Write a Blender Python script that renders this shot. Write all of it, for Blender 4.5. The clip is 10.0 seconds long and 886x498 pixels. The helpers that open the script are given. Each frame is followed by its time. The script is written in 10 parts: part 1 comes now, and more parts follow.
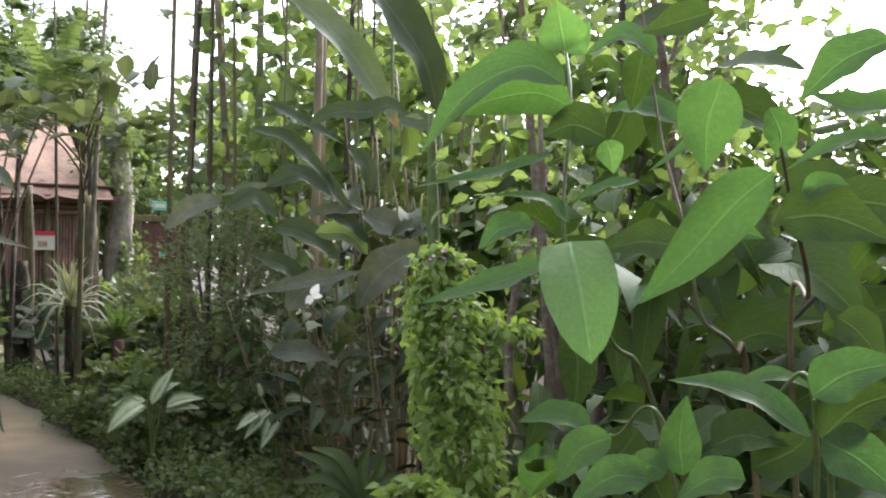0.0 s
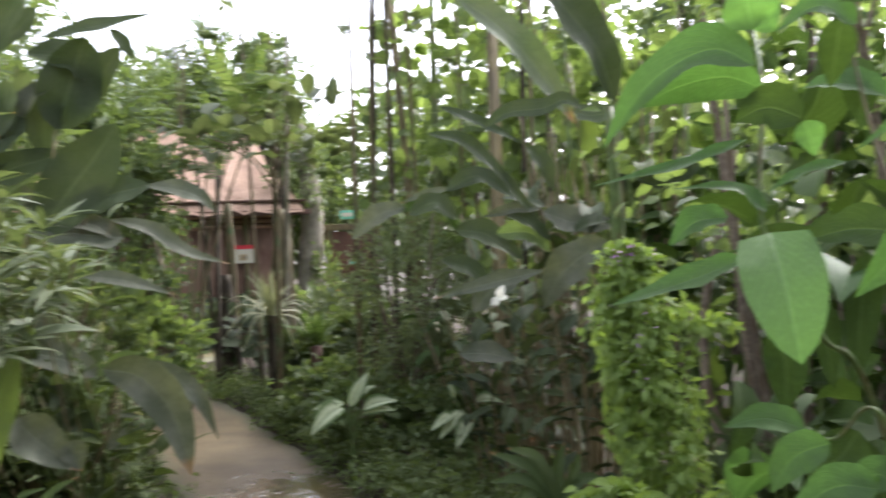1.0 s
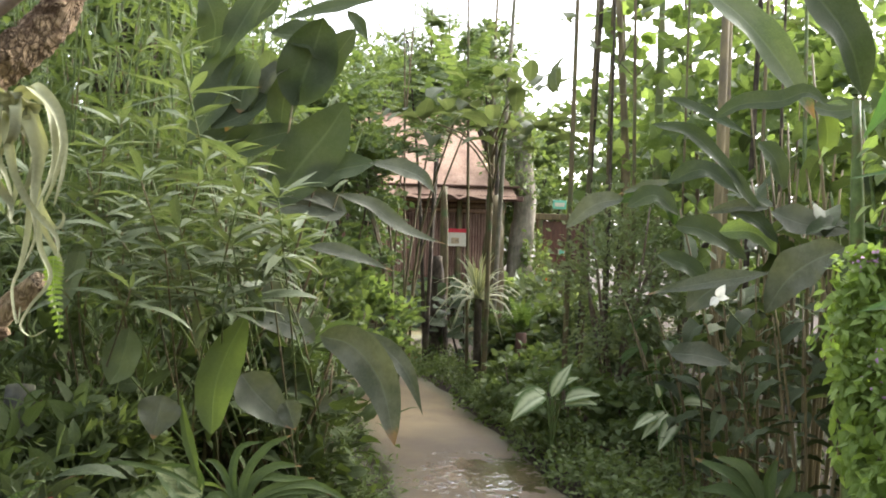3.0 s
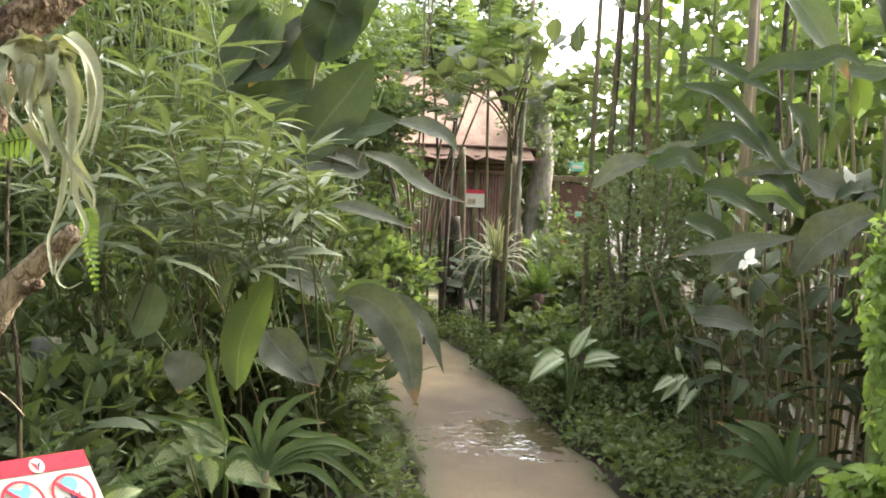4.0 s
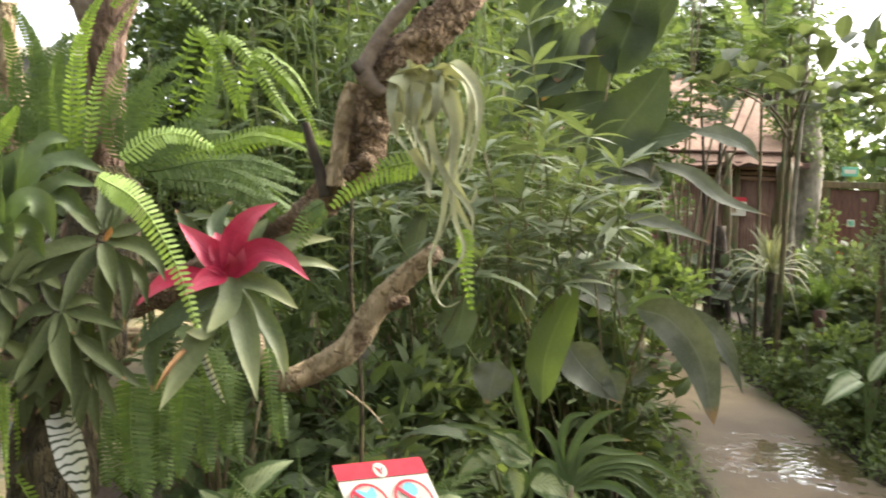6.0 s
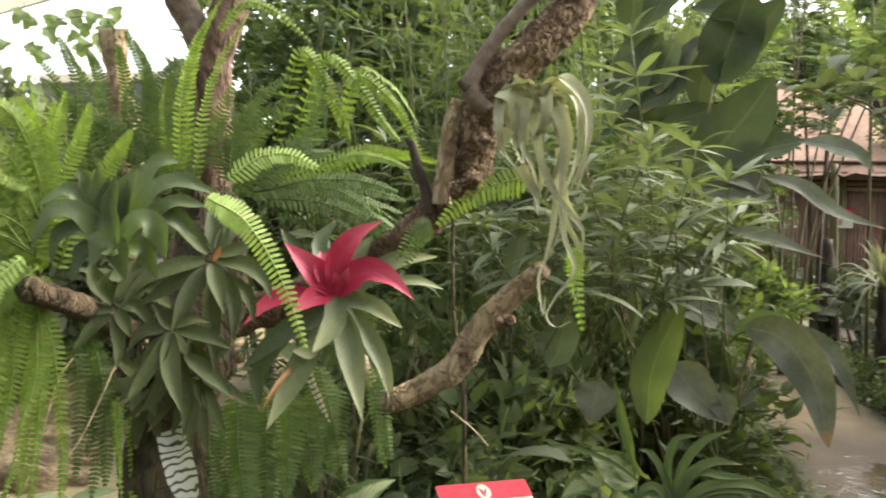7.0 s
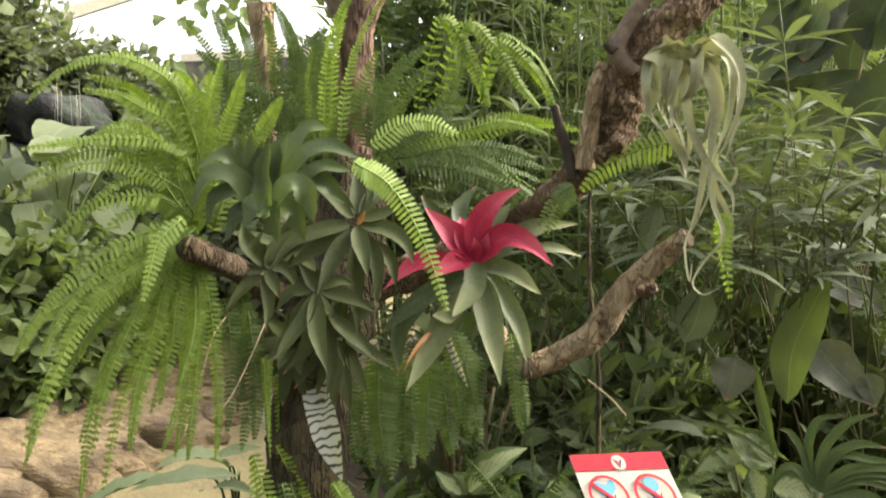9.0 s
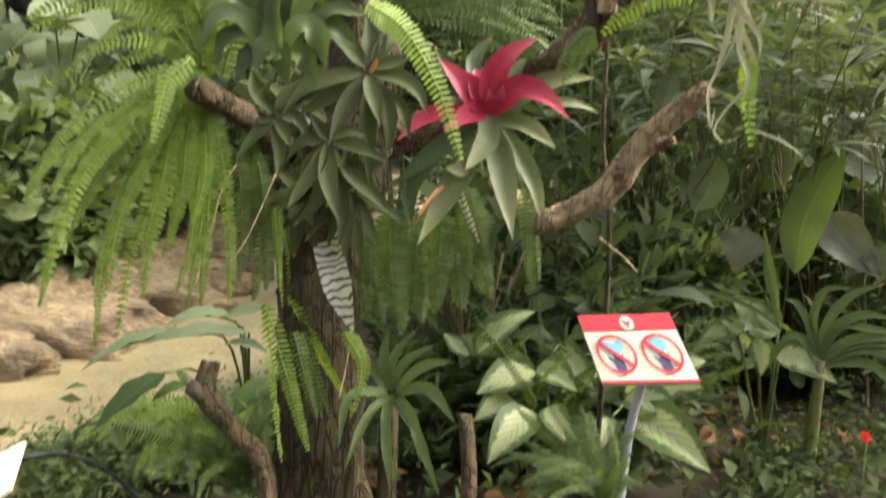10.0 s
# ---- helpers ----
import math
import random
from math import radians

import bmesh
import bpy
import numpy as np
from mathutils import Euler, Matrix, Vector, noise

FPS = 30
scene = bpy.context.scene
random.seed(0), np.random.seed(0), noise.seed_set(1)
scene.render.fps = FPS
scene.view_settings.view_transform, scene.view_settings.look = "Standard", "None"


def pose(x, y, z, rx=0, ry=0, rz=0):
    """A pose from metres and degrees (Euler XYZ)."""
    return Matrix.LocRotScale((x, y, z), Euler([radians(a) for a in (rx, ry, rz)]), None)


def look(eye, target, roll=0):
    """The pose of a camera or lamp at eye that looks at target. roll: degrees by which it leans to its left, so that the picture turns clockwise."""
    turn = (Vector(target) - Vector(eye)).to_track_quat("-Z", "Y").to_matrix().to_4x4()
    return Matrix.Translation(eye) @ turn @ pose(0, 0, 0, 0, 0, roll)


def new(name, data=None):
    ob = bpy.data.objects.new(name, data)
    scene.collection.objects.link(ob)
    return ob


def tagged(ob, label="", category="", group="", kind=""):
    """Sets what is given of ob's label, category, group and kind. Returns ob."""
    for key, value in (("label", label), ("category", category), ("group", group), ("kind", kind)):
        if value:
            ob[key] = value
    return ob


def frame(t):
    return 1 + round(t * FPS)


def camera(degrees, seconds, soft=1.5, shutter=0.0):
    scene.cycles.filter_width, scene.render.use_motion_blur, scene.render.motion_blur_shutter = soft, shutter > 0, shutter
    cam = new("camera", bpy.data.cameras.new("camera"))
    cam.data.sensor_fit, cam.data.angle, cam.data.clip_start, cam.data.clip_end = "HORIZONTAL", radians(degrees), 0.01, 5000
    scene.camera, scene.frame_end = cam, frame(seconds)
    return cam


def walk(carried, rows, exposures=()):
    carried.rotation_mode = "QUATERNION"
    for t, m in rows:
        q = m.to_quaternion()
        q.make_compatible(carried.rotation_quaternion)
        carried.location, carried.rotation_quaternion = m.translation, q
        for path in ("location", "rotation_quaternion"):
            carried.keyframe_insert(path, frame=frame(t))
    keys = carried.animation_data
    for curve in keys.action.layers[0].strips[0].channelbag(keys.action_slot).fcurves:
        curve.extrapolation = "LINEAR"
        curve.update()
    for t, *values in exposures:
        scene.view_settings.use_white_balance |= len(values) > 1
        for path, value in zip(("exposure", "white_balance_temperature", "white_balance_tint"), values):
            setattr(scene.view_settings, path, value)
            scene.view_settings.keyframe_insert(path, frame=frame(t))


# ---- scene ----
cam = camera(51.0, 10.0, soft=1.8, shutter=0.5)
PATH = [
    (0, (0.151, -0.135, 1.553), (-0.119, 1.847, 1.564), 0.8),
    (0.5, (0.151, -0.127, 1.56), (-0.224, 1.837, 1.578), -1.3),
    (1, (0.14, -0.106, 1.566), (-0.509, 1.785, 1.574), -2.4),
    (1.5, (0.131, -0.104, 1.565), (-0.763, 1.685, 1.592), -2.5),
    (2, (0.112, -0.084, 1.561), (-0.892, 1.645, 1.574), -1.4),
    (2.5, (0.116, -0.078, 1.557), (-0.918, 1.634, 1.575), 0.3),
    (4, (0.048, -0.088, 1.541), (-1.026, 1.597, 1.447), 2.3),
    (4.5, (0.031, -0.088, 1.54), (-1.045, 1.594, 1.428), 1.2),
    (5, (-0.016, -0.14, 1.542), (-1.159, 1.496, 1.414), 0.8),
    (5.5, (-0.106, -0.242, 1.556), (-1.443, 1.241, 1.437), 1.6),
    (7, (-0.232, -0.241, 1.564), (-1.824, 0.967, 1.492), 1.5),
    (7.5, (-0.229, -0.245, 1.573), (-1.898, 0.854, 1.507), 1.2),
    (8, (-0.232, -0.264, 1.565), (-1.94, 0.776, 1.511), 1.3),
    (8.5, (-0.232, -0.272, 1.557), (-1.965, 0.726, 1.495), 1.6),
    (9, (-0.248, -0.28, 1.537), (-1.982, 0.709, 1.408), 1.8),
    (9.5, (-0.254, -0.287, 1.495), (-1.974, 0.71, 1.279), 2.0),
    (10, (-0.273, -0.286, 1.449), (-1.98, 0.688, 1.081), 2.6),
]
walk(cam, [(t, look(eye, target, roll)) for t, eye, target, roll in PATH], exposures=[(0, 2.50, 5950, 19), (1, 2.52, 6080, 17), (2.5, 2.65, 6300, 14), (4.5, 3.04, 6500, 15), (5.5, 2.92, 6600, 15), (7, 2.64, 6650, 14), (9, 2.56, 6850, 15), (10, 2.60, 6800, 15)])

# ---- light: bright overcast sky, low soft sun ahead of the first view ----
SUN_EL, SUN_AZ = 38.0, 24.0          # degrees above the horizon; to the right of +y
world = bpy.data.worlds.new("world")
scene.world = world
world.use_nodes = True
wn, wl = world.node_tree.nodes, world.node_tree.links
wn.clear()
sky = wn.new("ShaderNodeTexSky")
sky.sky_type, sky.sun_disc = "NISHITA", False
sky.sun_elevation, sky.sun_rotation = radians(SUN_EL), radians(SUN_AZ)
sky.air_density, sky.dust_density, sky.ozone_density = 1.0, 4.0, 1.0
soften = wn.new("ShaderNodeHueSaturation")
soften.inputs["Saturation"].default_value = 0.3
back = wn.new("ShaderNodeBackground")
back.inputs["Strength"].default_value = 0.15
wout = wn.new("ShaderNodeOutputWorld")
wl.new(sky.outputs[0], soften.inputs["Color"])
wl.new(soften.outputs[0], back.inputs["Color"])
wl.new(back.outputs[0], wout.inputs["Surface"])
sun_data = bpy.data.lights.new("sun", "SUN")
sun_data.energy, sun_data.angle, sun_data.color = 0.85, radians(16), (1.0, 0.96, 0.88)
sun = new("sun", sun_data)
se, sa = radians(SUN_EL), radians(SUN_AZ)
sun.matrix_world = look((0, 0, 0), (-math.sin(sa) * math.cos(se), -math.cos(sa) * math.cos(se), -math.sin(se)))

rng = np.random.default_rng(11)


# ---- materials ----
def nodes_of(name):
    m = bpy.data.materials.new(name)
    m.use_nodes = True
    n, l = m.node_tree.nodes, m.node_tree.links
    n.clear()
    return m, n, l, n.new("ShaderNodeOutputMaterial")


def math_node(n, l, op, a, b=None, c=None):
    q = n.new("ShaderNodeMath")
    q.operation = op
    for i, v in enumerate((a, b, c)):
        if v is None:
            continue
        if isinstance(v, (int, float)):
            q.inputs[i].default_value = v
        else:
            l.new(v, q.inputs[i])
    return q.outputs[0]


def mixc(n, l, fac, a, b, mode="MIX"):
    q = n.new("ShaderNodeMix")
    q.data_type, q.blend_type = "RGBA", mode
    for sock, v in ((q.inputs[0], fac), (q.inputs[6], a), (q.inputs[7], b)):
        if isinstance(v, (int, float)):
            sock.default_value = v
        elif isinstance(v, tuple):
            sock.default_value = (*v, 1.0)
        else:
            l.new(v, sock)
    return q.outputs[2]


def noise_node(n, l, scale, detail=4.0, rough=0.6, vec=None):
    q = n.new("ShaderNodeTexNoise")
    q.inputs["Scale"].default_value, q.inputs["Detail"].default_value, q.inputs["Roughness"].default_value = scale, detail, rough
    if vec is not None:
        l.new(vec, q.inputs["Vector"])
    return q


def ramp(n, l, fac, lo, hi):
    q = n.new("ShaderNodeMapRange")
    q.inputs[1].default_value, q.inputs[2].default_value = lo, hi
    l.new(fac, q.inputs[0])
    return q.outputs[0]


def leaf_mat(name, dark, light, rough=0.4, trans=0.35, veins=9.0, vein=0.35, mode="", extra=(0.6, 0.6, 0.35), spec=0.25, spots=0.0, tcol=None, dust=0.0, tips=0.0):
    """Leaf with midrib and side veins by UV (x across, y along); light passes through it."""
    m, n, l, out = nodes_of(name)
    uv = n.new("ShaderNodeUVMap")
    sep = n.new("ShaderNodeSeparateXYZ")
    l.new(uv.outputs[0], sep.inputs[0])
    across = math_node(n, l, "ABSOLUTE", math_node(n, l, "SUBTRACT", sep.outputs[0], 0.5))
    along = sep.outputs[1]
    info, geo = n.new("ShaderNodeObjectInfo"), n.new("ShaderNodeNewGeometry")
    rnd = math_node(n, l, "FRACT", math_node(n, l, "ADD", info.outputs["Random"], geo.outputs["Random Per Island"]))
    rnd2 = math_node(n, l, "FRACT", math_node(n, l, "MULTIPLY", rnd, 7.31))
    tc = n.new("ShaderNodeTexCoord")
    big = noise_node(n, l, 9.0, 3.0, vec=geo.outputs["Position"])
    fine = noise_node(n, l, 120.0, 3.0, vec=geo.outputs["Position"])
    fac = math_node(n, l, "ADD", math_node(n, l, "MULTIPLY", rnd, 0.65), math_node(n, l, "MULTIPLY", big.outputs[0], 0.4))
    col = mixc(n, l, fac, dark, light)
    col = mixc(n, l, math_node(n, l, "MULTIPLY", ramp(n, l, fine.outputs[0], 0.45, 0.75), 0.25), col, tuple(min(1, c * 1.6) for c in light))
    # veins
    ph = math_node(n, l, "SUBTRACT", math_node(n, l, "MULTIPLY", along, veins), math_node(n, l, "MULTIPLY", across, veins * 0.9))
    wave = math_node(n, l, "PINGPONG", ph, 0.5)
    side = math_node(n, l, "SUBTRACT", 1.0, ramp(n, l, wave, 0.0, 0.09))
    rib = math_node(n, l, "SUBTRACT", 1.0, ramp(n, l, across, 0.012, 0.04))
    vm = math_node(n, l, "MAXIMUM", math_node(n, l, "MULTIPLY", side, 0.55), rib)
    pale = tuple(min(1, c * 1.5 + 0.03) for c in light)
    if mode == "dieff":        # cream middle, green veins and margin
        pat = noise_node(n, l, 38.0, 3.0, 0.7, geo.outputs["Position"])
        inner = math_node(n, l, "SUBTRACT", 0.34, math_node(n, l, "ADD", across, math_node(n, l, "MULTIPLY", math_node(n, l, "SUBTRACT", pat.outputs[0], 0.5), 0.45)))
        mask = math_node(n, l, "MULTIPLY", ramp(n, l, inner, 0.0, 0.10), math_node(n, l, "SUBTRACT", 1.0, math_node(n, l, "MULTIPLY", side, 0.9)))
        col = mixc(n, l, math_node(n, l, "MULTIPLY", mask, 0.8), col, extra)
    elif mode == "stripe":     # cream flanks, green midrib band and edge
        pat = noise_node(n, l, 30.0, 2.0, 0.6, geo.outputs["Position"])
        q = math_node(n, l, "ADD", across, math_node(n, l, "MULTIPLY", math_node(n, l, "SUBTRACT", pat.outputs[0], 0.5), 0.16))
        mask = math_node(n, l, "MULTIPLY", math_node(n, l, "ADD", 0.45, math_node(n, l, "MULTIPLY", ramp(n, l, q, 0.02, 0.12), 0.45)), math_node(n, l, "SUBTRACT", 1.0, ramp(n, l, q, 0.22, 0.42)))
        col = mixc(n, l, mask, col, extra)
    elif mode == "band":       # silver cross bands
        pat = noise_node(n, l, 14.0, 2.0, 0.6, geo.outputs["Position"])
        q = math_node(n, l, "ADD", math_node(n, l, "MULTIPLY", along, 15.0), math_node(n, l, "MULTIPLY", pat.outputs[0], 3.0))
        mask = ramp(n, l, math_node(n, l, "PINGPONG", q, 0.5), 0.10, 0.22)
        col = mixc(n, l, mask, col, extra)
    elif mode == "edge":       # pale margins, as on striped straps
        col = mixc(n, l, ramp(n, l, across, 0.2, 0.34), col, extra)
    elif mode == "tip":        # colour runs out to a second tone along the blade
        pat = noise_node(n, l, 26.0, 3.0, 0.6, geo.outputs["Position"])
        q = math_node(n, l, "ADD", along, math_node(n, l, "MULTIPLY", math_node(n, l, "SUBTRACT", pat.outputs[0], 0.5), 0.35))
        col = mixc(n, l, ramp(n, l, q, 0.45, 0.95), col, extra)
    elif mode == "base":       # second tone at the foot of the blade
        q = math_node(n, l, "SUBTRACT", 1.0, ramp(n, l, along, 0.12, 0.42))
        col = mixc(n, l, q, col, extra)
    col = mixc(n, l, math_node(n, l, "MULTIPLY", vm, vein), col, pale)
    if spots:
        sp = noise_node(n, l, 22.0, 4.0, 0.7, geo.outputs["Position"])
        col = mixc(n, l, math_node(n, l, "MULTIPLY", ramp(n, l, sp.outputs[0], 0.70, 0.76), spots), col, (0.16, 0.08, 0.03))
    if tips:
        tn = noise_node(n, l, 60.0, 3.0, 0.6, geo.outputs["Position"])
        tq = math_node(n, l, "ADD", along, math_node(n, l, "MULTIPLY", math_node(n, l, "SUBTRACT", tn.outputs[0], 0.5), 0.08))
        tm = math_node(n, l, "MULTIPLY", ramp(n, l, tq, 0.90, 0.95), math_node(n, l, "GREATER_THAN", rnd2, 1.0 - tips))
        col = mixc(n, l, tm, col, (0.22, 0.13, 0.06))
    if dust:
        ds = noise_node(n, l, 5.0, 5.0, 0.7, geo.outputs["Position"])
        col = mixc(n, l, math_node(n, l, "MULTIPLY", ramp(n, l, ds.outputs[0], 0.4, 0.7), dust), col, (0.30, 0.29, 0.22))
    bsdf = n.new("ShaderNodeBsdfPrincipled")
    l.new(col, bsdf.inputs["Base Color"])
    l.new(math_node(n, l, "ADD", rough - 0.06, math_node(n, l, "MULTIPLY", big.outputs[0], 0.2)), bsdf.inputs["Roughness"])
    bsdf.inputs["Specular IOR Level"].default_value = spec
    bump = n.new("ShaderNodeBump")
    bump.inputs["Strength"].default_value, bump.inputs["Distance"].default_value = 0.5, 0.004
    l.new(math_node(n, l, "SUBTRACT", math_node(n, l, "MULTIPLY", fine.outputs[0], 0.3), math_node(n, l, "MULTIPLY", vm, min(1.0, vein * 3))), bump.inputs["Height"])
    l.new(bump.outputs[0], bsdf.inputs["Normal"])
    tr = n.new("ShaderNodeBsdfTranslucent")
    tcol = tcol or (1.3, 1.35, 0.62)
    l.new(mixc(n, l, 1.0, col, tcol, "MULTIPLY"), tr.inputs["Color"])
    l.new(bump.outputs[0], tr.inputs["Normal"])
    mx = n.new("ShaderNodeMixShader")
    mx.inputs[0].default_value = trans
    l.new(bsdf.outputs[0], mx.inputs[1])
    l.new(tr.outputs[0], mx.inputs[2])
    l.new(mx.outputs[0], out.inputs["Surface"])
    return m


def solid_mat(name, a, b, scale=12.0, rough=0.8, bump=0.4, dist=0.01, c=None, cscale=2.0, stretch=(1, 1, 1), spec=0.3, rnd=0.0, metal=0.0, clo=0.5, chi=0.68):
    """Two-tone grain at one scale, blotches of a third tone at another."""
    m, n, l, out = nodes_of(name)
    tc = n.new("ShaderNodeTexCoord")
    mp = n.new("ShaderNodeMapping")
    mp.inputs["Scale"].default_value = stretch
    l.new(tc.outputs["Object"], mp.inputs["Vector"])
    g = noise_node(n, l, scale, 6.0, 0.65, mp.outputs[0])
    col = mixc(n, l, ramp(n, l, g.outputs[0], 0.3, 0.7), a, b)
    if c:
        g2 = noise_node(n, l, cscale, 4.0, 0.6, tc.outputs["Object"])
        col = mixc(n, l, ramp(n, l, g2.outputs[0], clo, chi), col, c)
    if rnd:
        info = n.new("ShaderNodeObjectInfo")
        hs = n.new("ShaderNodeHueSaturation")
        l.new(math_node(n, l, "ADD", 1.0 - rnd / 2, math_node(n, l, "MULTIPLY", info.outputs["Random"], rnd)), hs.inputs["Value"])
        l.new(col, hs.inputs["Color"])
        col = hs.outputs[0]
    bsdf = n.new("ShaderNodeBsdfPrincipled")
    l.new(col, bsdf.inputs["Base Color"])
    l.new(math_node(n, l, "ADD", rough - 0.1, math_node(n, l, "MULTIPLY", g.outputs[0], 0.2)), bsdf.inputs["Roughness"])
    bsdf.inputs["Specular IOR Level"].default_value, bsdf.inputs["Metallic"].default_value = spec, metal
    bp = n.new("ShaderNodeBump")
    bp.inputs["Strength"].default_value, bp.inputs["Distance"].default_value = bump, dist
    l.new(g.outputs[0], bp.inputs["Height"])
    l.new(bp.outputs[0], bsdf.inputs["Normal"])
    l.new(bsdf.outputs[0], out.inputs["Surface"])
    return m


def bark_mat(name, dark, mid, light, moss=None, cell=22.0, stretch=0.35, rough=0.95, crack=1.0):
    """Cracked bark: plates between dark fissures, flakes, patches of moss."""
    m, n, l, out = nodes_of(name)
    tc = n.new("ShaderNodeTexCoord")
    mp = n.new("ShaderNodeMapping")
    mp.inputs["Scale"].default_value = (1, 1, stretch)
    l.new(tc.outputs["Object"], mp.inputs["Vector"])
    warp = noise_node(n, l, 14.0, 4.0, 0.6, mp.outputs[0])
    vec = n.new("ShaderNodeVectorMath")
    vec.operation = "MULTIPLY_ADD"
    vec.inputs[1].default_value = (0.09, 0.09, 0.09)
    l.new(warp.outputs["Color"], vec.inputs[0])
    l.new(mp.outputs[0], vec.inputs[2])
    vo = n.new("ShaderNodeTexVoronoi")
    vo.feature = "DISTANCE_TO_EDGE"
    vo.inputs["Scale"].default_value = cell
    l.new(vec.outputs[0], vo.inputs["Vector"])
    plate = ramp(n, l, math_node(n, l, "ADD", vo.outputs["Distance"], math_node(n, l, "MULTIPLY", math_node(n, l, "SUBTRACT", warp.outputs[0], 0.5), 0.35)), 0.0, 0.14)
    g = noise_node(n, l, 60.0, 6.0, 0.7, mp.outputs[0])
    big = noise_node(n, l, 7.0, 4.0, 0.6, tc.outputs["Object"])
    col = mixc(n, l, ramp(n, l, g.outputs[0], 0.35, 0.68), mid, light)
    col = mixc(n, l, ramp(n, l, big.outputs[0], 0.42, 0.62), col, mid)
    plate = math_node(n, l, "SUBTRACT", 1.0, math_node(n, l, "MULTIPLY", math_node(n, l, "SUBTRACT", 1.0, plate), crack))
    col = mixc(n, l, plate, dark, col)
    if moss:
        mo = noise_node(n, l, 9.0, 5.0, 0.7, tc.outputs["Object"])
        col = mixc(n, l, ramp(n, l, mo.outputs[0], 0.56, 0.64), col, moss)
    bsdf = n.new("ShaderNodeBsdfPrincipled")
    l.new(col, bsdf.inputs["Base Color"])
    bsdf.inputs["Roughness"].default_value = rough
    bsdf.inputs["Specular IOR Level"].default_value = 0.25
    bp = n.new("ShaderNodeBump")
    bp.inputs["Strength"].default_value, bp.inputs["Distance"].default_value = 1.0, 0.03
    l.new(math_node(n, l, "ADD", math_node(n, l, "MULTIPLY", plate, 0.7), math_node(n, l, "MULTIPLY", g.outputs[0], 0.5)), bp.inputs["Height"])
    l.new(bp.outputs[0], bsdf.inputs["Normal"])
    l.new(bsdf.outputs[0], out.inputs["Surface"])
    return m


def path_mat(name, tone, tint=(1, 1, 1)):
    """Worn tan concrete, mossy along its edges (UV x across), wet near one spot."""
    m, n, l, out = nodes_of(name)
    uv, geo = n.new("ShaderNodeUVMap"), n.new("ShaderNodeNewGeometry")
    sep = n.new("ShaderNodeSeparateXYZ")
    l.new(uv.outputs[0], sep.inputs[0])
    pos = geo.outputs["Position"]
    g1, g2, g3 = noise_node(n, l, 3.0, 6.0, 0.65, pos), noise_node(n, l, 45.0, 5.0, 0.7, pos), noise_node(n, l, 1.1, 4.0, 0.6, pos)
    col = mixc(n, l, ramp(n, l, g1.outputs[0], 0.3, 0.7), tuple(c * tone * k for k, c in zip(tint, (0.115, 0.087, 0.045))), tuple(c * tone * k for k, c in zip(tint, (0.212, 0.164, 0.090))))
    col = mixc(n, l, math_node(n, l, "MULTIPLY", ramp(n, l, g2.outputs[0], 0.42, 0.66), 0.65), col, tuple(c * tone * k for k, c in zip(tint, (0.265, 0.21, 0.125))))
    col = mixc(n, l, math_node(n, l, "MULTIPLY", ramp(n, l, g3.outputs[0], 0.5, 0.65), 0.6), col, tuple(c * tone * k for k, c in zip(tint, (0.10, 0.072, 0.038))))
    edge = math_node(n, l, "ABSOLUTE", math_node(n, l, "SUBTRACT", sep.outputs[0], 0.5))
    em = ramp(n, l, math_node(n, l, "ADD", edge, math_node(n, l, "MULTIPLY", math_node(n, l, "SUBTRACT", g1.outputs[0], 0.5), 0.3)), 0.36, 0.5)
    col = mixc(n, l, math_node(n, l, "MULTIPLY", em, 0.8), col, (0.07, 0.075, 0.03))
    # wet spot
    gw = noise_node(n, l, 7.0, 6.0, 0.75, pos)
    off = n.new("ShaderNodeVectorMath")
    off.operation = "DISTANCE"
    off.inputs[1].default_value = WET
    l.new(pos, off.inputs[0])
    w = math_node(n, l, "SUBTRACT", math_node(n, l, "MULTIPLY", math_node(n, l, "SUBTRACT", gw.outputs[0], 0.25), 2.8), math_node(n, l, "MULTIPLY", off.outputs["Value"], 1.3))
    wet = ramp(n, l, w, 0.0, 0.10)
    damp = math_node(n, l, "SUBTRACT", 1.0, ramp(n, l, off.outputs["Value"], 0.5, 2.2))
    col = mixc(n, l, math_node(n, l, "MULTIPLY", math_node(n, l, "MAXIMUM", wet, math_node(n, l, "MULTIPLY", damp, 0.5)), 0.6), col, (0.11, 0.075, 0.05))
    bsdf = n.new("ShaderNodeBsdfPrincipled")
    l.new(col, bsdf.inputs["Base Color"])
    l.new(math_node(n, l, "SUBTRACT", math_node(n, l, "SUBTRACT", 0.75, math_node(n, l, "MULTIPLY", wet, 0.58)), math_node(n, l, "MULTIPLY", damp, 0.08)), bsdf.inputs["Roughness"])
    l.new(wet, bsdf.inputs["Coat Weight"])
    bsdf.inputs["Coat Roughness"].default_value, bsdf.inputs["Coat IOR"].default_value = 0.04, 1.6
    bp = n.new("ShaderNodeBump")
    bp.inputs["Distance"].default_value = 0.01
    bp.inputs["Strength"].default_value = 0.6
    gr = noise_node(n, l, 16.0, 2.0, 0.5, pos)
    l.new(math_node(n, l, "ADD", math_node(n, l, "MULTIPLY", g2.outputs[0], math_node(n, l, "SUBTRACT", 1.0, wet)), math_node(n, l, "MULTIPLY", math_node(n, l, "MULTIPLY", gr.outputs[0], wet), 1.1)), bp.inputs["Height"])
    l.new(bp.outputs[0], bsdf.inputs["Normal"])
    l.new(bp.outputs[0], bsdf.inputs["Coat Normal"])
    l.new(bsdf.outputs[0], out.inputs["Surface"])
    return m


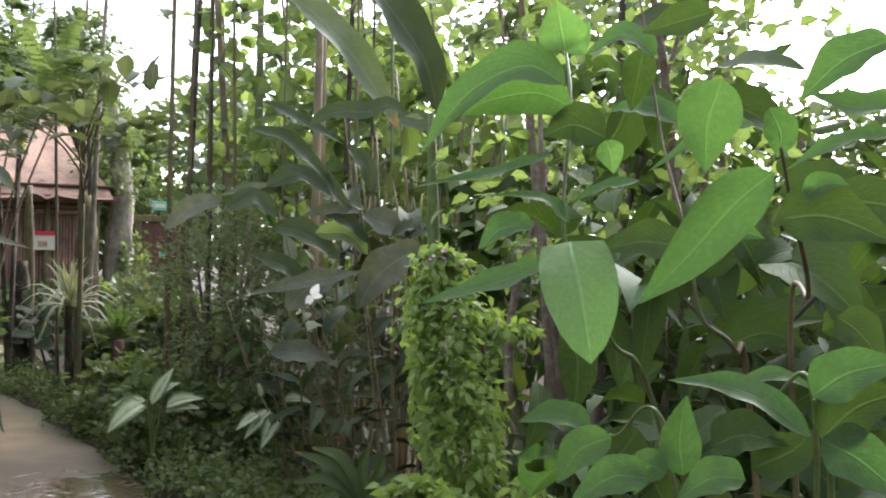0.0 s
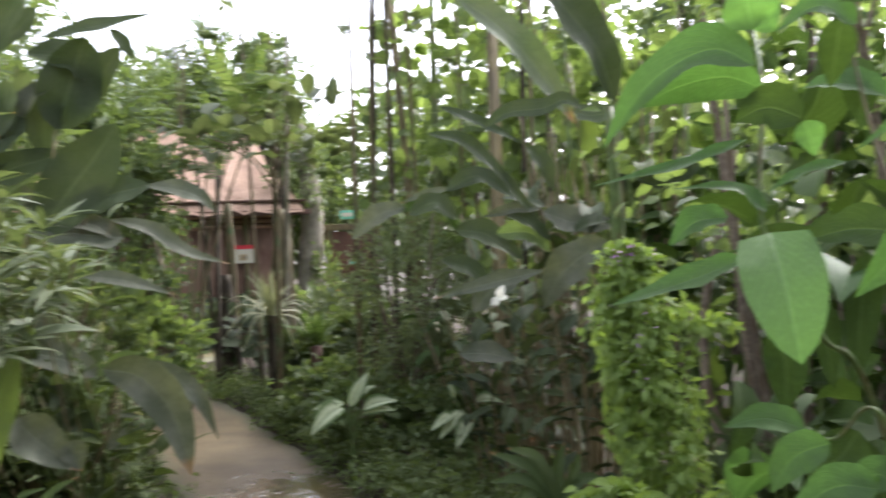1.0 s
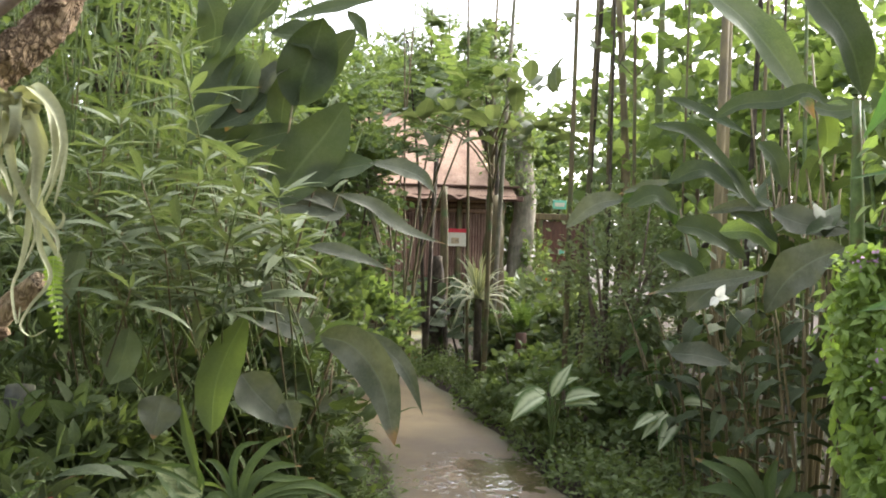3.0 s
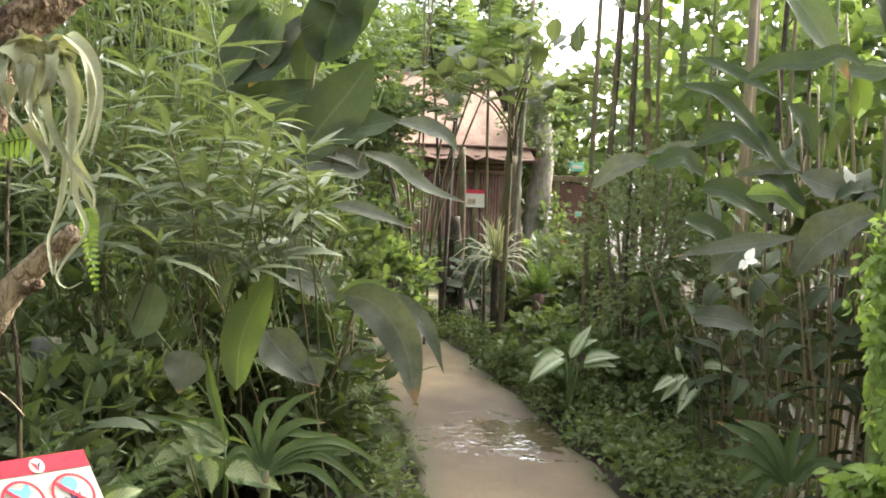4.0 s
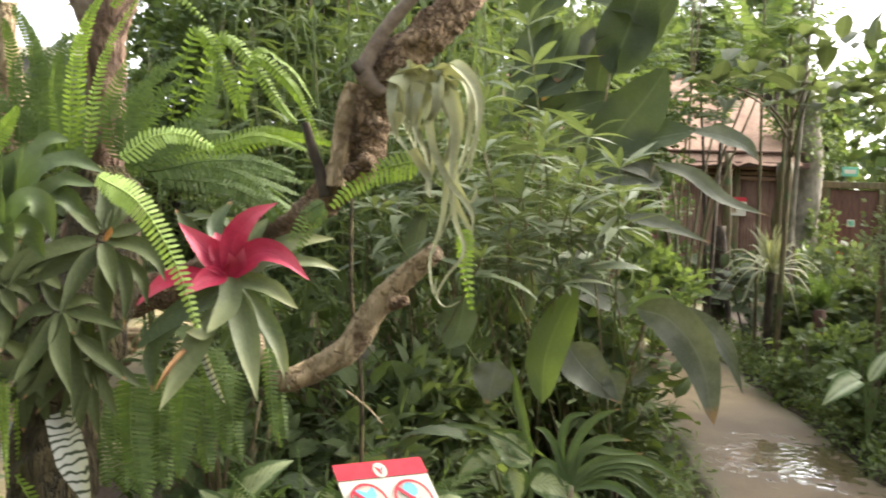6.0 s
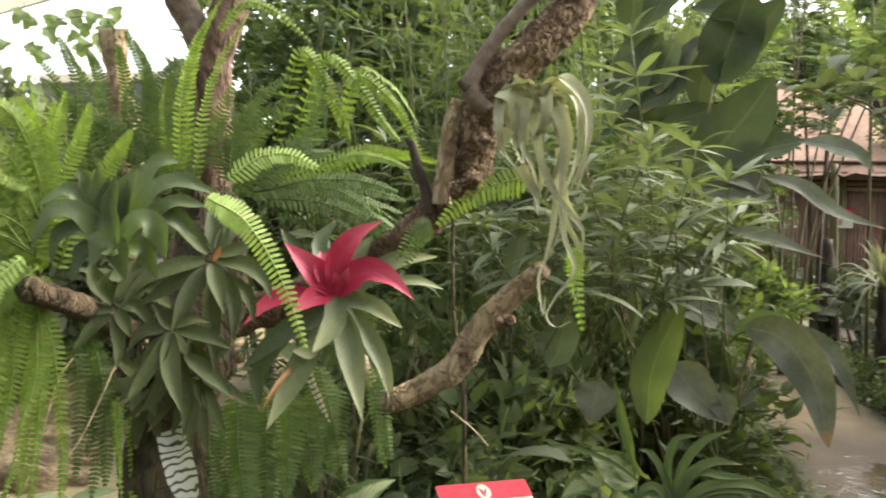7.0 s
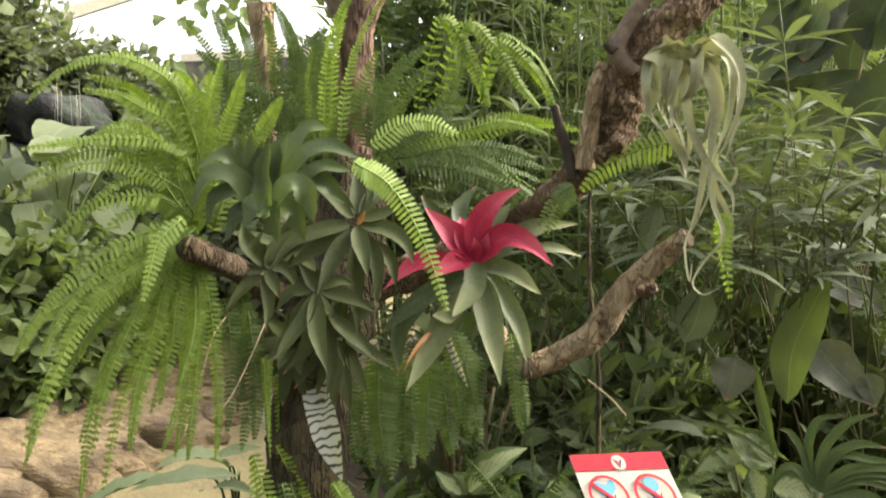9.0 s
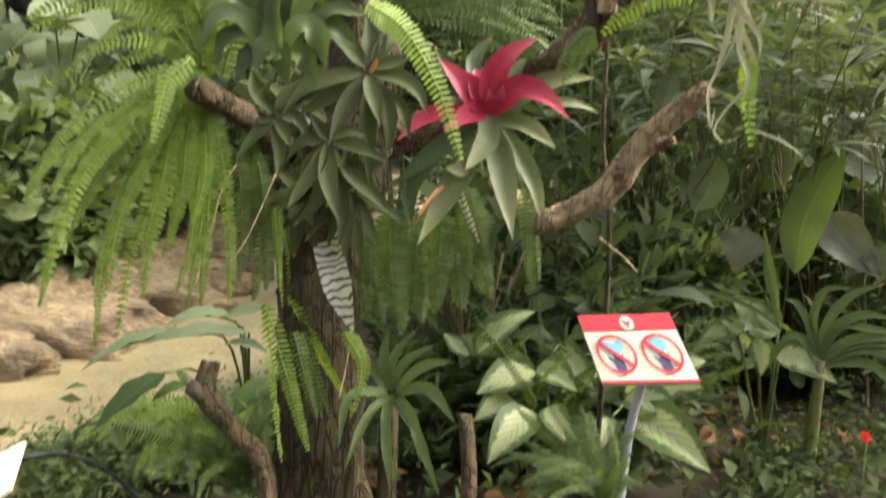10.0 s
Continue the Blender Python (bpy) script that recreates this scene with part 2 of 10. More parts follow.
WET = (-2.85, 5.42, 0.0)
M_SOIL = solid_mat("dark_soil", (0.018, 0.013, 0.008), (0.062, 0.042, 0.025), 30, 0.95, 0.8, 0.02, (0.045, 0.05, 0.018), 3.0)
M_PATH = path_mat("worn_concrete", 0.64, (1.02, 0.95, 0.70))
M_SAND = path_mat("pale_sandy_concrete", 1.28, (0.94, 1.0, 0.80))
M_ROCK = solid_mat("cream_rock", (0.12, 0.085, 0.042), (0.40, 0.305, 0.165), 9, 0.9, 1.0, 0.08, (0.16, 0.12, 0.07), 3.0, stretch=(1, 1, 2.5), rnd=0.3)
M_DARKROCK = solid_mat("wet_dark_rock", (0.010, 0.012, 0.010), (0.05, 0.05, 0.045), 9, 0.6, 1.0, 0.06, (0.02, 0.04, 0.012), 2.0)
M_BARK = bark_mat("corky_bark", (0.070, 0.045, 0.024), (0.19, 0.13, 0.072), (0.36, 0.268, 0.158), (0.10, 0.062, 0.032), 62.0, 0.6, crack=0.75)
M_RUDDY = bark_mat("ruddy_bark", (0.055, 0.036, 0.024), (0.135, 0.085, 0.055), (0.235, 0.155, 0.105), (0.06, 0.05, 0.035), 16.0, 0.2, crack=0.7)
M_STUMP = bark_mat("dull_stem_bark", (0.035, 0.026, 0.014), (0.095, 0.068, 0.036), (0.19, 0.14, 0.078), (0.05, 0.055, 0.02), 34.0, 0.4, crack=0.5)
M_LIMB = bark_mat("tan_limb_bark", (0.16, 0.115, 0.06), (0.30, 0.228, 0.125), (0.49, 0.40, 0.25), (0.13, 0.09, 0.05), 40.0, 0.35, crack=0.5)
M_BARKG = bark_mat("mossy_bark", (0.012, 0.010, 0.005), (0.040, 0.032, 0.014), (0.088, 0.070, 0.029), (0.06, 0.062, 0.014), 40.0, 0.16, crack=0.7)
M_TWIG = solid_mat("smooth_grey_bark", (0.07, 0.05, 0.035), (0.20, 0.16, 0.11), 40, 0.75, 0.5, 0.004, (0.10, 0.07, 0.04), 8.0)
M_DTRUNK = solid_mat("dark_trunk_bark", (0.012, 0.010, 0.007), (0.07, 0.055, 0.035), 30, 0.9, 0.8, 0.01, (0.11, 0.09, 0.06), 6.0, (1, 1, 0.4))
M_GTRUNK = solid_mat("grey_trunk_bark", (0.10, 0.09, 0.065), (0.26, 0.23, 0.17), 14, 0.9, 0.8, 0.02, (0.09, 0.10, 0.05), 3.0, (1, 1, 0.5))
M_BAMBOO = solid_mat("green_bamboo", (0.07, 0.10, 0.03), (0.17, 0.20, 0.08), 20, 0.5, 0.2, 0.003, (0.20, 0.17, 0.09), 4.0, (1, 1, 0.2))
M_BAMBOOT = solid_mat("tan_bamboo", (0.095, 0.078, 0.036), (0.225, 0.18, 0.088), 20, 0.55, 0.2, 0.003, (0.10, 0.08, 0.05), 4.0, (1, 1, 0.2))
M_STEM = solid_mat("green_stem", (0.05, 0.08, 0.02), (0.12, 0.17, 0.05), 30, 0.5, 0.2, 0.002, (0.10, 0.07, 0.03), 10.0)
M_CANE = solid_mat("brown_cane", (0.05, 0.035, 0.018), (0.16, 0.13, 0.06), 22, 0.7, 0.3, 0.003, (0.06, 0.09, 0.03), 6.0, (1, 1, 0.2))
M_REED = solid_mat("red_brown_reed", (0.15, 0.086, 0.058), (0.31, 0.195, 0.14), 40, 0.8, 0.4, 0.004, (0.18, 0.10, 0.07), 3.0, (1, 1, 0.12), rnd=0.5)
M_THATCH = solid_mat("straw_thatch", (0.21, 0.132, 0.086), (0.40, 0.27, 0.185), 30, 0.9, 0.7, 0.02, (0.20, 0.125, 0.085), 2.0, (1, 1, 0.25))
M_WOOD = solid_mat("dark_brown_wood", (0.05, 0.026, 0.017), (0.12, 0.065, 0.042), 25, 0.7, 0.3, 0.004, stretch=(1, 1, 0.15))
M_BEAM = solid_mat("cream_painted_steel", (0.44, 0.41, 0.30), (0.56, 0.52, 0.39), 20, 0.5, 0.1, 0.002)
M_WHITE = solid_mat("white_sign_paint", (0.46, 0.43, 0.33), (0.55, 0.515, 0.40), 30, 0.5, 0.05, 0.001)
M_RED = solid_mat("red_sign_paint", (0.42, 0.025, 0.035), (0.52, 0.04, 0.05), 30, 0.45, 0.05, 0.001)
M_ORANGE = solid_mat("orange_paint", (0.55, 0.10, 0.02), (0.65, 0.15, 0.03), 30, 0.45, 0.05, 0.001)
M_NAVY = solid_mat("dark_blue_print", (0.05, 0.04, 0.08), (0.08, 0.06, 0.12), 30, 0.5, 0.05, 0.001)
M_SKYB = solid_mat("light_blue_print", (0.10, 0.33, 0.48), (0.16, 0.42, 0.56), 30, 0.5, 0.05, 0.001)
M_GREENSIGN = solid_mat("green_sign_paint", (0.10, 0.36, 0.24), (0.16, 0.45, 0.32), 30, 0.5, 0.05, 0.001)
M_POST = solid_mat("grey_metal_post", (0.22, 0.23, 0.24), (0.34, 0.35, 0.36), 30, 0.5, 0.1, 0.001, metal=0.4)
M_GREYPIPE = solid_mat("grey_pipe_wrap", (0.040, 0.041, 0.034), (0.095, 0.095, 0.078), 18, 0.8, 0.4, 0.006, (0.12, 0.12, 0.07), 5.0)
M_CUT = solid_mat("cut_wood", (0.24, 0.18, 0.10), (0.42, 0.33, 0.20), 60, 0.8, 0.3, 0.003, (0.10, 0.08, 0.05), 25.0)
M_CABLE = solid_mat("black_cable", (0.010, 0.010, 0.011), (0.02, 0.02, 0.02), 30, 0.5, 0.1, 0.001)
M_STAND_IN = leaf_mat("white_stand_in_petal", (0.60, 0.60, 0.52), (0.75, 0.75, 0.68), 0.6, 0.3, 7, 0.1, tcol=(1, 1, 0.9))
M_PURPLE = leaf_mat("purple_petal", (0.34, 0.20, 0.34), (0.48, 0.30, 0.46), 0.6, 0.3, 5, 0.1, tcol=(1, 1, 1))
M_REDFLO = leaf_mat("red_petal", (0.55, 0.03, 0.02), (0.70, 0.07, 0.04), 0.5, 0.25, 5, 0.1, tcol=(1, 0.6, 0.6))

L_BIG = leaf_mat("bright_ovate_leaf", (0.040, 0.080, 0.024), (0.076, 0.132, 0.042), 0.6, 0.36, 11, 0.32, spots=0.5, spec=0.2, tcol=(1.1, 1.35, 0.62))
# Lighter copy of bright_ovate_leaf.
L_BIGL = leaf_mat("fresh_heart_leaf", (0.078, 0.146, 0.042), (0.125, 0.208, 0.068), 0.6, 0.36, 11, 0.3, spots=0.3, spec=0.2, tcol=(1.1, 1.35, 0.62))
# Deep green leaf; on the large shrub its darkness is painted-in shade.
L_BIGD = leaf_mat("deep_green_and_shaded_leaf", (0.024, 0.045, 0.012), (0.050, 0.082, 0.022), 0.66, 0.3, 10, 0.35, spec=0.12)
L_PADDLE = leaf_mat("paddle_leaf", (0.024, 0.038, 0.016), (0.056, 0.076, 0.032), 0.62, 0.2, 26, 0.3, dust=0.08, spec=0.18)
L_DUSTY = leaf_mat("dusty_paddle_leaf", (0.044, 0.054, 0.030), (0.086, 0.098, 0.060), 0.55, 0.2, 26, 0.3, dust=0.28, spec=0.28, tips=0.4)
L_PADDLEL = leaf_mat("light_paddle_leaf", (0.058, 0.090, 0.024), (0.098, 0.132, 0.040), 0.5, 0.4, 26, 0.3)
L_LANCE = leaf_mat("lance_leaf", (0.066, 0.090, 0.044), (0.132, 0.160, 0.084), 0.55, 0.30, 12, 0.25, spec=0.3, tips=0.4)
L_GING = leaf_mat("ginger_leaf", (0.052, 0.076, 0.032), (0.105, 0.135, 0.060), 0.58, 0.28, 24, 0.3, dust=0.15, spec=0.25, tips=0.4)
L_CANE = leaf_mat("grassy_cane_leaf", (0.060, 0.088, 0.034), (0.125, 0.160, 0.066), 0.55, 0.42, 12, 0.2, spec=0.3)
L_SMALL = leaf_mat("small_shrub_leaf", (0.074, 0.112, 0.040), (0.142, 0.178, 0.074), 0.5, 0.4, 6, 0.2)
L_BUSH = leaf_mat("fine_bush_leaf", (0.118, 0.150, 0.080), (0.21, 0.245, 0.130), 0.55, 0.42, 6, 0.2)
L_SAPL = leaf_mat("sapling_leaf", (0.058, 0.078, 0.042), (0.118, 0.142, 0.078), 0.55, 0.4, 9, 0.3, dust=0.15)
# Low growth darkened in its colour, for shade under the canopy.
L_SHADE = leaf_mat("shaded_undergrowth_leaf", (0.034, 0.050, 0.019), (0.072, 0.094, 0.036), 0.65, 0.3, 8, 0.2, spec=0.1)
L_LIME = leaf_mat("lime_leaf", (0.13, 0.20, 0.047), (0.24, 0.325, 0.09), 0.55, 0.42, 6, 0.25, spec=0.3)
L_VINE = leaf_mat("sunlit_vine_leaf", (0.085, 0.128, 0.048), (0.175, 0.228, 0.098), 0.5, 0.52, 8, 0.3, tcol=(1.25, 1.3, 0.55))
L_COVER = leaf_mat("ground_cover_leaf", (0.074, 0.110, 0.034), (0.138, 0.172, 0.066), 0.5, 0.4, 5, 0.2)
L_FAR = leaf_mat("far_tree_leaf", (0.0507, 0.0852, 0.0329), (0.119, 0.152, 0.0615), 0.55, 0.4, 4, 0.1)
L_FERN = leaf_mat("fern_pinna", (0.088, 0.148, 0.022), (0.178, 0.252, 0.046), 0.5, 0.48, 5, 0.15, spec=0.3)
# Darker copy of fern_pinna: shade among the fronds is put into its colour.
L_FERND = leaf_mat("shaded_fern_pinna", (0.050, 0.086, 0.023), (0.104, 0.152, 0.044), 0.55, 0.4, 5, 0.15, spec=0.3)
L_FERNY = leaf_mat("young_fern_pinna", (0.22, 0.33, 0.085), (0.30, 0.40, 0.115), 0.45, 0.45, 5, 0.2)
L_BROD = leaf_mat("dark_bromeliad_blade", (0.029, 0.040, 0.013), (0.072, 0.090, 0.031), 0.58, 0.14, 3, 0.03, spec=0.22, tips=0.3)
L_BROV = leaf_mat("vase_bromeliad_blade", (0.032, 0.050, 0.018), (0.078, 0.108, 0.040), 0.48, 0.25, 3, 0.03, mode="base", extra=(0.11, 0.16, 0.045), spec=0.28)
L_BROG = leaf_mat("green_bromeliad_blade", (0.034, 0.055, 0.020), (0.082, 0.110, 0.042), 0.46, 0.22, 3, 0.03, spec=0.35, tips=0.4)
L_BROC = leaf_mat("cream_green_blade", (0.055, 0.078, 0.032), (0.115, 0.138, 0.06), 0.5, 0.25, 3, 0.03, mode="tip", extra=(0.24, 0.26, 0.125), spec=0.3)
L_BROR = leaf_mat("red_bract", (0.19, 0.009, 0.024), (0.36, 0.022, 0.052), 0.45, 0.2, 3, 0.12, mode="tip", extra=(0.52, 0.11, 0.14), tcol=(1.0, 0.7, 0.7))
L_BROZ = leaf_mat("banded_blade", (0.0236, 0.035, 0.018), (0.0472, 0.06, 0.03), 0.5, 0.15, 3, 0.02, mode="band", extra=(0.42, 0.42, 0.35))
L_TILL = leaf_mat("silver_green_strap", (0.17, 0.18, 0.105), (0.30, 0.31, 0.19), 0.65, 0.15, 2, 0.02, mode="base", extra=(0.40, 0.41, 0.23), tcol=(1, 1, 0.6))
L_DIEFF = leaf_mat("cream_veined_leaf", (0.05, 0.085, 0.024), (0.09, 0.13, 0.042), 0.45, 0.35, 8, 0.12, mode="dieff", extra=(0.35, 0.39, 0.20))
L_STRIPE = leaf_mat("white_striped_leaf", (0.06, 0.10, 0.03), (0.10, 0.15, 0.05), 0.5, 0.25, 12, 0.1, mode="stripe", extra=(0.47, 0.51, 0.33))
L_STRAP = leaf_mat("arching_strap_leaf", (0.045, 0.076, 0.023), (0.090, 0.120, 0.038), 0.5, 0.3, 3, 0.2, tips=0.4)
L_PANDAN = leaf_mat("pale_edged_strap", (0.13, 0.145, 0.085), (0.23, 0.24, 0.15), 0.5, 0.3, 3, 0.05, mode="edge", extra=(0.42, 0.42, 0.31))
L_DRY = leaf_mat("dry_leaf", (0.16, 0.085, 0.03), (0.30, 0.18, 0.08), 0.7, 0.2, 8, 0.2, tcol=(1.2, 0.9, 0.5))


# ---- mesh helpers ----
WM = {}


def mesh_from(name, V, F, UV=None, mat=None):
    """A mesh of quads from arrays: V (n, 3), F (k, 4), UV per vertex (n, 2)."""
    V, F = np.asarray(V, np.float32), np.asarray(F, np.int32)
    me = bpy.data.meshes.new(name)
    me.vertices.add(len(V))
    me.vertices.foreach_set("co", V.ravel())
    me.loops.add(F.size)
    me.loops.foreach_set("vertex_index", F.ravel())
    me.polygons.add(len(F))
    me.polygons.foreach_set("loop_start", np.arange(0, F.size, 4, dtype=np.int32))
    me.polygons.foreach_set("use_smooth", np.ones(len(F), bool))
    if UV is not None:
        lay = me.uv_layers.new(name="UVMap")
        lay.data.foreach_set("uv", np.asarray(UV, np.float32)[F.ravel()].ravel())
    me.update(calc_edges=True)
    me.validate()
    if mat:
        me.materials.append(mat)
    return me


def thing(name, at, label, category, group="", kind=""):
    ob = new(name)
    ob.location = at
    WM[ob] = Matrix.Translation(at)
    return tagged(ob, label, category, group, kind)


def put(name, me, parent, m=None, label=""):
    """A mesh as a part of parent, at the world pose m."""
    ob = new(name, me)
    m = m or Matrix()
    WM[ob] = m
    if parent is not None:
        ob.parent = parent
        ob.matrix_basis = WM[parent].inverted() @ m
    else:
        ob.matrix_basis = m
    return tagged(ob, label)


def part(name, bm, material, parent, label=""):
    me = bpy.data.meshes.new(name)
    bm.to_mesh(me)
    bm.free()
    me.materials.append(material)
    return put(name, me, parent, None, label)


def grid_faces(nu, nv):
    i = np.arange(nu * (nv + 1)).reshape(nu, nv + 1)[:, :-1].ravel()
    return np.stack([i, i + 1, i + nv + 2, i + nv + 1], 1)


# outlines: half width along the blade, 0 at foot, 1 at tip
def ovate(u):
    return np.sin(np.pi * u ** 0.72) ** 0.85 * (1 - 0.25 * u ** 5)


def heart(u):
    return np.clip((1 - u) ** 0.72 * (0.55 + u * 2.2) ** 0.75 * np.clip(u * 12, 0, 1) ** 0.6, 0, None) * 1.02


def lance(u):
    return np.sin(np.pi * u ** 0.8) ** 1.15


def paddle(u):
    return np.clip(u * 9, 0, 1) ** 0.6 * np.clip((1 - u) * 3.2, 0, 1) ** 0.55


def strap(u):
    return np.clip(u * 4 + 0.65, 0, 1) * np.clip((1 - u) * 2.6, 0, 1) ** 0.8


def bract(u):
    return np.clip(u * 3 + 0.6, 0, 1) * np.clip((1 - u) * 3.6, 0, 1) ** 0.6


def spear(u):
    return np.sin(np.pi * np.clip(u, 0, 1) ** 0.85) ** 0.72


def pointed(u):
    return np.sin(np.pi * np.clip(u * 0.94 + 0.06, 0, 1) ** 0.72) ** 1.05


def taper(u):
    return (1 - u) ** 0.8 * (1 - 0.2 * (1 - u) ** 6)


def lobed(u):
    return np.sin(np.pi * u ** 0.6) ** 0.7 * (1 + 0.22 * np.cos(u * 16))


BLADE = {}


def blade(key, prof, width, bend=0.6, fold=0.25, nu=8, nv=4, ruffle=0.0, waves=5.0, twist=0.0, curl=0.0, rnd=False):
    """A leaf blade of unit chord from (0, 0, 0) to (0, 1, 0), upper side to +z."""
    u = np.linspace(0, 1, nu + 1)
    v = np.linspace(-1, 1, nv + 1)
    th = bend * u + curl * u ** 4
    st = 1.0 / nu
    mid = (th[1:] + th[:-1]) / 2
    y = np.concatenate([[0], np.cumsum(np.cos(mid)) * st])
    z = np.concatenate([[0], -np.cumsum(np.sin(mid)) * st])
    w = np.maximum(prof(u), 0.004) * width / 2
    U, Vv = np.meshgrid(u, v, indexing="ij")
    X = Vv * w[:, None] * math.cos(fold)
    N = (Vv ** 2 if rnd else np.abs(Vv)) * w[:, None] * math.sin(fold) + ruffle * np.sin(U * waves * math.tau + np.sign(Vv) * 0.9) * Vv ** 2 * w[:, None]
    tw = twist * U
    X, N = X * np.cos(tw) - N * np.sin(tw), X * np.sin(tw) + N * np.cos(tw)
    Y = y[:, None] + N * np.sin(th)[:, None]
    Z = z[:, None] + N * np.cos(th)[:, None]
    a = math.atan2(z[-1], y[-1])
    c, s, k = math.cos(-a), math.sin(-a), 1 / max(0.2, math.hypot(y[-1], z[-1]))
    P = np.stack([X * k, (Y * c - Z * s) * k, (Y * s + Z * c) * k], -1).reshape(-1, 3)
    BLADE[key] = (P, grid_faces(nu, nv), np.stack([(Vv + 1) / 2, U], -1).reshape(-1, 2))


for i in range(4):
    blade(f"ovate{i}", ovate, 0.44 + 0.04 * i, 0.35 + 0.35 * i, 0.18 + 0.08 * i, 10, 6, 0.08, 3.0 + i, 0.15 * (i - 1.5))
    blade(f"heart{i}", heart, 0.72 - 0.03 * i, 0.5 + 0.2 * i, 0.15, 10, 6, 0.05, 3)
    blade(f"lance{i}", lance, 0.20 + 0.03 * i, 0.3 + 0.4 * i, 0.3, 7, 2, 0.05, 3)
    blade(f"paddle{i}", paddle, 0.26 + 0.05 * i, 0.5 + 0.45 * i, 0.3 + 0.1 * i, 14, 6, 0.16, 6 + i, 0.2 * (i - 1.5))
    blade(f"strap{i}", strap, 0.11 + 0.02 * i, 0.5 + 0.5 * i, 0.5, 12, 4, 0.02, 3, 0.12 * (i - 1.5), rnd=True)
    blade(f"brom{i}", strap, 0.22 + 0.02 * i, 0.6 + 0.35 * i, 0.35, 10, 4, 0.03, 3, 0.1 * (i - 1.5), rnd=True)
    blade(f"mid{i}", ovate, 0.44 + 0.05 * i, 0.4 + 0.3 * i, 0.25, 4, 2)
    blade(f"wlance{i}", lance, 0.112 + 0.02 * i, 0.15 + 0.25 * i, 0.25, 5, 2)
    blade(f"dbrom{i}", spear, 0.19 + 0.012 * i, 0.35 + 0.3 * i, 0.26, 10, 4, 0.02, 2, 0.25 * (i - 1.5))
    blade(f"vase{i}", strap, 0.30 + 0.02 * i, 0.9 + 0.4 * i, 0.35, 12, 4, 0.02, 2, 0.08 * (i - 1.5), 0.5, rnd=True)
    blade(f"grass{i}", lance, 0.13 + 0.02 * i, 0.3 + 0.3 * i, 0.2, 3, 1)
    blade(f"bract{i}", bract, 0.34 + 0.02 * i, 0.5 + 0.3 * i, 0.4, 10, 4, 0.04, 2, 0.1 * (i - 1.5), rnd=True)
    blade(f"small{i}", ovate, 0.45 + 0.06 * i, 0.3 + 0.3 * i, 0.3, 3, 2)
    blade(f"lobed{i}", lobed, 0.9 + 0.06 * i, 0.3 + 0.2 * i, 0.12, 8, 4, 0.06, 4)
    blade(f"far{i}", ovate, 0.55 + 0.08 * i, 0.4 + 0.2 * i, 0.35, 2, 2)
    blade(f"dot{i}", ovate, 0.6 + 0.08 * i, 0.5 + 0.2 * i, 0.3, 2, 1)
    blade(f"blade{i}", taper, 0.035 + 0.012 * i, 0.9 + 0.5 * i, 0.4, 8, 2)
LEAFMESH = {}


def curved(parent, prof, width, mat, pts, face=(0.45, -0.7, 0.55), fold=0.3, ruffle=0.13, waves=2.3, nu=14, nv=4, name="leaf", label=""):
    """A blade along a bent midrib through pts, its upper side towards face."""
    P = smooth_line(pts, nu + 1)
    T = unit(np.gradient(P, axis=0))
    X = unit(np.cross(T, unit(face)))
    N = np.cross(X, T)
    u, v = np.linspace(0, 1, nu + 1), np.linspace(-1, 1, nv + 1)
    w = np.maximum(prof(u), 0.01)[:, None] * width / 2
    lift = v ** 2 * w * math.sin(fold) + ruffle * np.sin(u[:, None] * waves * math.tau + np.sign(v) * 0.9 + width * 90) * v ** 2 * w
    V = P[:, None] + X[:, None] * (v * w * math.cos(fold))[..., None] + N[:, None] * lift[..., None]
    U = np.stack(np.broadcast_arrays((v + 1) / 2, u[:, None]), -1)
    return put(name, mesh_from("bent_leaf", V.reshape(-1, 3), grid_faces(nu, nv), U.reshape(-1, 2), mat), parent, None, label)


def leaf_mesh(key, mat):
    if (key, mat.name) not in LEAFMESH:
        LEAFMESH[key, mat.name] = mesh_from(key.rstrip("0123456789") + "_leaf", *BLADE[key], mat)
    return LEAFMESH[key, mat.name]


def frames(base, tip, face, wide=1.0):
    """Matrices (k, 4, 4) that lay a unit blade from base to tip, its upper side towards face."""
    base, tip, face = (np.atleast_2d(np.asarray(a, float)) for a in (base, tip, face))
    k = max(len(base), len(tip), len(face))
    base, tip, face = (np.broadcast_to(a, (k, 3)) for a in (base, tip, face))
    Y = tip - base
    L = np.linalg.norm(Y, axis=1, keepdims=True)
    Y = Y / L
    X = np.cross(Y, face)
    nx = np.linalg.norm(X, axis=1, keepdims=True)
    X = np.where(nx > 1e-4, X / np.maximum(nx, 1e-6), np.cross(Y, [0.31, 0.77, 0.2]))
    X = X / np.linalg.norm(X, axis=1, keepdims=True)
    Z = np.cross(X, Y)
    M = np.zeros((k, 4, 4))
    M[:, :3, 0], M[:, :3, 1], M[:, :3, 2], M[:, :3, 3], M[:, 3, 3] = X * L * wide, Y * L, Z * L, base, 1
    return M


def leaf(parent, key, mat, base, tip, face=(0, 0, 1), wide=1.0, name="leaf", label=""):
    m = frames(base, tip, face, wide)[0]
    return put(name, leaf_mesh(key, mat), parent, Matrix(m.tolist()), label)


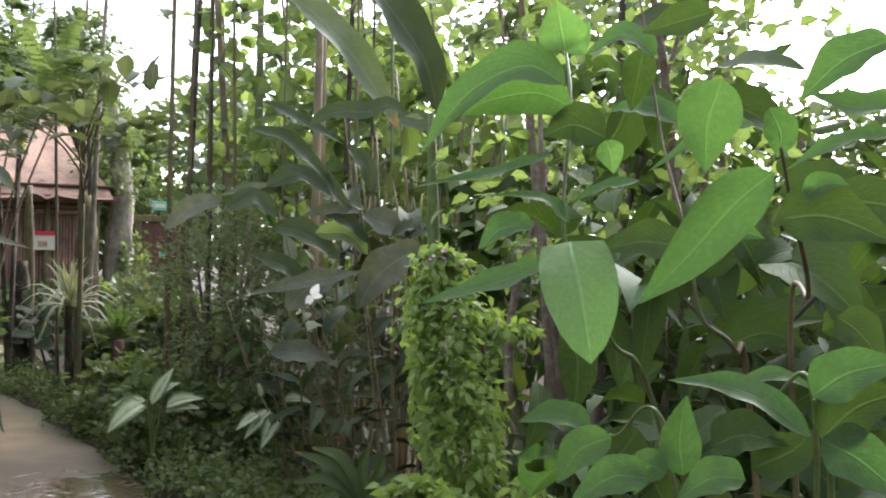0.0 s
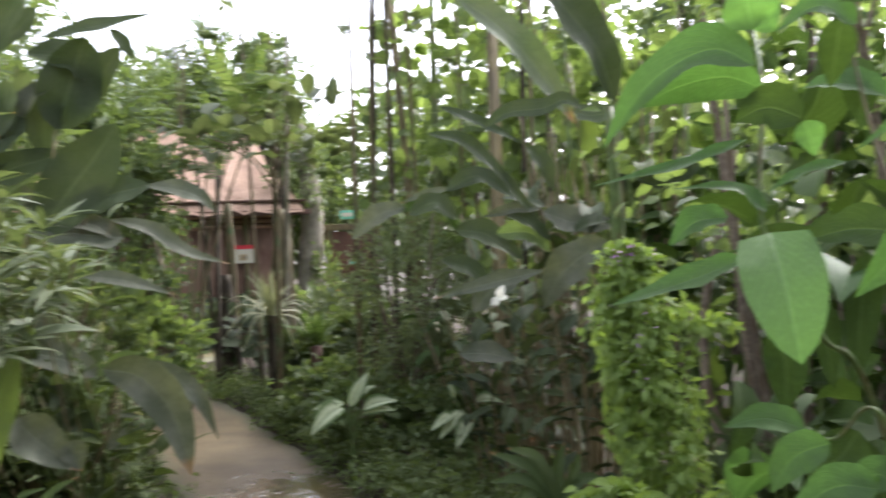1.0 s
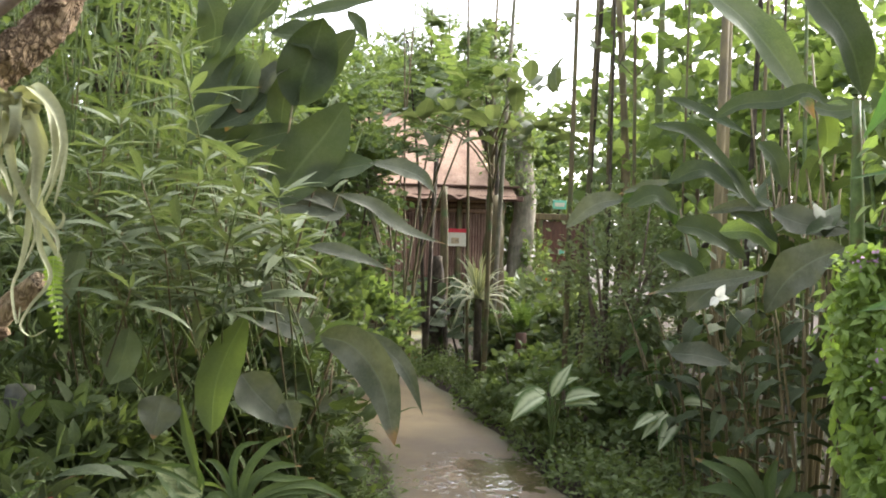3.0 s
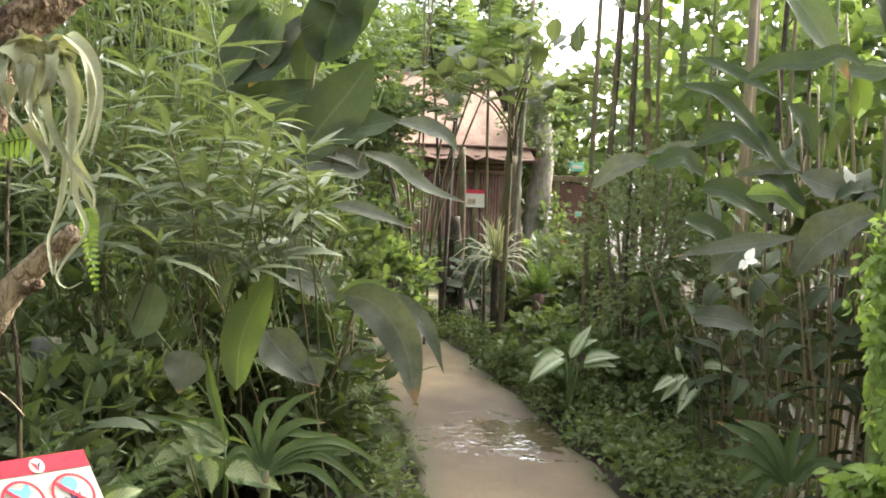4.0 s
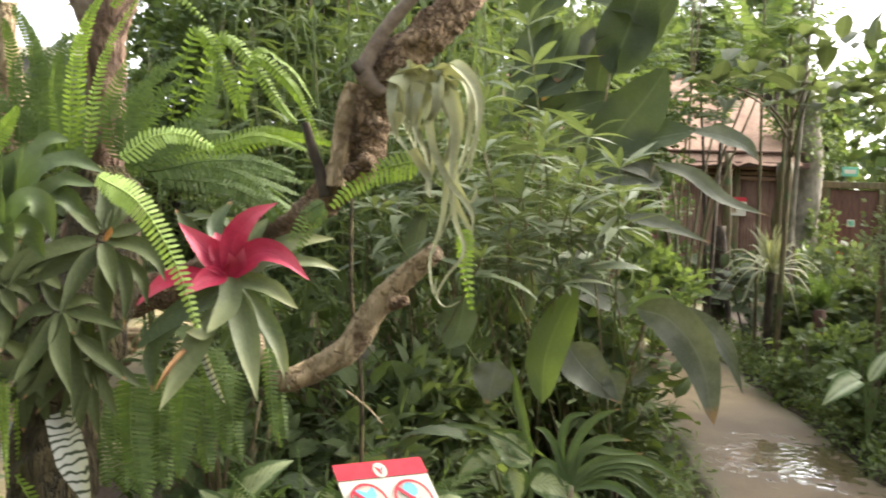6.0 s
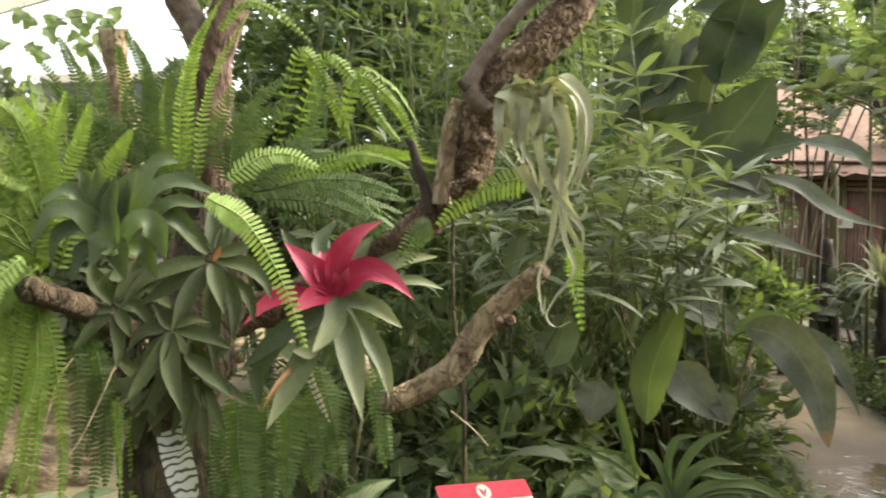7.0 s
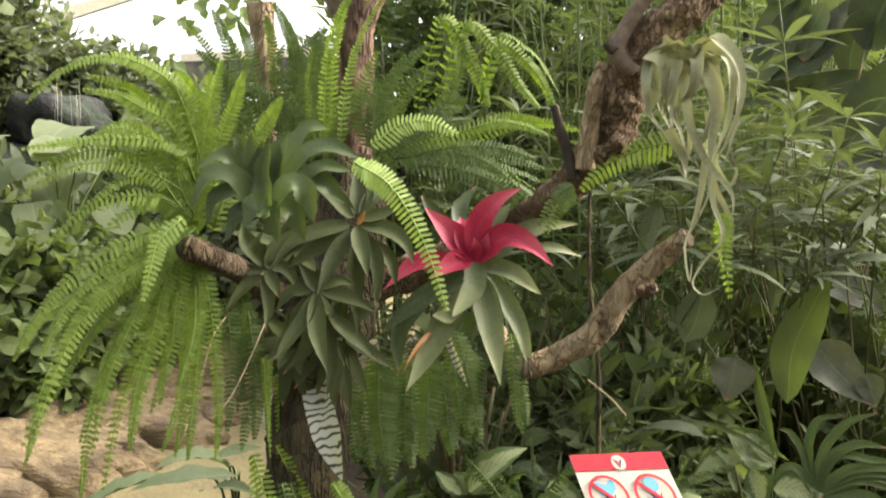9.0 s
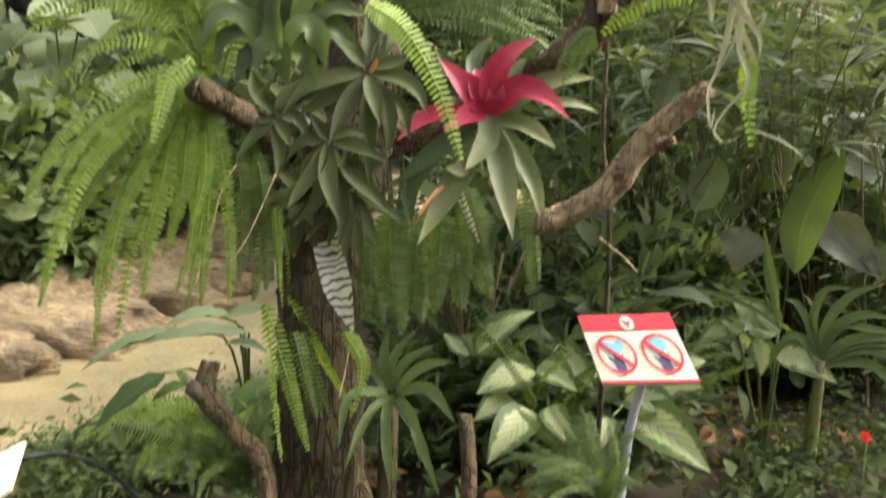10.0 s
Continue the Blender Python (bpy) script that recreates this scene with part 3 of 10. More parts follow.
def joined(keys, M, choice=None):
    """Arrays of many blades laid by the matrices M, in one mesh."""
    M = np.asarray(M)
    choice = rng.integers(0, len(keys), len(M)) if choice is None else choice
    Vs, Fs, Us, n = [], [], [], 0
    for i, key in enumerate(keys):
        sel = M[choice == i]
        if not len(sel):
            continue
        P, F, UV = BLADE[key]
        W = np.einsum("kij,nj->kni", sel[:, :3, :3], P) + sel[:, None, :3, 3]
        Vs.append(W.reshape(-1, 3))
        Fs.append((F[None] + (np.arange(len(sel)) * len(P))[:, None, None] + n).reshape(-1, 4))
        Us.append(np.tile(UV, (len(sel), 1)))
        n += len(sel) * len(P)
    return np.concatenate(Vs), np.concatenate(Fs), np.concatenate(Us)


def unit(v):
    v = np.asarray(v, float)
    return v / np.maximum(np.linalg.norm(v, axis=-1, keepdims=True), 1e-9)


def smooth_line(pts, n):
    """n points along a Catmull-Rom line through pts."""
    p = np.asarray(pts, float)
    if len(p) == 2:
        return p[0] + np.linspace(0, 1, n)[:, None] * (p[1] - p[0])
    p = np.vstack([2 * p[0] - p[1], p, 2 * p[-1] - p[-2]])
    out = []
    for s in np.linspace(0, len(p) - 3 - 1e-6, n):
        i, t = int(s), s - int(s)
        a, b, c, d = p[i], p[i + 1], p[i + 2], p[i + 3]
        out.append(0.5 * (2 * b + (c - a) * t + (2 * a - 5 * b + 4 * c - d) * t * t + (3 * b - a - 3 * c + d) * t ** 3))
    return np.array(out)


def tube_arrays(pts, radii, seg=8, n=None, rough=0.0, freq=6.0, knots=0.0):
    """A closed tube along pts; rough: how uneven its skin is, as a share of the radius; knots: rings as on bamboo."""
    n = n or max(2, len(pts))
    P = smooth_line(pts, n)
    R = np.interp(np.linspace(0, 1, n), np.linspace(0, 1, len(radii)), radii)
    T = unit(np.gradient(P, axis=0))
    ref = np.array([0.0, 0, 1]) if abs(T[0][2]) < 0.9 else np.array([1.0, 0, 0])
    A = unit(np.cross(T, ref))
    B = np.cross(T, A)
    ang = np.linspace(0, math.tau, seg, endpoint=False)
    V = []
    for i in range(n):
        for a in ang:
            d = A[i] * math.cos(a) + B[i] * math.sin(a)
            k = 1.0
            if rough:
                q = Vector(P[i] * freq + d * 1.3)
                k += rough * (noise.noise(q) + 0.6 * noise.noise(q * 2.7) + 0.4 * noise.noise(q * 6.1))
            V.append(P[i] + d * R[i] * k)
    V = np.array(V)
    if knots:
        ln = np.concatenate([[0], np.cumsum(np.linalg.norm(np.diff(P, axis=0), axis=1))])
        ring = 1 + 0.16 * (np.abs(((ln / knots) % 1) - 0.5) > 0.44)
        V = (V.reshape(n, seg, 3) - P[:, None]) * ring[:, None, None] + P[:, None]
        V = V.reshape(-1, 3)
    F = []
    for i in range(n - 1):
        for j in range(seg):
            F.append((i * seg + j, i * seg + (j + 1) % seg, (i + 1) * seg + (j + 1) % seg, (i + 1) * seg + j))
    # closing rings
    m = len(V)
    V = np.vstack([V, P[0] + (V[:seg] - P[0]) * 0.03, P[-1] + (V[-seg:] - P[-1]) * 0.03])
    for j in range(seg):
        F.append((m + j, m + (j + 1) % seg, (j + 1) % seg, j))
        F.append(((n - 1) * seg + j, (n - 1) * seg + (j + 1) % seg, m + seg + (j + 1) % seg, m + seg + j))
    UV = np.stack([np.tile(ang / math.tau, n + 2), np.concatenate([np.repeat(np.linspace(0, 1, n), seg), np.zeros(seg), np.ones(seg)])], 1)
    return V, np.array(F), UV


def merge(arrays):
    Vs, Fs, Us, n = [], [], [], 0
    for V, F, UV in arrays:
        Vs.append(V), Fs.append(np.asarray(F) + n), Us.append(UV)
        n += len(V)
    return np.concatenate(Vs), np.concatenate(Fs), np.concatenate(Us)


def tube(name, pts, radii, mat, parent, seg=8, n=None, rough=0.0, freq=6.0, knots=0.0, label=""):
    return put(name, mesh_from(name, *tube_arrays(pts, radii, seg, n, rough, freq, knots), mat), parent, None, label)


def box_bm(size, at=(0, 0, 0), rot=None, bevel=0.0):
    bm = bmesh.new()
    bmesh.ops.create_cube(bm, size=1)
    bmesh.ops.scale(bm, vec=size, verts=bm.verts)
    if bevel:
        bmesh.ops.bevel(bm, geom=bm.edges[:], offset=bevel, segments=2, affect="EDGES", profile=0.5)
    m = Matrix.Translation(at) @ (rot.to_4x4() if rot else Matrix())
    bmesh.ops.transform(bm, matrix=m, verts=bm.verts)
    return bm


def frond_blade(key, pairs, width, bend, droop=0.3, gap=0.5, curl=0.0):
    """A fern frond of unit chord: a midrib and pairs of toothed pinnae."""
    P, F, U = [], [], []
    n = 0
    us = np.linspace(0, 1, 60)
    th = bend * us + curl * us ** 5
    y = np.concatenate([[0], np.cumsum(np.cos(th[1:])) / 59])
    z = np.concatenate([[0], -np.cumsum(np.sin(th[1:])) / 59])
    a = math.atan2(z[-1], y[-1])
    k = 1 / math.hypot(y[-1], z[-1])
    y, z = (y * math.cos(-a) - z * math.sin(-a)) * k, (y * math.sin(-a) + z * math.cos(-a)) * k
    for i in range(pairs):
        u = 0.04 + 0.95 * i / (pairs - 1)
        c = np.array([0, np.interp(u, us, y), np.interp(u, us, z)])
        t = unit(np.array([0, np.interp(u + 0.02, us, y) - np.interp(u - 0.02, us, y), np.interp(u + 0.02, us, z) - np.interp(u - 0.02, us, z)]))
        nrm = np.cross([1, 0, 0], t)
        L = width / 2 * (np.clip(u * 6, 0.3, 1) * (1 - u) ** 0.45 * 1.08 + 0.05)
        w = 0.95 / pairs * gap
        for s in (-1, 1):
            d = unit(np.array([s, 0, 0]) + t * 0.28 - nrm * (droop + rng.uniform(-0.28, 0.28)))
            x0 = [0.0, 0.45, 0.85, 1.0]
            wd = [0.42, 0.55, 0.46, 0.14]
            for q, ww in zip(x0, wd):
                p = c + d * L * q - nrm * droop * L * q * q * 0.5
                P += [p - t * w * ww, p + t * w * ww]
                U += [(0.2, q), (0.8, q)]
            for q in range(3):
                F.append((n + 2 * q, n + 2 * q + 1, n + 2 * q + 3, n + 2 * q + 2))
            n += 8
    V, FF, UU = tube_arrays([(0, yy, zz) for yy, zz in zip(y[::10], z[::10])] + [(0, y[-1], z[-1])], [0.006, 0.002], 4, 9)
    UU[:, 0] = 0.5
    BLADE[key] = merge([(np.array(P), np.array(F), np.array(U)), (V, FF, UU)])


for i in range(4):
    frond_blade(f"frond{i}", 44 + 3 * i, 0.15 + 0.015 * i, 0.5 + 0.5 * i, 0.18 + 0.12 * i, 0.68)
    frond_blade(f"pinnate{i}", 16, 0.30 + 0.03 * i, 0.3 + 0.25 * i, 0.25, 0.8)


def frond(parent, width, mat, pts, face=(0.6, -0.6, 0.5), more=2, pairs=0):
    """A sword-fern frond along a bent midrib through pts, with looser ones like it behind."""
    pts = np.asarray(pts, float)
    chord = float(np.linalg.norm(np.diff(pts, axis=0), axis=1).sum())
    pairs = pairs or int(np.clip(chord / 0.0105, 16, 64))
    for k in range(1 + more):
        jit = np.linspace(0.25, 1, len(pts))[:, None] * rng.normal(size=3) * 0.13 * chord * (k > 0) + np.array([-0.035, 0.03, -0.012]) * k
        P = smooth_line(pts + jit, 2 * pairs)
        T = unit(np.gradient(P, axis=0))
        X = unit(np.cross(T, unit(np.asarray(face, float) + rng.normal(size=3) * (0.5 if k else 0.05))))
        N = np.cross(X, T)
        V, F, U = [], [], []
        for i in range(pairs):
            u = (i + 0.5) / pairs
            c, t, x, nn = P[2 * i], T[2 * i], X[2 * i], N[2 * i]
            L = width / 2 * (min(1.0, 0.45 + u * 4) * (1 - u) ** 0.5 * 1.1 + 0.06)
            h = chord / pairs * 0.5
            for s in (-1, 1):
                d = unit(x * s + t * 0.25 - nn * rng.uniform(-0.05, 0.4))
                n = len(V)
                for q, ww in ((0.0, 0.55), (0.4, 0.74), (0.8, 0.6), (1.0, 0.15)):
                    m = c + d * L * q - nn * 0.12 * L * q * q
                    V += [m - t * h * ww, m + t * h * ww]
                    U += [(0.2, q), (0.8, q)]
                F += [(n + 2 * q, n + 2 * q + 1, n + 2 * q + 3, n + 2 * q + 2) for q in range(3)]
        rib = tube_arrays(P[:: max(1, pairs // 8)], [0.0022, 0.0009], 4, 14)
        rib[2][:, 0] = 0.5
        put("frond", mesh_from("frond", *merge([(np.array(V), np.array(F), np.array(U)), rib]), mat), parent)


def scatter(center, size, n, clumps=0, clump_r=0.25, shell=0.0):
    """n points in an ellipsoid, gathered round clumps; shell pushes them outwards."""
    center, size = np.asarray(center, float), np.asarray(size, float)

    def ball(k):
        d = unit(rng.normal(size=(k, 3)))
        r = rng.random((k, 1)) ** (1 / 3)
        return d * (r * (1 - shell) + shell * rng.uniform(0.85, 1, (k, 1)))
    if clumps:
        c = ball(clumps)
        p = c[rng.integers(0, clumps, n)] + rng.normal(size=(n, 3)) * clump_r
    else:
        p = ball(n)
    return center + p * size


def leafage(p, lo, hi, up=0.3, out=None, spread=1.0, down=0.0, wide=1.0):
    """Matrices for leaves at the points p, of lengths lo..hi, at random angles, faces mostly up."""
    k = len(p)
    d = rng.normal(size=(k, 3)) * spread
    d[:, 2] = d[:, 2] * 0.6 - down
    if out is not None:
        d += unit(p - np.asarray(out, float)) * 0.9
    d = unit(d) * rng.uniform(lo, hi, (k, 1))
    face = unit(rng.normal(size=(k, 3)) * (1 - up) + np.array([0, 0, 1.0]) * (0.4 + up))
    return frames(p, p + d, face, wide)


# ---- setting ----
def ground_sheet():
    n, s = 160, 1.0
    x = np.sign(np.linspace(-1, 1, n + 1)) * np.abs(np.linspace(-1, 1, n + 1)) ** 1.8 * 90
    X, Y = np.meshgrid(x - 2, x + 5, indexing="ij")
    Z = np.array([noise.noise(Vector((a * 0.9, b * 0.9, 0))) for a, b in zip(X.ravel(), Y.ravel())]) * 0.03 - 0.05
    V = np.stack([X.ravel(), Y.ravel(), Z], 1)
    return put("ground", mesh_from("ground", V, grid_faces(n, n), V[:, :2], M_SOIL), None)


tagged(ground_sheet(), "dark damp soil with leaf litter under the planting", "ground", kind="structure")


def path_strip(name, line, width, label, mat):
    P = smooth_line([(x, y, 0) for x, y in line], 130)
    T = unit(np.gradient(P, axis=0))
    N = np.stack([T[:, 1], -T[:, 0], np.zeros(len(T))], 1)
    prof = [(-0.54, -0.09), (-0.52, -0.005), (-0.48, 0.008), (-0.25, 0.016), (0, 0.02), (0.25, 0.016), (0.48, 0.008), (0.52, -0.005), (0.54, -0.09)]
    V, UV = [], []
    for i, p in enumerate(P):
        for a, z in prof:
            j = noise.noise(Vector((*(p[:2] * 1.7), a * 2))) * 0.07 if abs(a) > 0.4 else 0
            q = p + N[i] * (a * width + j)
            V.append((q[0], q[1], z + 0.004 * noise.noise(Vector(q * 2.5))))
            UV.append((a + 0.5, i / 20))
    return tagged(put(name, mesh_from(name, V, grid_faces(len(P) - 1, len(prof) - 1), UV, mat), None), label, "path", kind="structure")


MAIN = [(0.9, -3.0), (0.35, -0.6), (-0.85, 2.0), (-2.1, 4.16), (-2.95, 5.25), (-4.5, 6.93), (-5.85, 8.35), (-7.5, 9.25), (-9.8, 9.9), (-14, 10.4), (-19, 10.8)]
SIDE = [(-1.6, -4.0), (-3.0, -1.8), (-4.25, -0.05), (-5.42, 1.2), (-6.8, 2.5), (-9.0, 4.2), (-12, 6)]
path_strip("path_main", [(3.6, -16.0), (1.9, -7.5)] + MAIN, 1.05, "tan worn concrete garden path with a wet patch and mossy edges", M_PATH)
path_strip("path_side", [(4.5, -16.0), (0.8, -8.5)] + SIDE, 1.35, "tan sandy concrete side path along a rock kerb", M_SAND)

path_strip("path_far", [(-10.00, 10.10), (-9.97, 11.77), (-9.67, 13.61), (-9.24, 14.86), (-8.84, 16.36), (-8.37, 18.31), (-7.70, 20.23)], 2.4, "pale sandy path crossing before the house", M_SAND)


def rock_mesh(seed, size):
    bm = bmesh.new()
    bmesh.ops.create_icosphere(bm, subdivisions=4, radius=1)
    for v in bm.verts:
        q = v.co + Vector((seed * 3.1, seed, 0))
        k = 1 + 0.34 * noise.noise(q * 1.3) + 0.20 * noise.noise(q * 3.1) + 0.10 * noise.noise(q * 7) + 0.05 * noise.noise(q * 15)
        c = v.co * k
        c.z = min(c.z, 0.62 + 0.1 * noise.noise(q * 2))
        v.co = Vector((c.x * size[0], c.y * size[1], c.z * size[2]))
    me = bpy.data.meshes.new("rock")
    bm.to_mesh(me)
    bm.free()
    me.polygons.foreach_set("use_smooth", np.ones(len(me.polygons), bool))
    return me


kerb = thing("rock_kerb", (-6.0, 1.2, 0), "low kerb of cream-coloured rough rocks beside the path", "kerb", kind="structure")
line = smooth_line([(-3.6, -2.3, 0), (-5.0, -0.35, 0), (-6.35, 1.0, 0), (-7.7, 2.05, 0), (-9.6, 3.5, 0)], 36)
for i, p in enumerate(line):
    me = rock_mesh(i * 1.7, (0.5 + 0.25 * rng.random(), 0.2 + 0.05 * rng.random(), 0.2 + 0.06 * rng.random()))
    me.materials.append(M_ROCK)
    put("rock", me, kerb, pose(p[0], p[1], 0.03, 0, 0, 42 + rng.uniform(-8, 8)))
tube("ledge", [(p[0] - 0.03, p[1] + 0.03, 0.0) for p in line[::3]], [0.25, 0.26], M_ROCK, kerb, 16, 160, 0.4, 5)
for i, p in enumerate(smooth_line([(-5.9, -0.4, 0), (-7.3, 1.0, 0), (-8.9, 2.2, 0)], 6)):
    me = rock_mesh(i * 2.3 + 40, (0.42, 0.32, 0.45 + 0.25 * rng.random()))
    me.materials.append(M_ROCK)
    put("rock", me, kerb, pose(p[0] + rng.uniform(-0.2, 0.2), p[1], 0.15, 0, 0, rng.uniform(0, 180)))


def foliage(name, label, keys, mat, boxes, lo, hi, parent=None, up=0.3, clump_r=0.16, shell=0.0, down=0.0):
    """One mesh of very many leaves; boxes: (centre, half sizes, number, clumps)."""
    Ms = []
    for c, s, n, k in boxes:
        p = scatter(c, s, n, k, clump_r, shell)
        p[:, 2] = np.maximum(p[:, 2], 0.03)
        Ms.append(leafage(p, lo, hi, up, c, down=down))
    me = mesh_from(name, *joined(keys, np.concatenate(Ms)), mat)
    if parent is not None:
        return put(name, me, parent, None, label)
    return tagged(put(name, me, None), label, "foliage", kind="stuff")


def limbs(name, parent, base, tops, r0, mat, seg=6, n=9, rough=0.1):
    """Bare limbs that bend from base to each of the tops."""
    base = np.asarray(base, float)
    for t in tops:
        t = np.asarray(t, float)
        m = (base + t) / 2 + rng.normal(size=3) * 0.06 * np.linalg.norm(t - base) * np.array([1, 1, 0.3])
        tube(name, [base, m, t], [r0, r0 * 0.7, r0 * 0.3], mat, parent, seg, n, rough, 12)


# ---- thatched house ----
house = thing("thatched_house", (-9.14, 15.35, 0), "red-brown reed-walled house with a straw thatch roof behind the trees", "house")
HR = Euler((0, 0, radians(35)))


def hp(s, b, z):
    """A point of the house: s along its front, b behind it, in units of 1.25 m; heights grow from eye level."""
    c, q = math.cos(radians(35)) * 1.25, math.sin(radians(35)) * 1.25
    return (-9.14 + c * s - q * b, 15.35 + q * s + c * b, z if z < 0.1 else 1.54 + (z - 1.54) * 1.25)


def house_box(name, s0, s1, b0, b1, z0, z1, mat, parent=house, bevel=0.01, label=""):
    lo, hi = hp(0, 0, z0)[2], hp(0, 0, z1)[2]
    x, y, _ = hp((s0 + s1) / 2, (b0 + b1) / 2, z0)
    return part(name, box_bm(((s1 - s0) * 1.25, (b1 - b0) * 1.25, hi - lo), (x, y, (lo + hi) / 2), HR.to_matrix(), bevel), mat, parent, label)


house_box("wall", -7.5, 0.72, 0.0, 0.16, -0.05, 2.42, M_WOOD)
house_box("wall", 0.58, 0.72, 0.16, 4.0, -0.05, 2.42, M_WOOD)
house_box("wall", -7.5, -7.36, 0.16, 4.0, -0.05, 2.42, M_WOOD)
house_box("wall", -7.5, 0.72, 4.0, 4.16, -0.05, 2.42, M_WOOD)
canes = []
for i in range(190):
    s = -7.45 + i * 0.043
    canes.append(tube_arrays([hp(s, -0.015, -0.02), hp(s + rng.uniform(-0.006, 0.006), -0.015, 2.05 + rng.uniform(-0.02, 0.02))], [0.026, 0.024], 5, 2))
tagged(put("reed_cladding", mesh_from("reed_cladding", *merge(canes), M_REED), house, None, "upright red-brown reed canes"), kind="stuff")
for z in (2.08, 2.16, 2.24, 2.32):
    tube("reed_rail", [hp(-7.5, -0.03, z), hp(0.74, -0.03, z)], [0.045, 0.045], M_REED, house, 6, 20, 0.1, 9)
for s in (-4.4, -2.9, -1.45, 0.02, 0.68):
    tube("post", [hp(s, -0.09, -0.05), hp(s, -0.09, 2.45)], [0.06, 0.055], M_CANE, house, 8, 10, 0.08, 8)
# hipped thatch: layered straw courses
roof_thatch = tube("roof_ridge", [hp(-6.0, 2.07, 3.82), hp(0.28, 2.07, 3.82)], [0.07, 0.07], M_THATCH, house, 8, 20, 0.2, 6, label="pinkish straw thatch")
for k in range(14):
    t0, t1 = k / 14, (k + 1.35) / 14
    for side in range(4):
        ring = []
        for t, lift in ((t0, 0.014), (t1, 0.0)):
            a, b, z = -7.9 + 1.9 * t, -0.55 + 2.6 * t, 2.30 + 1.5 * t + lift
            a1, b1 = 0.85 - 0.55 * t, 4.7 - 2.6 * t
            cs = [(a, b), (a1, b), (a1, b1), (a, b1)]
            ring.append((cs[side], cs[(side + 1) % 4], z))
        n = 60 if side % 2 == 0 else 30
        V, UV = [], []
        for i in range(n + 1):
            f = i / n
            for (p, q, z), drop in zip(ring, (1, 0)):
                s, b = p[0] + (q[0] - p[0]) * f, p[1] + (q[1] - p[1]) * f
                V.append(hp(s, b, z - drop * 0.09 * rng.random()))
                UV.append((f * 20, drop))
        put("thatch_course", mesh_from("thatch_course", V, [(2 * i, 2 * i + 2, 2 * i + 3, 2 * i + 1) for i in range(n)], UV, M_THATCH), roof_thatch)
house_box("eave_board", -7.8, 0.95, -0.5, -0.44, 2.22, 2.30, M_WOOD)
house_box("ceiling_board", -7.7, 0.9, -0.4, 4.5, 2.43, 2.46, M_WOOD)

# doorway beside the house, under the exit plate
lodge = thing("door_panel", hp(1.75, 0.8, 0), "dark brown wooden door panel in a frame beside the house", "door")
house_box("panel", 1.45, 2.15, 0.75, 0.80, -0.05, 1.98, M_WOOD, lodge)
house_box("post", 1.36, 1.45, 0.70, 0.84, -0.05, 2.08, M_CANE, lodge)
house_box("post", 2.15, 2.24, 0.70, 0.84, -0.05, 2.08, M_CANE, lodge)
house_box("lintel", 1.30, 2.30, 0.69, 0.85, 2.0, 2.10, M_CANE, lodge)
house_box("board", 1.72, 1.83, 0.73, 0.748, 1.42, 1.53, M_WHITE, lodge, 0.003, "small white square notice")
house_box("print", 1.735, 1.815, 0.722, 0.729, 1.435, 1.515, M_GREENSIGN, lodge, 0.002)
exit_plate = thing("exit_plate", hp(1.72, 0.66, 2.28), "pale green exit plate over the door panel", "sign")
house_box("plate", 1.60, 1.82, 0.66, 0.68, 2.18, 2.32, M_GREENSIGN, exit_plate, 0.004)
house_box("print", 1.63, 1.79, 0.652, 0.659, 2.22, 2.28, M_WHITE, exit_plate, 0.002)
wall_sign = thing("wall_sign", hp(0, -0.12, 1.5), "white notice with a red top band on the reed wall", "sign")
house_box("board", -0.16, 0.16, -0.155, -0.135, 1.53, 1.80, M_WHITE, wall_sign, 0.003)
house_box("band", -0.16, 0.16, -0.163, -0.156, 1.74, 1.80, M_RED, wall_sign, 0.002)
house_box("print", -0.10, 0.02, -0.161, -0.156, 1.57, 1.66, M_CUT, wall_sign, 0.002)
bench = thing("orange_bench", hp(1.6, 0.35, 0), "low bench with an orange seat by the door panel", "bench")
house_box("seat", 1.25, 1.95, 0.2, 0.5, 1.02, 1.08, M_ORANGE, bench)
for s in (1.3, 1.85):
    house_box("leg", s, s + 0.06, 0.25, 0.45, -0.05, 1.02, M_CANE, bench)

# pale old trunk with climbers beside the house
old = thing("climber_trunk", hp(1.0, 0.1, 0), "thick pale grey trunk overgrown with dark climbers", "tree")
tube("trunk", [hp(1.02, 0.1, -0.1), hp(1.0, 0.1, 1.4), hp(1.06, 0.1, 2.4), hp(0.9, 0.15, 3.7)], [0.32, 0.24, 0.22, 0.12], M_GTRUNK, old, 14, 40, 0.12, 3)
tagged(foliage("climber", "dark climbing leaves", ["far0", "far1", "far2"], L_SMALL, [(hp(1.0, 0, 3.0), (0.75, 0.6, 0.85), 1300, 26), (hp(1.2, -0.1, 1.2), (0.22, 0.22, 0.9), 420, 16)], 0.07, 0.15, old), kind="stuff")

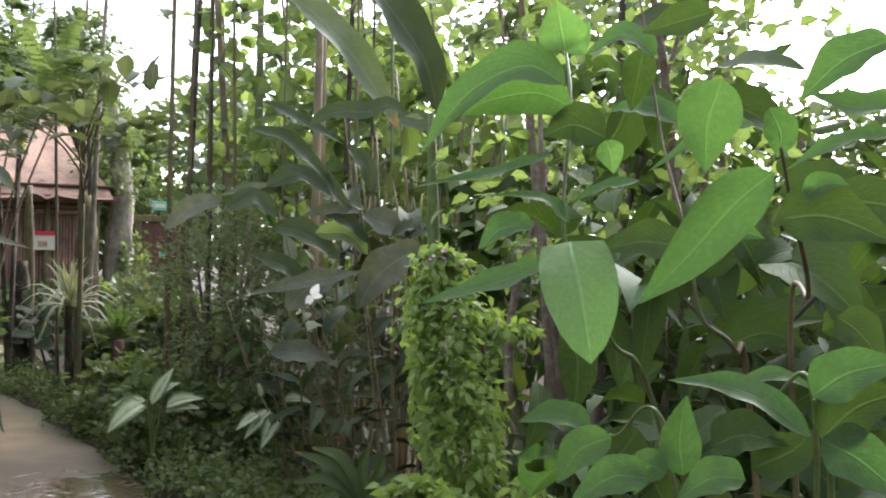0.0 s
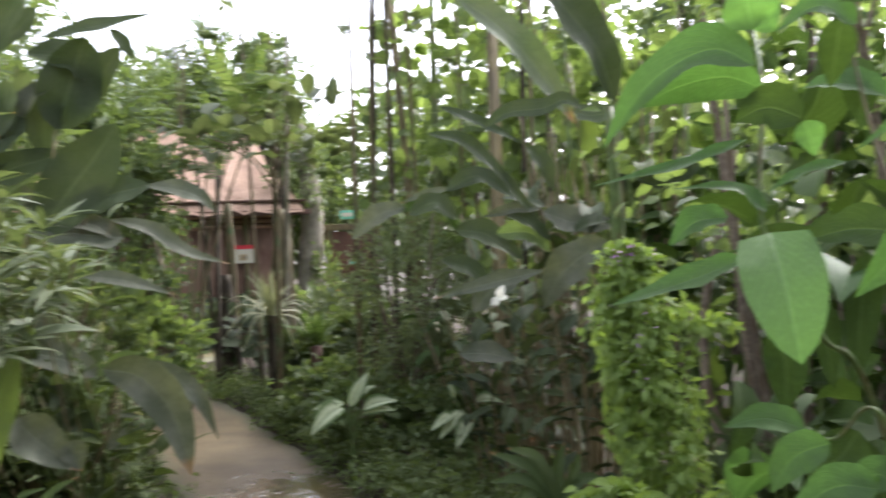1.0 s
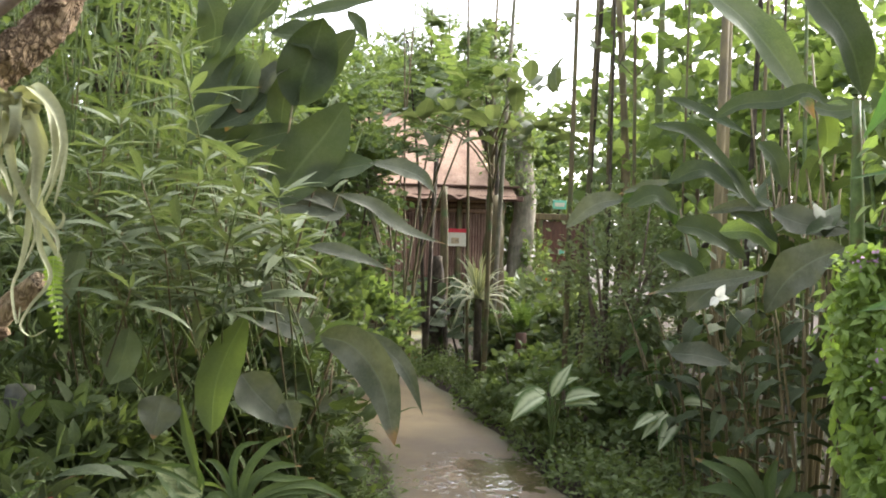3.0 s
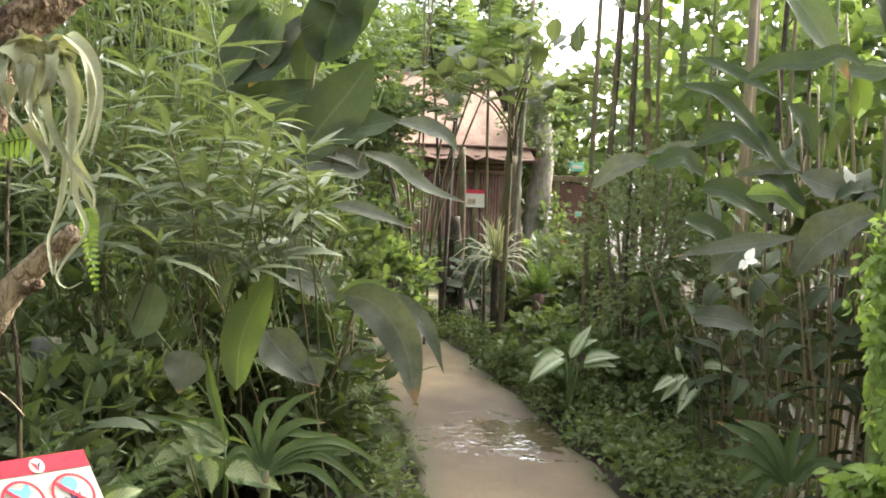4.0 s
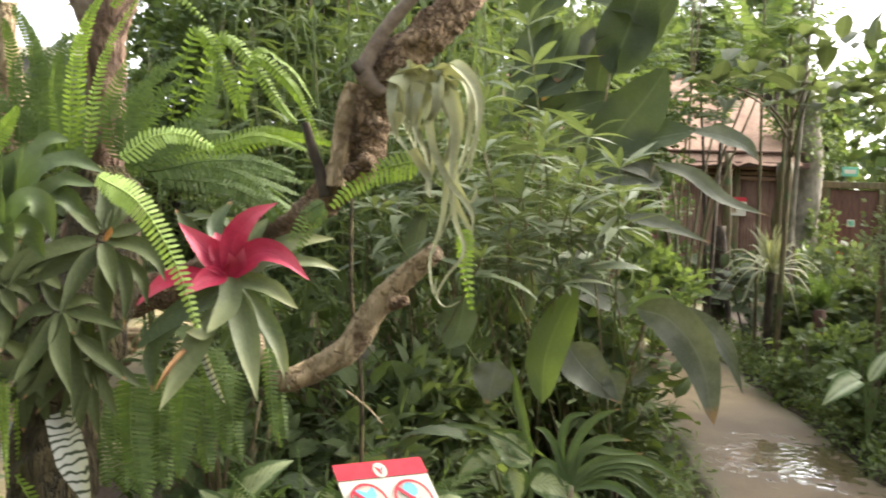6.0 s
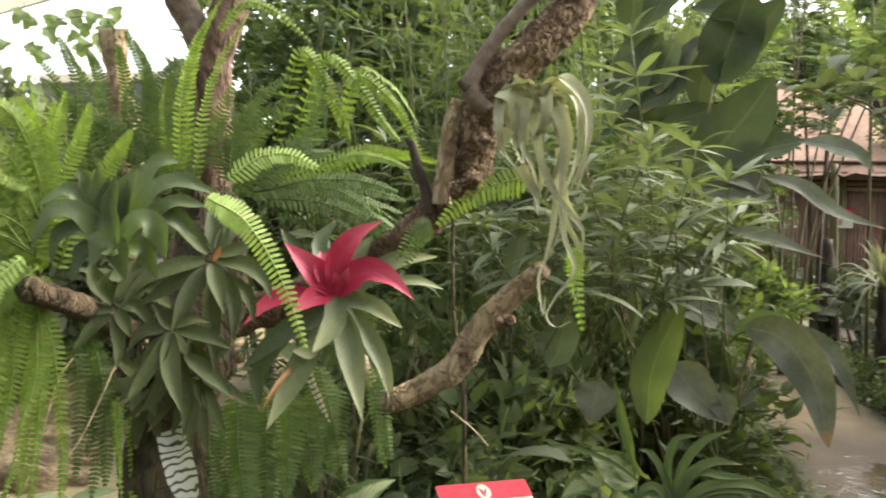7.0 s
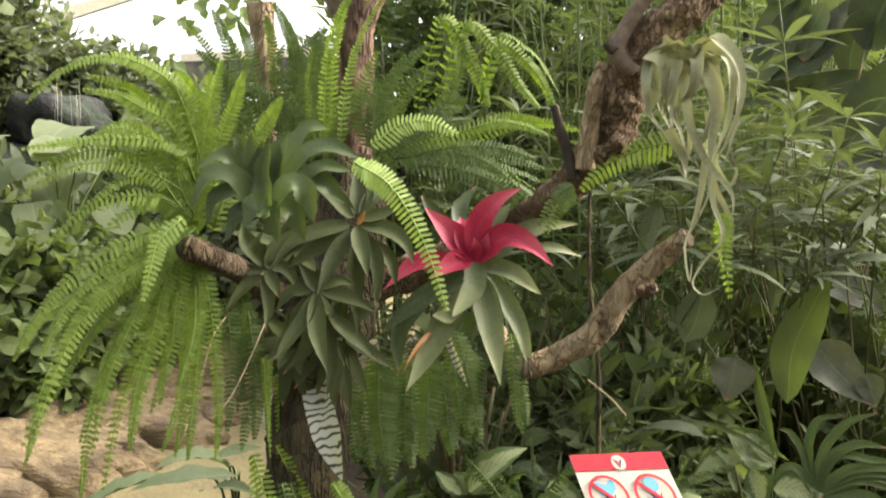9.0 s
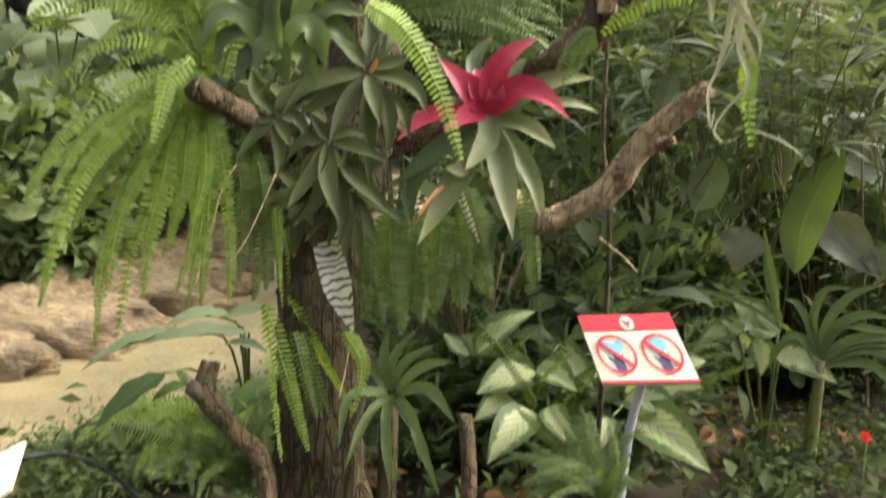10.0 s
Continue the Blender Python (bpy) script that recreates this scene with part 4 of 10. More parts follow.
# ---- slender trunks and bamboo poles ----
def pole(kind, x, y, z1, r, mat, lean=(0, 0), label="", knots=0.0):
    ob = thing(kind, (x, y, 0), label, "bamboo" if "bamboo" in kind else "tree", "slender poles among the planting")
    if not knots:
        for i in range(2):
            f = rng.uniform(0.5, 0.95)
            b = np.array([x + lean[0] * f, y + lean[1] * f, z1 * f])
            a = rng.uniform(0, math.tau)
            e = b + np.array([math.cos(a) * 0.35, math.sin(a) * 0.35, rng.uniform(0.1, 0.45)])
            tube("twig", [b, (b + e) / 2 + (0, 0, 0.05), e], [r * 0.3, r * 0.15], mat, ob, 5, 6)
            for j in range(4):
                d = unit(rng.normal(size=3) * np.array([1, 1, 0.5])) * rng.uniform(0.12, 0.22)
                leaf(ob, f"mid{j}", L_SAPL, e, e + d)
    tube("trunk" if not knots else "culm", [(x, y, -0.1), (x + lean[0] * 0.4, y + lean[1] * 0.4, z1 * 0.45), (x + lean[0], y + lean[1], z1)], [r, r * 0.85, r * 0.55], mat, ob, 8, 40, 0.05, 5, knots)
    return ob


for (x, y, z), r, mat, lean, kn in (
        ((-5.158, 9.001, 1.595), 0.020, M_CANE, (-0.15, 0), 0), ((-5.161, 9.345, 1.597), 0.024, M_CANE, (0.1, 0), 0),
        ((-4.984, 9.214, 1.597), 0.032, M_GTRUNK, (0.2, 0.1), 0), ((-3.171, 7.215, 1.590), 0.026, M_CANE, (0.06, 0), 0),
        ((-3.394, 7.992, 1.594), 0.034, M_DTRUNK, (0.2, 0.1), 0), ((-3.209, 8.178, 1.595), 0.024, M_CANE, (0.02, 0), 0),
        ((-2.891, 8.192, 1.596), 0.042, M_BAMBOOT, (-0.35, -0.1), 0.22), ((-3.038, 8.351, 1.597), 0.036, M_CANE, (-0.2, 0.0), 0.25), ((-2.755, 8.240, 1.597), 0.045, M_BAMBOO, (0.02, 0), 0.3),
        ((-1.635, 6.182, 1.588), 0.036, M_BAMBOOT, (0.07, 0), 0.34), ((-6.044, 9.036, 1.593), 0.014, M_CANE, (-0.3, 0.2), 0),
        ((-6.219, 8.914, 1.592), 0.014, M_CANE, (0.25, 0.2), 0), ((-1.701, 7.199, 1.594), 0.025, M_DTRUNK, (0.15, 0), 0),
        ((0.392, 5.360, 2.391), 0.03, M_DTRUNK, (0.1, 0), 0)):
    pole("bamboo_pole" if kn else "slender_tree", x, y, 5.6, r, mat, lean,
         "jointed tan and green bamboo pole standing in the bed" if kn else "slender dark tree trunk rising through the planting", kn)
for (x, y, z), r, mat, lean in (((-3.199, 7.610, 2.412), 0.022, M_CANE, (0.12, 0)), ((-2.841, 7.325, 2.375), 0.016, M_DTRUNK, (0, 0)), ((-1.757, 6.815, 2.505), 0.036, M_BAMBOOT, (0.02, 0)), ((-1.476, 6.704, 2.284), 0.016, M_CANE, (0.05, 0)), ((-1.433, 7.120, 2.326), 0.014, M_DTRUNK, (0.03, 0)), ((-2.693, 7.592, 2.401), 0.02, M_CANE, (-0.1, 0)), ((-1.126, 6.571, 2.263), 0.016, M_STEM, (-0.06, 0)), ((-2.225, 7.328, 2.364), 0.012, M_CANE, (0.03, 0))):
    pole("slender_tree", x, y, 5.2, r, mat, lean, "slender bare pole-like trunk among the vines")
# stout dark posts by the far bend, and a short reed-bound post
for (x, y, z), h, r, mat in (((-6.959, 10.106, 0.468), 0.9, 0.10, M_DTRUNK), ((-6.388, 10.244, 0.487), 1.4, 0.10, M_DTRUNK), ((-5.666, 10.437, 0.509), 2.2, 0.13, M_CANE), ((-6.642, 10.793, 0.434), 2.35, 0.06, M_CANE)):
    ob = thing("stout_stump", (x, y, 0), "dark rough tree stump at the bend of the path", "stump", "stumps at the bend")
    tube("trunk", [(x, y, -0.1), (x + 0.04, y, h * 0.5), (x, y, h)], [r * 1.25, r, r * 0.8], mat, ob, 9, 16, 0.3, 7)
for c, r, h in (((-6.959, 10.106), 0.3, 0.75), ((-6.388, 10.244), 0.34, 1.0), ((-5.691, 9.755, 1.169)[:2], 0.2, 0.9)):
    creeper = thing("stump_creeper", (c[0], c[1], 0), "dark broad-leaved creeper round a tree stump", "plant", "creepers on the stumps")
    limbs("stem", creeper, (c[0] + 0.12, c[1] - 0.1, -0.05), [(c[0] + 0.1, c[1] - 0.12, h), (c[0] - 0.14, c[1] - 0.1, h * 0.8)], 0.02, M_DTRUNK)
    for i in range(26):
        p = scatter((c[0], c[1] - 0.05, h * 0.72), (r, r, h * 0.5), 1, shell=0.6)[0]
        d = unit(rng.normal(size=3) * np.array([1, 1, 0.5]) + np.array([0.2, -0.4, -0.3])) * rng.uniform(0.14, 0.26)
        leaf(creeper, f"heart{i % 4}", L_PADDLE, p, p + d, (0.3, -0.5, 0.8))
x, y, z = (-6.210, 10.237, 0.496)
tube("prop", [(x + 0.18, y - 0.2, -0.1), (x - 0.05, y, 0.75)], [0.04, 0.035], M_DTRUNK, ob, 7, 8, 0.15, 8)

# ---- trees in the distance ----
def tree(at, h, r, n, lo, hi, label, keys=("dot0", "dot1", "dot2", "dot3"), mat=L_FAR, trunk_r=0.12, tier=6, low=0.35, bark=M_DTRUNK, clump_r=0.17):
    x, y = at
    ob = thing("tree", (x, y, 0), label, "tree", "trees round the garden")
    tube("trunk", [(x, y, -0.2), (x + rng.uniform(-0.2, 0.2), y, h * 0.5), (x, y, h * 0.92)], [trunk_r, trunk_r * 0.7, trunk_r * 0.2], bark, ob, 8, 20, 0.12, 3)
    tops, boxes = [], []
    for i in range(tier):
        a, f = rng.uniform(0, math.tau), low + (1 - low) * (i + 0.5) / tier
        rr = r * (0.95 - 0.45 * abs(f - 0.65) * 2) * rng.uniform(0.35, 0.75)
        c = np.array([x + math.cos(a) * rr, y + math.sin(a) * rr, h * f])
        tops.append(c)
        q = r * rng.uniform(0.4, 0.62)
        boxes.append((c, (q, q, q * 0.7), n // tier, 16))
    limbs("limb", ob, (x, y, h * low * 0.8), tops, trunk_r * 0.45, bark)
    foliage("crown", "", list(keys), mat, boxes, lo, hi, ob, clump_r=clump_r)
    return ob


FARLAB = "leafy green tree at the edge of the garden"
for az, d, h, r in ((37, 19, 4.6, 2.4), (33.5, 22, 5.2, 1.9), (30.5, 19.5, 4.0, 1.6), (42, 20, 6.0, 3.0), (25.5, 20, 4.1, 2.0), (21, 17, 4.2, 2.0), (16.5, 14, 4.5, 2.0),
                    (9, 14, 5.0, 2.0), (1, 13, 5.4, 2.0), (-7, 13, 5.6, 2.0), (-13, 14, 3.4, 2.0), (-19, 15, 2.8, 2.0), (-27, 14, 2.6, 2.0), (-38, 12, 5.0, 2.3),
                    (50, 17, 7.5, 3.0), (57, 15, 7.5, 3.0), (60, 14, 7.2, 2.2), (70, 15, 3.3, 1.9), (80, 15, 2.9, 2.0), (92, 12.5, 2.8, 1.9), (101, 11, 5.5, 2.6)):
    a = radians(az)
    k = 1.45 if 20 < az < 45 else 1.0
    tree((-math.sin(a) * d * k, math.cos(a) * d * k), 1.54 + (h - 1.54) * k, r * k, 1700 if -20 < az < 20 else 2000, 0.14 * k, 0.30 * k, FARLAB)
for c, h, r in (((-8.233, 14.731, 5.245), 5.4, 0.95), ((-9.338, 15.240, 5.460), 5.0, 0.8), ((-9.219, 12.917, 5.204), 4.9, 0.8), ((-9.318, 11.584, 4.950), 4.6, 1.0), ((-8.095, 15.940, 4.910), 4.7, 0.8), ((-10.695, 16.748, 5.279), 5.6, 1.1), ((-10.635, 15.587, 5.086), 5.2, 1.0), ((-10.582, 17.993, 5.471), 5.4, 1.0)):
    tree((c[0] * 1.5, c[1] * 1.5), 1.54 + (h - 1.54) * 1.5, r * 1.5, 2200, 0.09, 0.2, "fluffy light green tree behind the house", low=0.45, tier=11)
for az, d, h, r in ((46, 9.2, 4.6, 1.3), (52, 8.6, 5.0, 1.5)):
    a = radians(az)
    tree((-math.sin(a) * d, math.cos(a) * d), h, r, 4200, 0.09, 0.18, "leafy green tree close behind the thicket", low=0.3, tier=9)
for c, h, r in (((-10.3, 0.75), 3.15, 0.75), ((-10.4, 1.55), 2.75, 0.65), ((-10.2, 0.05), 3.2, 0.8), ((-9.937, 2.043), 2.35, 0.7)):
    tree(c, h, r, 4200, 0.07, 0.15, "dense green tree over the rock cascade", keys=("mid0", "mid1", "mid2", "mid3"), mat=L_SAPL, low=0.5, tier=12)
for c, h, r in (((-6.503, 8.034, 2.709), 3.5, 0.9), ((-6.604, 7.323, 2.449), 3.3, 0.9), ((-7.601, 10.217, 3.617), 4.2, 0.8)):
    tree(c[:2], h, r, 3600, 0.06, 0.13, "fine-leaved tree standing before the thatch roof", low=0.3, tier=12, trunk_r=0.05)
for c, h, r in (((-6.572, 3.573, 2.683), 3.6, 0.8), ((-7.746, 3.514, 2.765), 3.6, 0.8), ((-6.189, 4.118, 2.781), 3.8, 0.8)):
    tree(c[:2], h, r, 5200, 0.06, 0.13, "fine-leaved tree close behind the ferns", low=0.25, tier=12, trunk_r=0.05)
tree((-6.636, 11.947), 4.75, 0.6, 2600, 0.06, 0.12, "round dark green tree before the house", low=0.78, tier=9, trunk_r=0.05)
# low woods closing the far distance
foliage("far_woods", "dense far woods and hedges", ["dot0", "dot1", "dot2", "dot3"], L_FAR,
        [((-math.sin(radians(a)) * d, math.cos(radians(a)) * d, z), (2.6, 2.6, z * 0.75), 800, 26)
         for a in range(-55, 125, 8) for d, z in ((31, 2.2), (17.5, 1.1)) if d > 20 or not 10 < a < 52], 0.22, 0.45)
for a0 in range(135, 300, 20):
    a = radians(a0)
    tree((-math.sin(a) * 9, math.cos(a) * 9), 5.5, 3.0, 1100, 0.3, 0.5, FARLAB)

# feathery tree in front of the house
fx, fy, fz = (-5.647, 8.338, 1.590)
feather = thing("feathery_tree", (fx, fy, 0), "small tree with feathery dark fronds over the roof", "tree")
for i in range(7):
    a = rng.uniform(0, math.tau)
    top = np.array([fx + math.cos(a) * 0.9, fy + math.sin(a) * 0.9, rng.uniform(2.6, 3.9)])
    tube("limb", [(fx + rng.uniform(-0.12, 0.12), fy, -0.1), (fx + (top[0] - fx) * 0.3, fy + (top[1] - fy) * 0.3, 1.6), top], [0.017, 0.014, 0.008], M_CANE, feather, 6, 12, 0.1, 8)
    for j in range(20):
        f = rng.uniform(0.5, 1.2)
        b = np.array([fx, fy, 1.6]) * (1 - f) + top * f
        d = unit(rng.normal(size=3) * np.array([1, 1, 0.35]) + np.array([0, 0, 0.25])) * rng.uniform(0.45, 0.8)
        leaf(feather, f"pinnate{j % 4}", L_FAR, b, b + d, (0, 0, 1), name="frond")
for i in range(5):
    t = (-14.4, 22.1, 3.933)
    a, h = rng.uniform(-1.3, 1.3), rng.uniform(6.4, 8.8)
    ob = thing("feathery_tree", (t[0] + a * 1.6, t[1] + a, 0), "tall feathery tree behind the house roof", "tree")
    tube("trunk", [(t[0] + a * 1.6, t[1] + a, -0.1), (t[0] + a * 1.6, t[1] + a, h)], [0.06, 0.02], M_DTRUNK, ob, 6, 8)
    for j in range(60):
        z = rng.uniform(h - 3.2, h)
        b = np.array([t[0] + a * 1.6, t[1] + a, z])
        d = unit(rng.normal(size=3) * np.array([1, 1, 0.2]) + np.array([0, 0, 0.3])) * rng.uniform(0.7, 1.5) * (1.1 - 0.5 * (z - h + 3.2) / 3.2)
        leaf(ob, f"pinnate{j % 4}", L_FAR, b, b + d, (0, 0, 1), name="frond")

ob = thing("feathery_tree", (-6.30, 9.90, 0), "slender tree with dark feathery fronds beside the house", "tree")
for i in range(4):
    q = np.array([-6.30 + rng.uniform(-0.35, 0.35), 9.90 + rng.uniform(-0.35, 0.35), rng.uniform(3.5, 4.3)])
    tube("limb", [(-6.30, 9.90, -0.1), (-6.30 + (q[0] + 6.30) * 0.4, 9.90 + (q[1] - 9.90) * 0.4, 2.2), q], [0.03, 0.02, 0.008], M_DTRUNK, ob, 6, 10, 0.1, 6)
    for j in range(15):
        b = q + np.array([rng.uniform(-0.1, 0.1), rng.uniform(-0.1, 0.1), -rng.uniform(0.0, 0.8)])
        d = unit(rng.normal(size=3) * np.array([1, 1, 0.25]) + np.array([0, 0, 0.2])) * rng.uniform(0.4, 0.75)
        leaf(ob, f"pinnate{j % 4}", L_FAR, b, b + d, (0, 0, 1), name="frond")


# ---- generic plants ----
def cane_clump(name, label, base, n, h, spread, key, mat, lo, hi, per=5, cane_mat=M_CANE, r=0.014, category="plant", start=0.35, group="", hang=0.25, wide=1.0):
    """Canes rising from one foot with large alternate leaves, each a part."""
    x, y = base
    ob = thing(name, (x, y, 0), label, category, group)
    for i in range(n):
        a = math.tau * i / n + rng.uniform(-0.4, 0.4)
        q = spread * rng.uniform(0.3, 1)
        hh = h * rng.uniform(0.7, 1.1)
        p0 = np.array([x + math.cos(a) * 0.14 * rng.random(), y + math.sin(a) * 0.14 * rng.random(), -0.06])
        p1 = np.array([x + math.cos(a) * q, y + math.sin(a) * q, hh])
        pm = (p0 + p1) / 2 - np.array([math.cos(a), math.sin(a), 0]) * q * 0.12
        tube("cane", [p0, pm, p1], [r, r * 0.85, r * 0.4], cane_mat, ob, 6, 10, 0.08, 9)
        b = rng.uniform(0, math.tau)
        for j in range(per):
            f = start + (1 - start) * (j + rng.random() * 0.6) / per
            f = min(f, 1.0)
            c = p0 * (1 - f) ** 2 + 2 * pm * f * (1 - f) + p1 * f * f
            bb = b + math.pi * j + rng.uniform(-0.5, 0.5)
            d = unit(np.array([math.cos(bb), math.sin(bb), rng.uniform(-hang, 0.75)]))
            L = rng.uniform(lo, hi)
            leaf(ob, f"{key}{rng.integers(0, 4)}", mat, c, c + d * L, (rng.normal() * 0.3, rng.normal() * 0.3, 1), wide)
    return ob


def shrub(name, label, base, h, r, n, keys, mat, lo, hi, stems=7, stem_mat=M_TWIG, clumps=60, up=0.3, clump_r=0.13, down=0.0, category="shrub", group="", low=0.15, shell=0.2):
    """A leafy bush: woody stems and one crown of very many small leaves."""
    x, y = base
    ob = thing(name, (x, y, 0), label, category, group)
    tops = [np.array([x, y, 0]) + np.array([math.cos(a) * r * 0.6, math.sin(a) * r * 0.6, h * rng.uniform(0.6, 0.95)]) for a in rng.uniform(0, math.tau, stems)]
    limbs("stem", ob, (x, y, -0.05), tops, 0.012 + 0.006 * h, stem_mat)
    c = (x, y, h * (0.5 + low / 2))
    tagged(foliage("crown", "", keys, mat, [(c, (r, r, h * (1 - low) / 2), n, clumps)], lo, hi, ob, up, clump_r, shell, down), kind="stuff")
    return ob


def rosette(name, label, at, tips, key, mat, dup=0, face=None, r0=0.02, category="plant", group="", wide=1.0, extra=0, lo=0.2, hi=0.3, axis=(0, 0, 1), fan=1.2, across=0.0):
    """Blades from one heart; tips given, more filled in round the axis; across: the blades' width in metres."""
    ob = thing(name, at, label, category, group)
    at = np.asarray(at, float)
    for i, t in enumerate(tips):
        t = np.asarray(t, float)
        d = unit(t - at)
        f = unit(np.asarray(axis, float) - d * np.dot(axis, d)) if face is None else face
        leaf(ob, f"{key}{i % 4}", mat, at + d * r0, t, f, across / np.linalg.norm(t - at) if across else wide)
        for k in range(dup):
            t2 = t + rng.normal(size=3) * 0.2 * np.linalg.norm(t - at) - f * 0.015
            leaf(ob, f"{key}{(i + k + 1) % 4}", mat, at + d * r0 - f * 0.008, t2, f + rng.normal(size=3) * 0.2, across / np.linalg.norm(t2 - at) if across else wide)
    ax = unit(np.asarray(axis, float))
    p = unit(np.cross(ax, [0.3, 0.9, 0.11]))
    q = np.cross(ax, p)
    for i in range(extra):
        a = i * 2.4
        f = rng.uniform(0.25, fan)
        d = unit(ax * math.cos(f) + (p * math.cos(a) + q * math.sin(a)) * math.sin(f))
        t = at + d * rng.uniform(lo, hi)
        leaf(ob, f"{key}{i % 4}", mat, at + d * r0, t, unit(ax - d * np.dot(ax, d) + 1e-3), across / np.linalg.norm(t - at) if across else wide)
    return ob


def ground_cover(name, label, pts, n, keys, mat, lo, hi, h, up=0.5):
    """Low plants strewn round the points (x, y, radius, share)."""
    P = []
    for x, y, r, w in pts:
        k = int(n * w)
        c = rng.normal(size=(max(3, k // 26), 2)) * r * 0.5 + (x, y)
        q = c[rng.integers(0, len(c), k)] + rng.normal(size=(k, 2)) * 0.06
        P.append(np.column_stack([q, np.abs(rng.normal(size=k)) * h * 0.45]))
    P = np.concatenate(P)
    P[:, 2] = np.clip(P[:, 2], -0.02, h)
    return tagged(put(name, mesh_from(name, *joined(keys, leafage(P, lo, hi, up)), mat), None), label, "ground cover", kind="stuff")


# ---- beds along the path ----
def beside(line, width, side, off, n):
    P = smooth_line([(x, y, 0) for x, y in line], 120)
    T = unit(np.gradient(P, axis=0))
    N = np.stack([T[:, 1], -T[:, 0]], 1) * side
    return P[:, :2] + N * (width / 2 + off), n


edge_r, _ = beside(MAIN, 1.05, 1, 0.25, 0)
edge_r2, _ = beside(MAIN, 1.05, 1, 0.75, 0)
edge_l, _ = beside(MAIN, 1.05, -1, 0.22, 0)
sel = range(36, 92, 2)
ground_cover("ground_cover", "low feathery green ground cover along the path", [(*edge_r[i], 0.22, 1 / 56) for i in sel] + [(*edge_r2[i], 0.35, 1 / 56) for i in sel], 17000, ["far0", "far1", "far2"], L_COVER, 0.03, 0.07, 0.26)
ground_cover("ground_cover", "pale grassy weeds at the path's edge", [(*edge_l[i], 0.16, 1 / 23) for i in sel], 3000, ["far0", "lance0", "lance1"], L_COVER, 0.03, 0.08, 0.15)
bed = [(-1.4, 6.5), (-0.6, 5.6), (-2.0, 7.6), (-3.2, 8.4), (-0.2, 4.3), (0.6, 3.4), (-3.1, 3.3), (-3.6, 2.6), (-2.9, 1.9), (-3.3, 1.3), (-2.6, 1.1), (-4.6, 4.6), (-5.5, 5.2), (-2.7, 0.4), (-3.0, -0.3), (-7, 7), (-4.5, 10), (-6.5, 10.3), (-2.2, 2.4)]
ground_cover("leaf_litter", "brown leaf litter on the soil of the beds", [(x, y, 0.9, 1 / 19) for x, y in bed], 1000, ["lance1", "small2", "small3"], L_DRY, 0.05, 0.12, 0.03, 0.8)
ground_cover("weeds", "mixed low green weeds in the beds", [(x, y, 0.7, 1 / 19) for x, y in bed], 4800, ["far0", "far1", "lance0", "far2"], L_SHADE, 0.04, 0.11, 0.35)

# bright vine wall behind the heliconias
vine = thing("vine_screen", (-0.6, 8.2, 0), "screen of sunlit large-leaved vines on wires", "vine")
for x, y, z in ((-1.744, 8.151, 2.831), (-1.054, 7.774, 2.282), (-0.438, 7.342, 2.471), (-2.575, 8.442, 2.341)):
    tube("vine_stem", [(x, y, -0.1), (x + 0.15, y, 2), (x - 0.1, y + 0.1, 4.4)], [0.025, 0.02, 0.012], M_TWIG, vine, 6, 14, 0.1, 5)
foliage("vine_leaves", "sunlit lobed leaves", ["lobed0", "lobed1", "lobed2", "lobed3"], L_VINE,
        [((-2.487, 8.470, 3.318), (1.0, 0.5, 0.9), 286, 32), ((-1.754, 8.149, 3.554), (1.0, 0.6, 0.8), 286, 36), ((-1.840, 8.129, 2.519), (1.2, 0.6, 0.6), 330, 36),
         ((-0.768, 7.812, 2.578), (1.0, 0.5, 0.8), 330, 36), ((-1.116, 7.561, 2.120), (1.3, 0.5, 0.5), 308, 32), ((-0.076, 7.362, 2.472), (0.9, 0.5, 0.7), 242, 28), ((-1.712, 7.645, 1.687), (1.4, 0.5, 0.5), 242, 32)], 0.08, 0.18, vine, 0.1)

# fine-leaved bush beside the path
c = (-2.646, 7.217, 1.078)
shrub("fine_bush", "dense dark green bush with tiny leaves in the bed", c[:2], 2.0, 0.58, 4600, ["far0", "far1", "small0"], L_BUSH, 0.035, 0.075, 9, clumps=110, low=0.15)
c = (-2.095, 7.193, 1.100)
shrub("fine_bush", "loose dark green bush with small leaves", c[:2], 1.3, 0.5, 1800, ["small0", "small1", "small2"], L_BUSH, 0.05, 0.11, 9, clumps=50)
for c, h, r in (((-3.659, 7.649, 1.018), 0.62, 0.45), ((-2.850, 6.702, 1.097), 0.6, 0.42), ((-2.188, 6.532, 0.756), 0.55, 0.4)):
    shrub("low_shrub", "low leafy green shrub at the bend of the path", c[:2], h, r, 900, ["small0", "small1", "small2", "small3"], L_SMALL, 0.06, 0.13, 6, clumps=40)
for c, h, r, m, n, lab in (((-5.556, 7.689, 1.016), 1.2, 0.42, L_VINE, 900, "yellow-green leafy shrub beside the path bend"), ((-5.427, 7.041, 1.094), 1.0, 0.4, L_SMALL, 700, "mid-green shrub beside the path bend"), ((-5.357, 6.597, 1.314), 1.5, 0.5, L_SMALL, 900, "loose green shrub before the reed wall"), ((-5.108, 6.004, 0.986), 1.05, 0.45, L_PANDAN, 420, "shrub with cream-edged leaves beside the path")):
    shrub("low_shrub", lab, c[:2], h, r, n, ["small0", "small1", "small2", "small3"], m, 0.06, 0.15, 6, clumps=34)
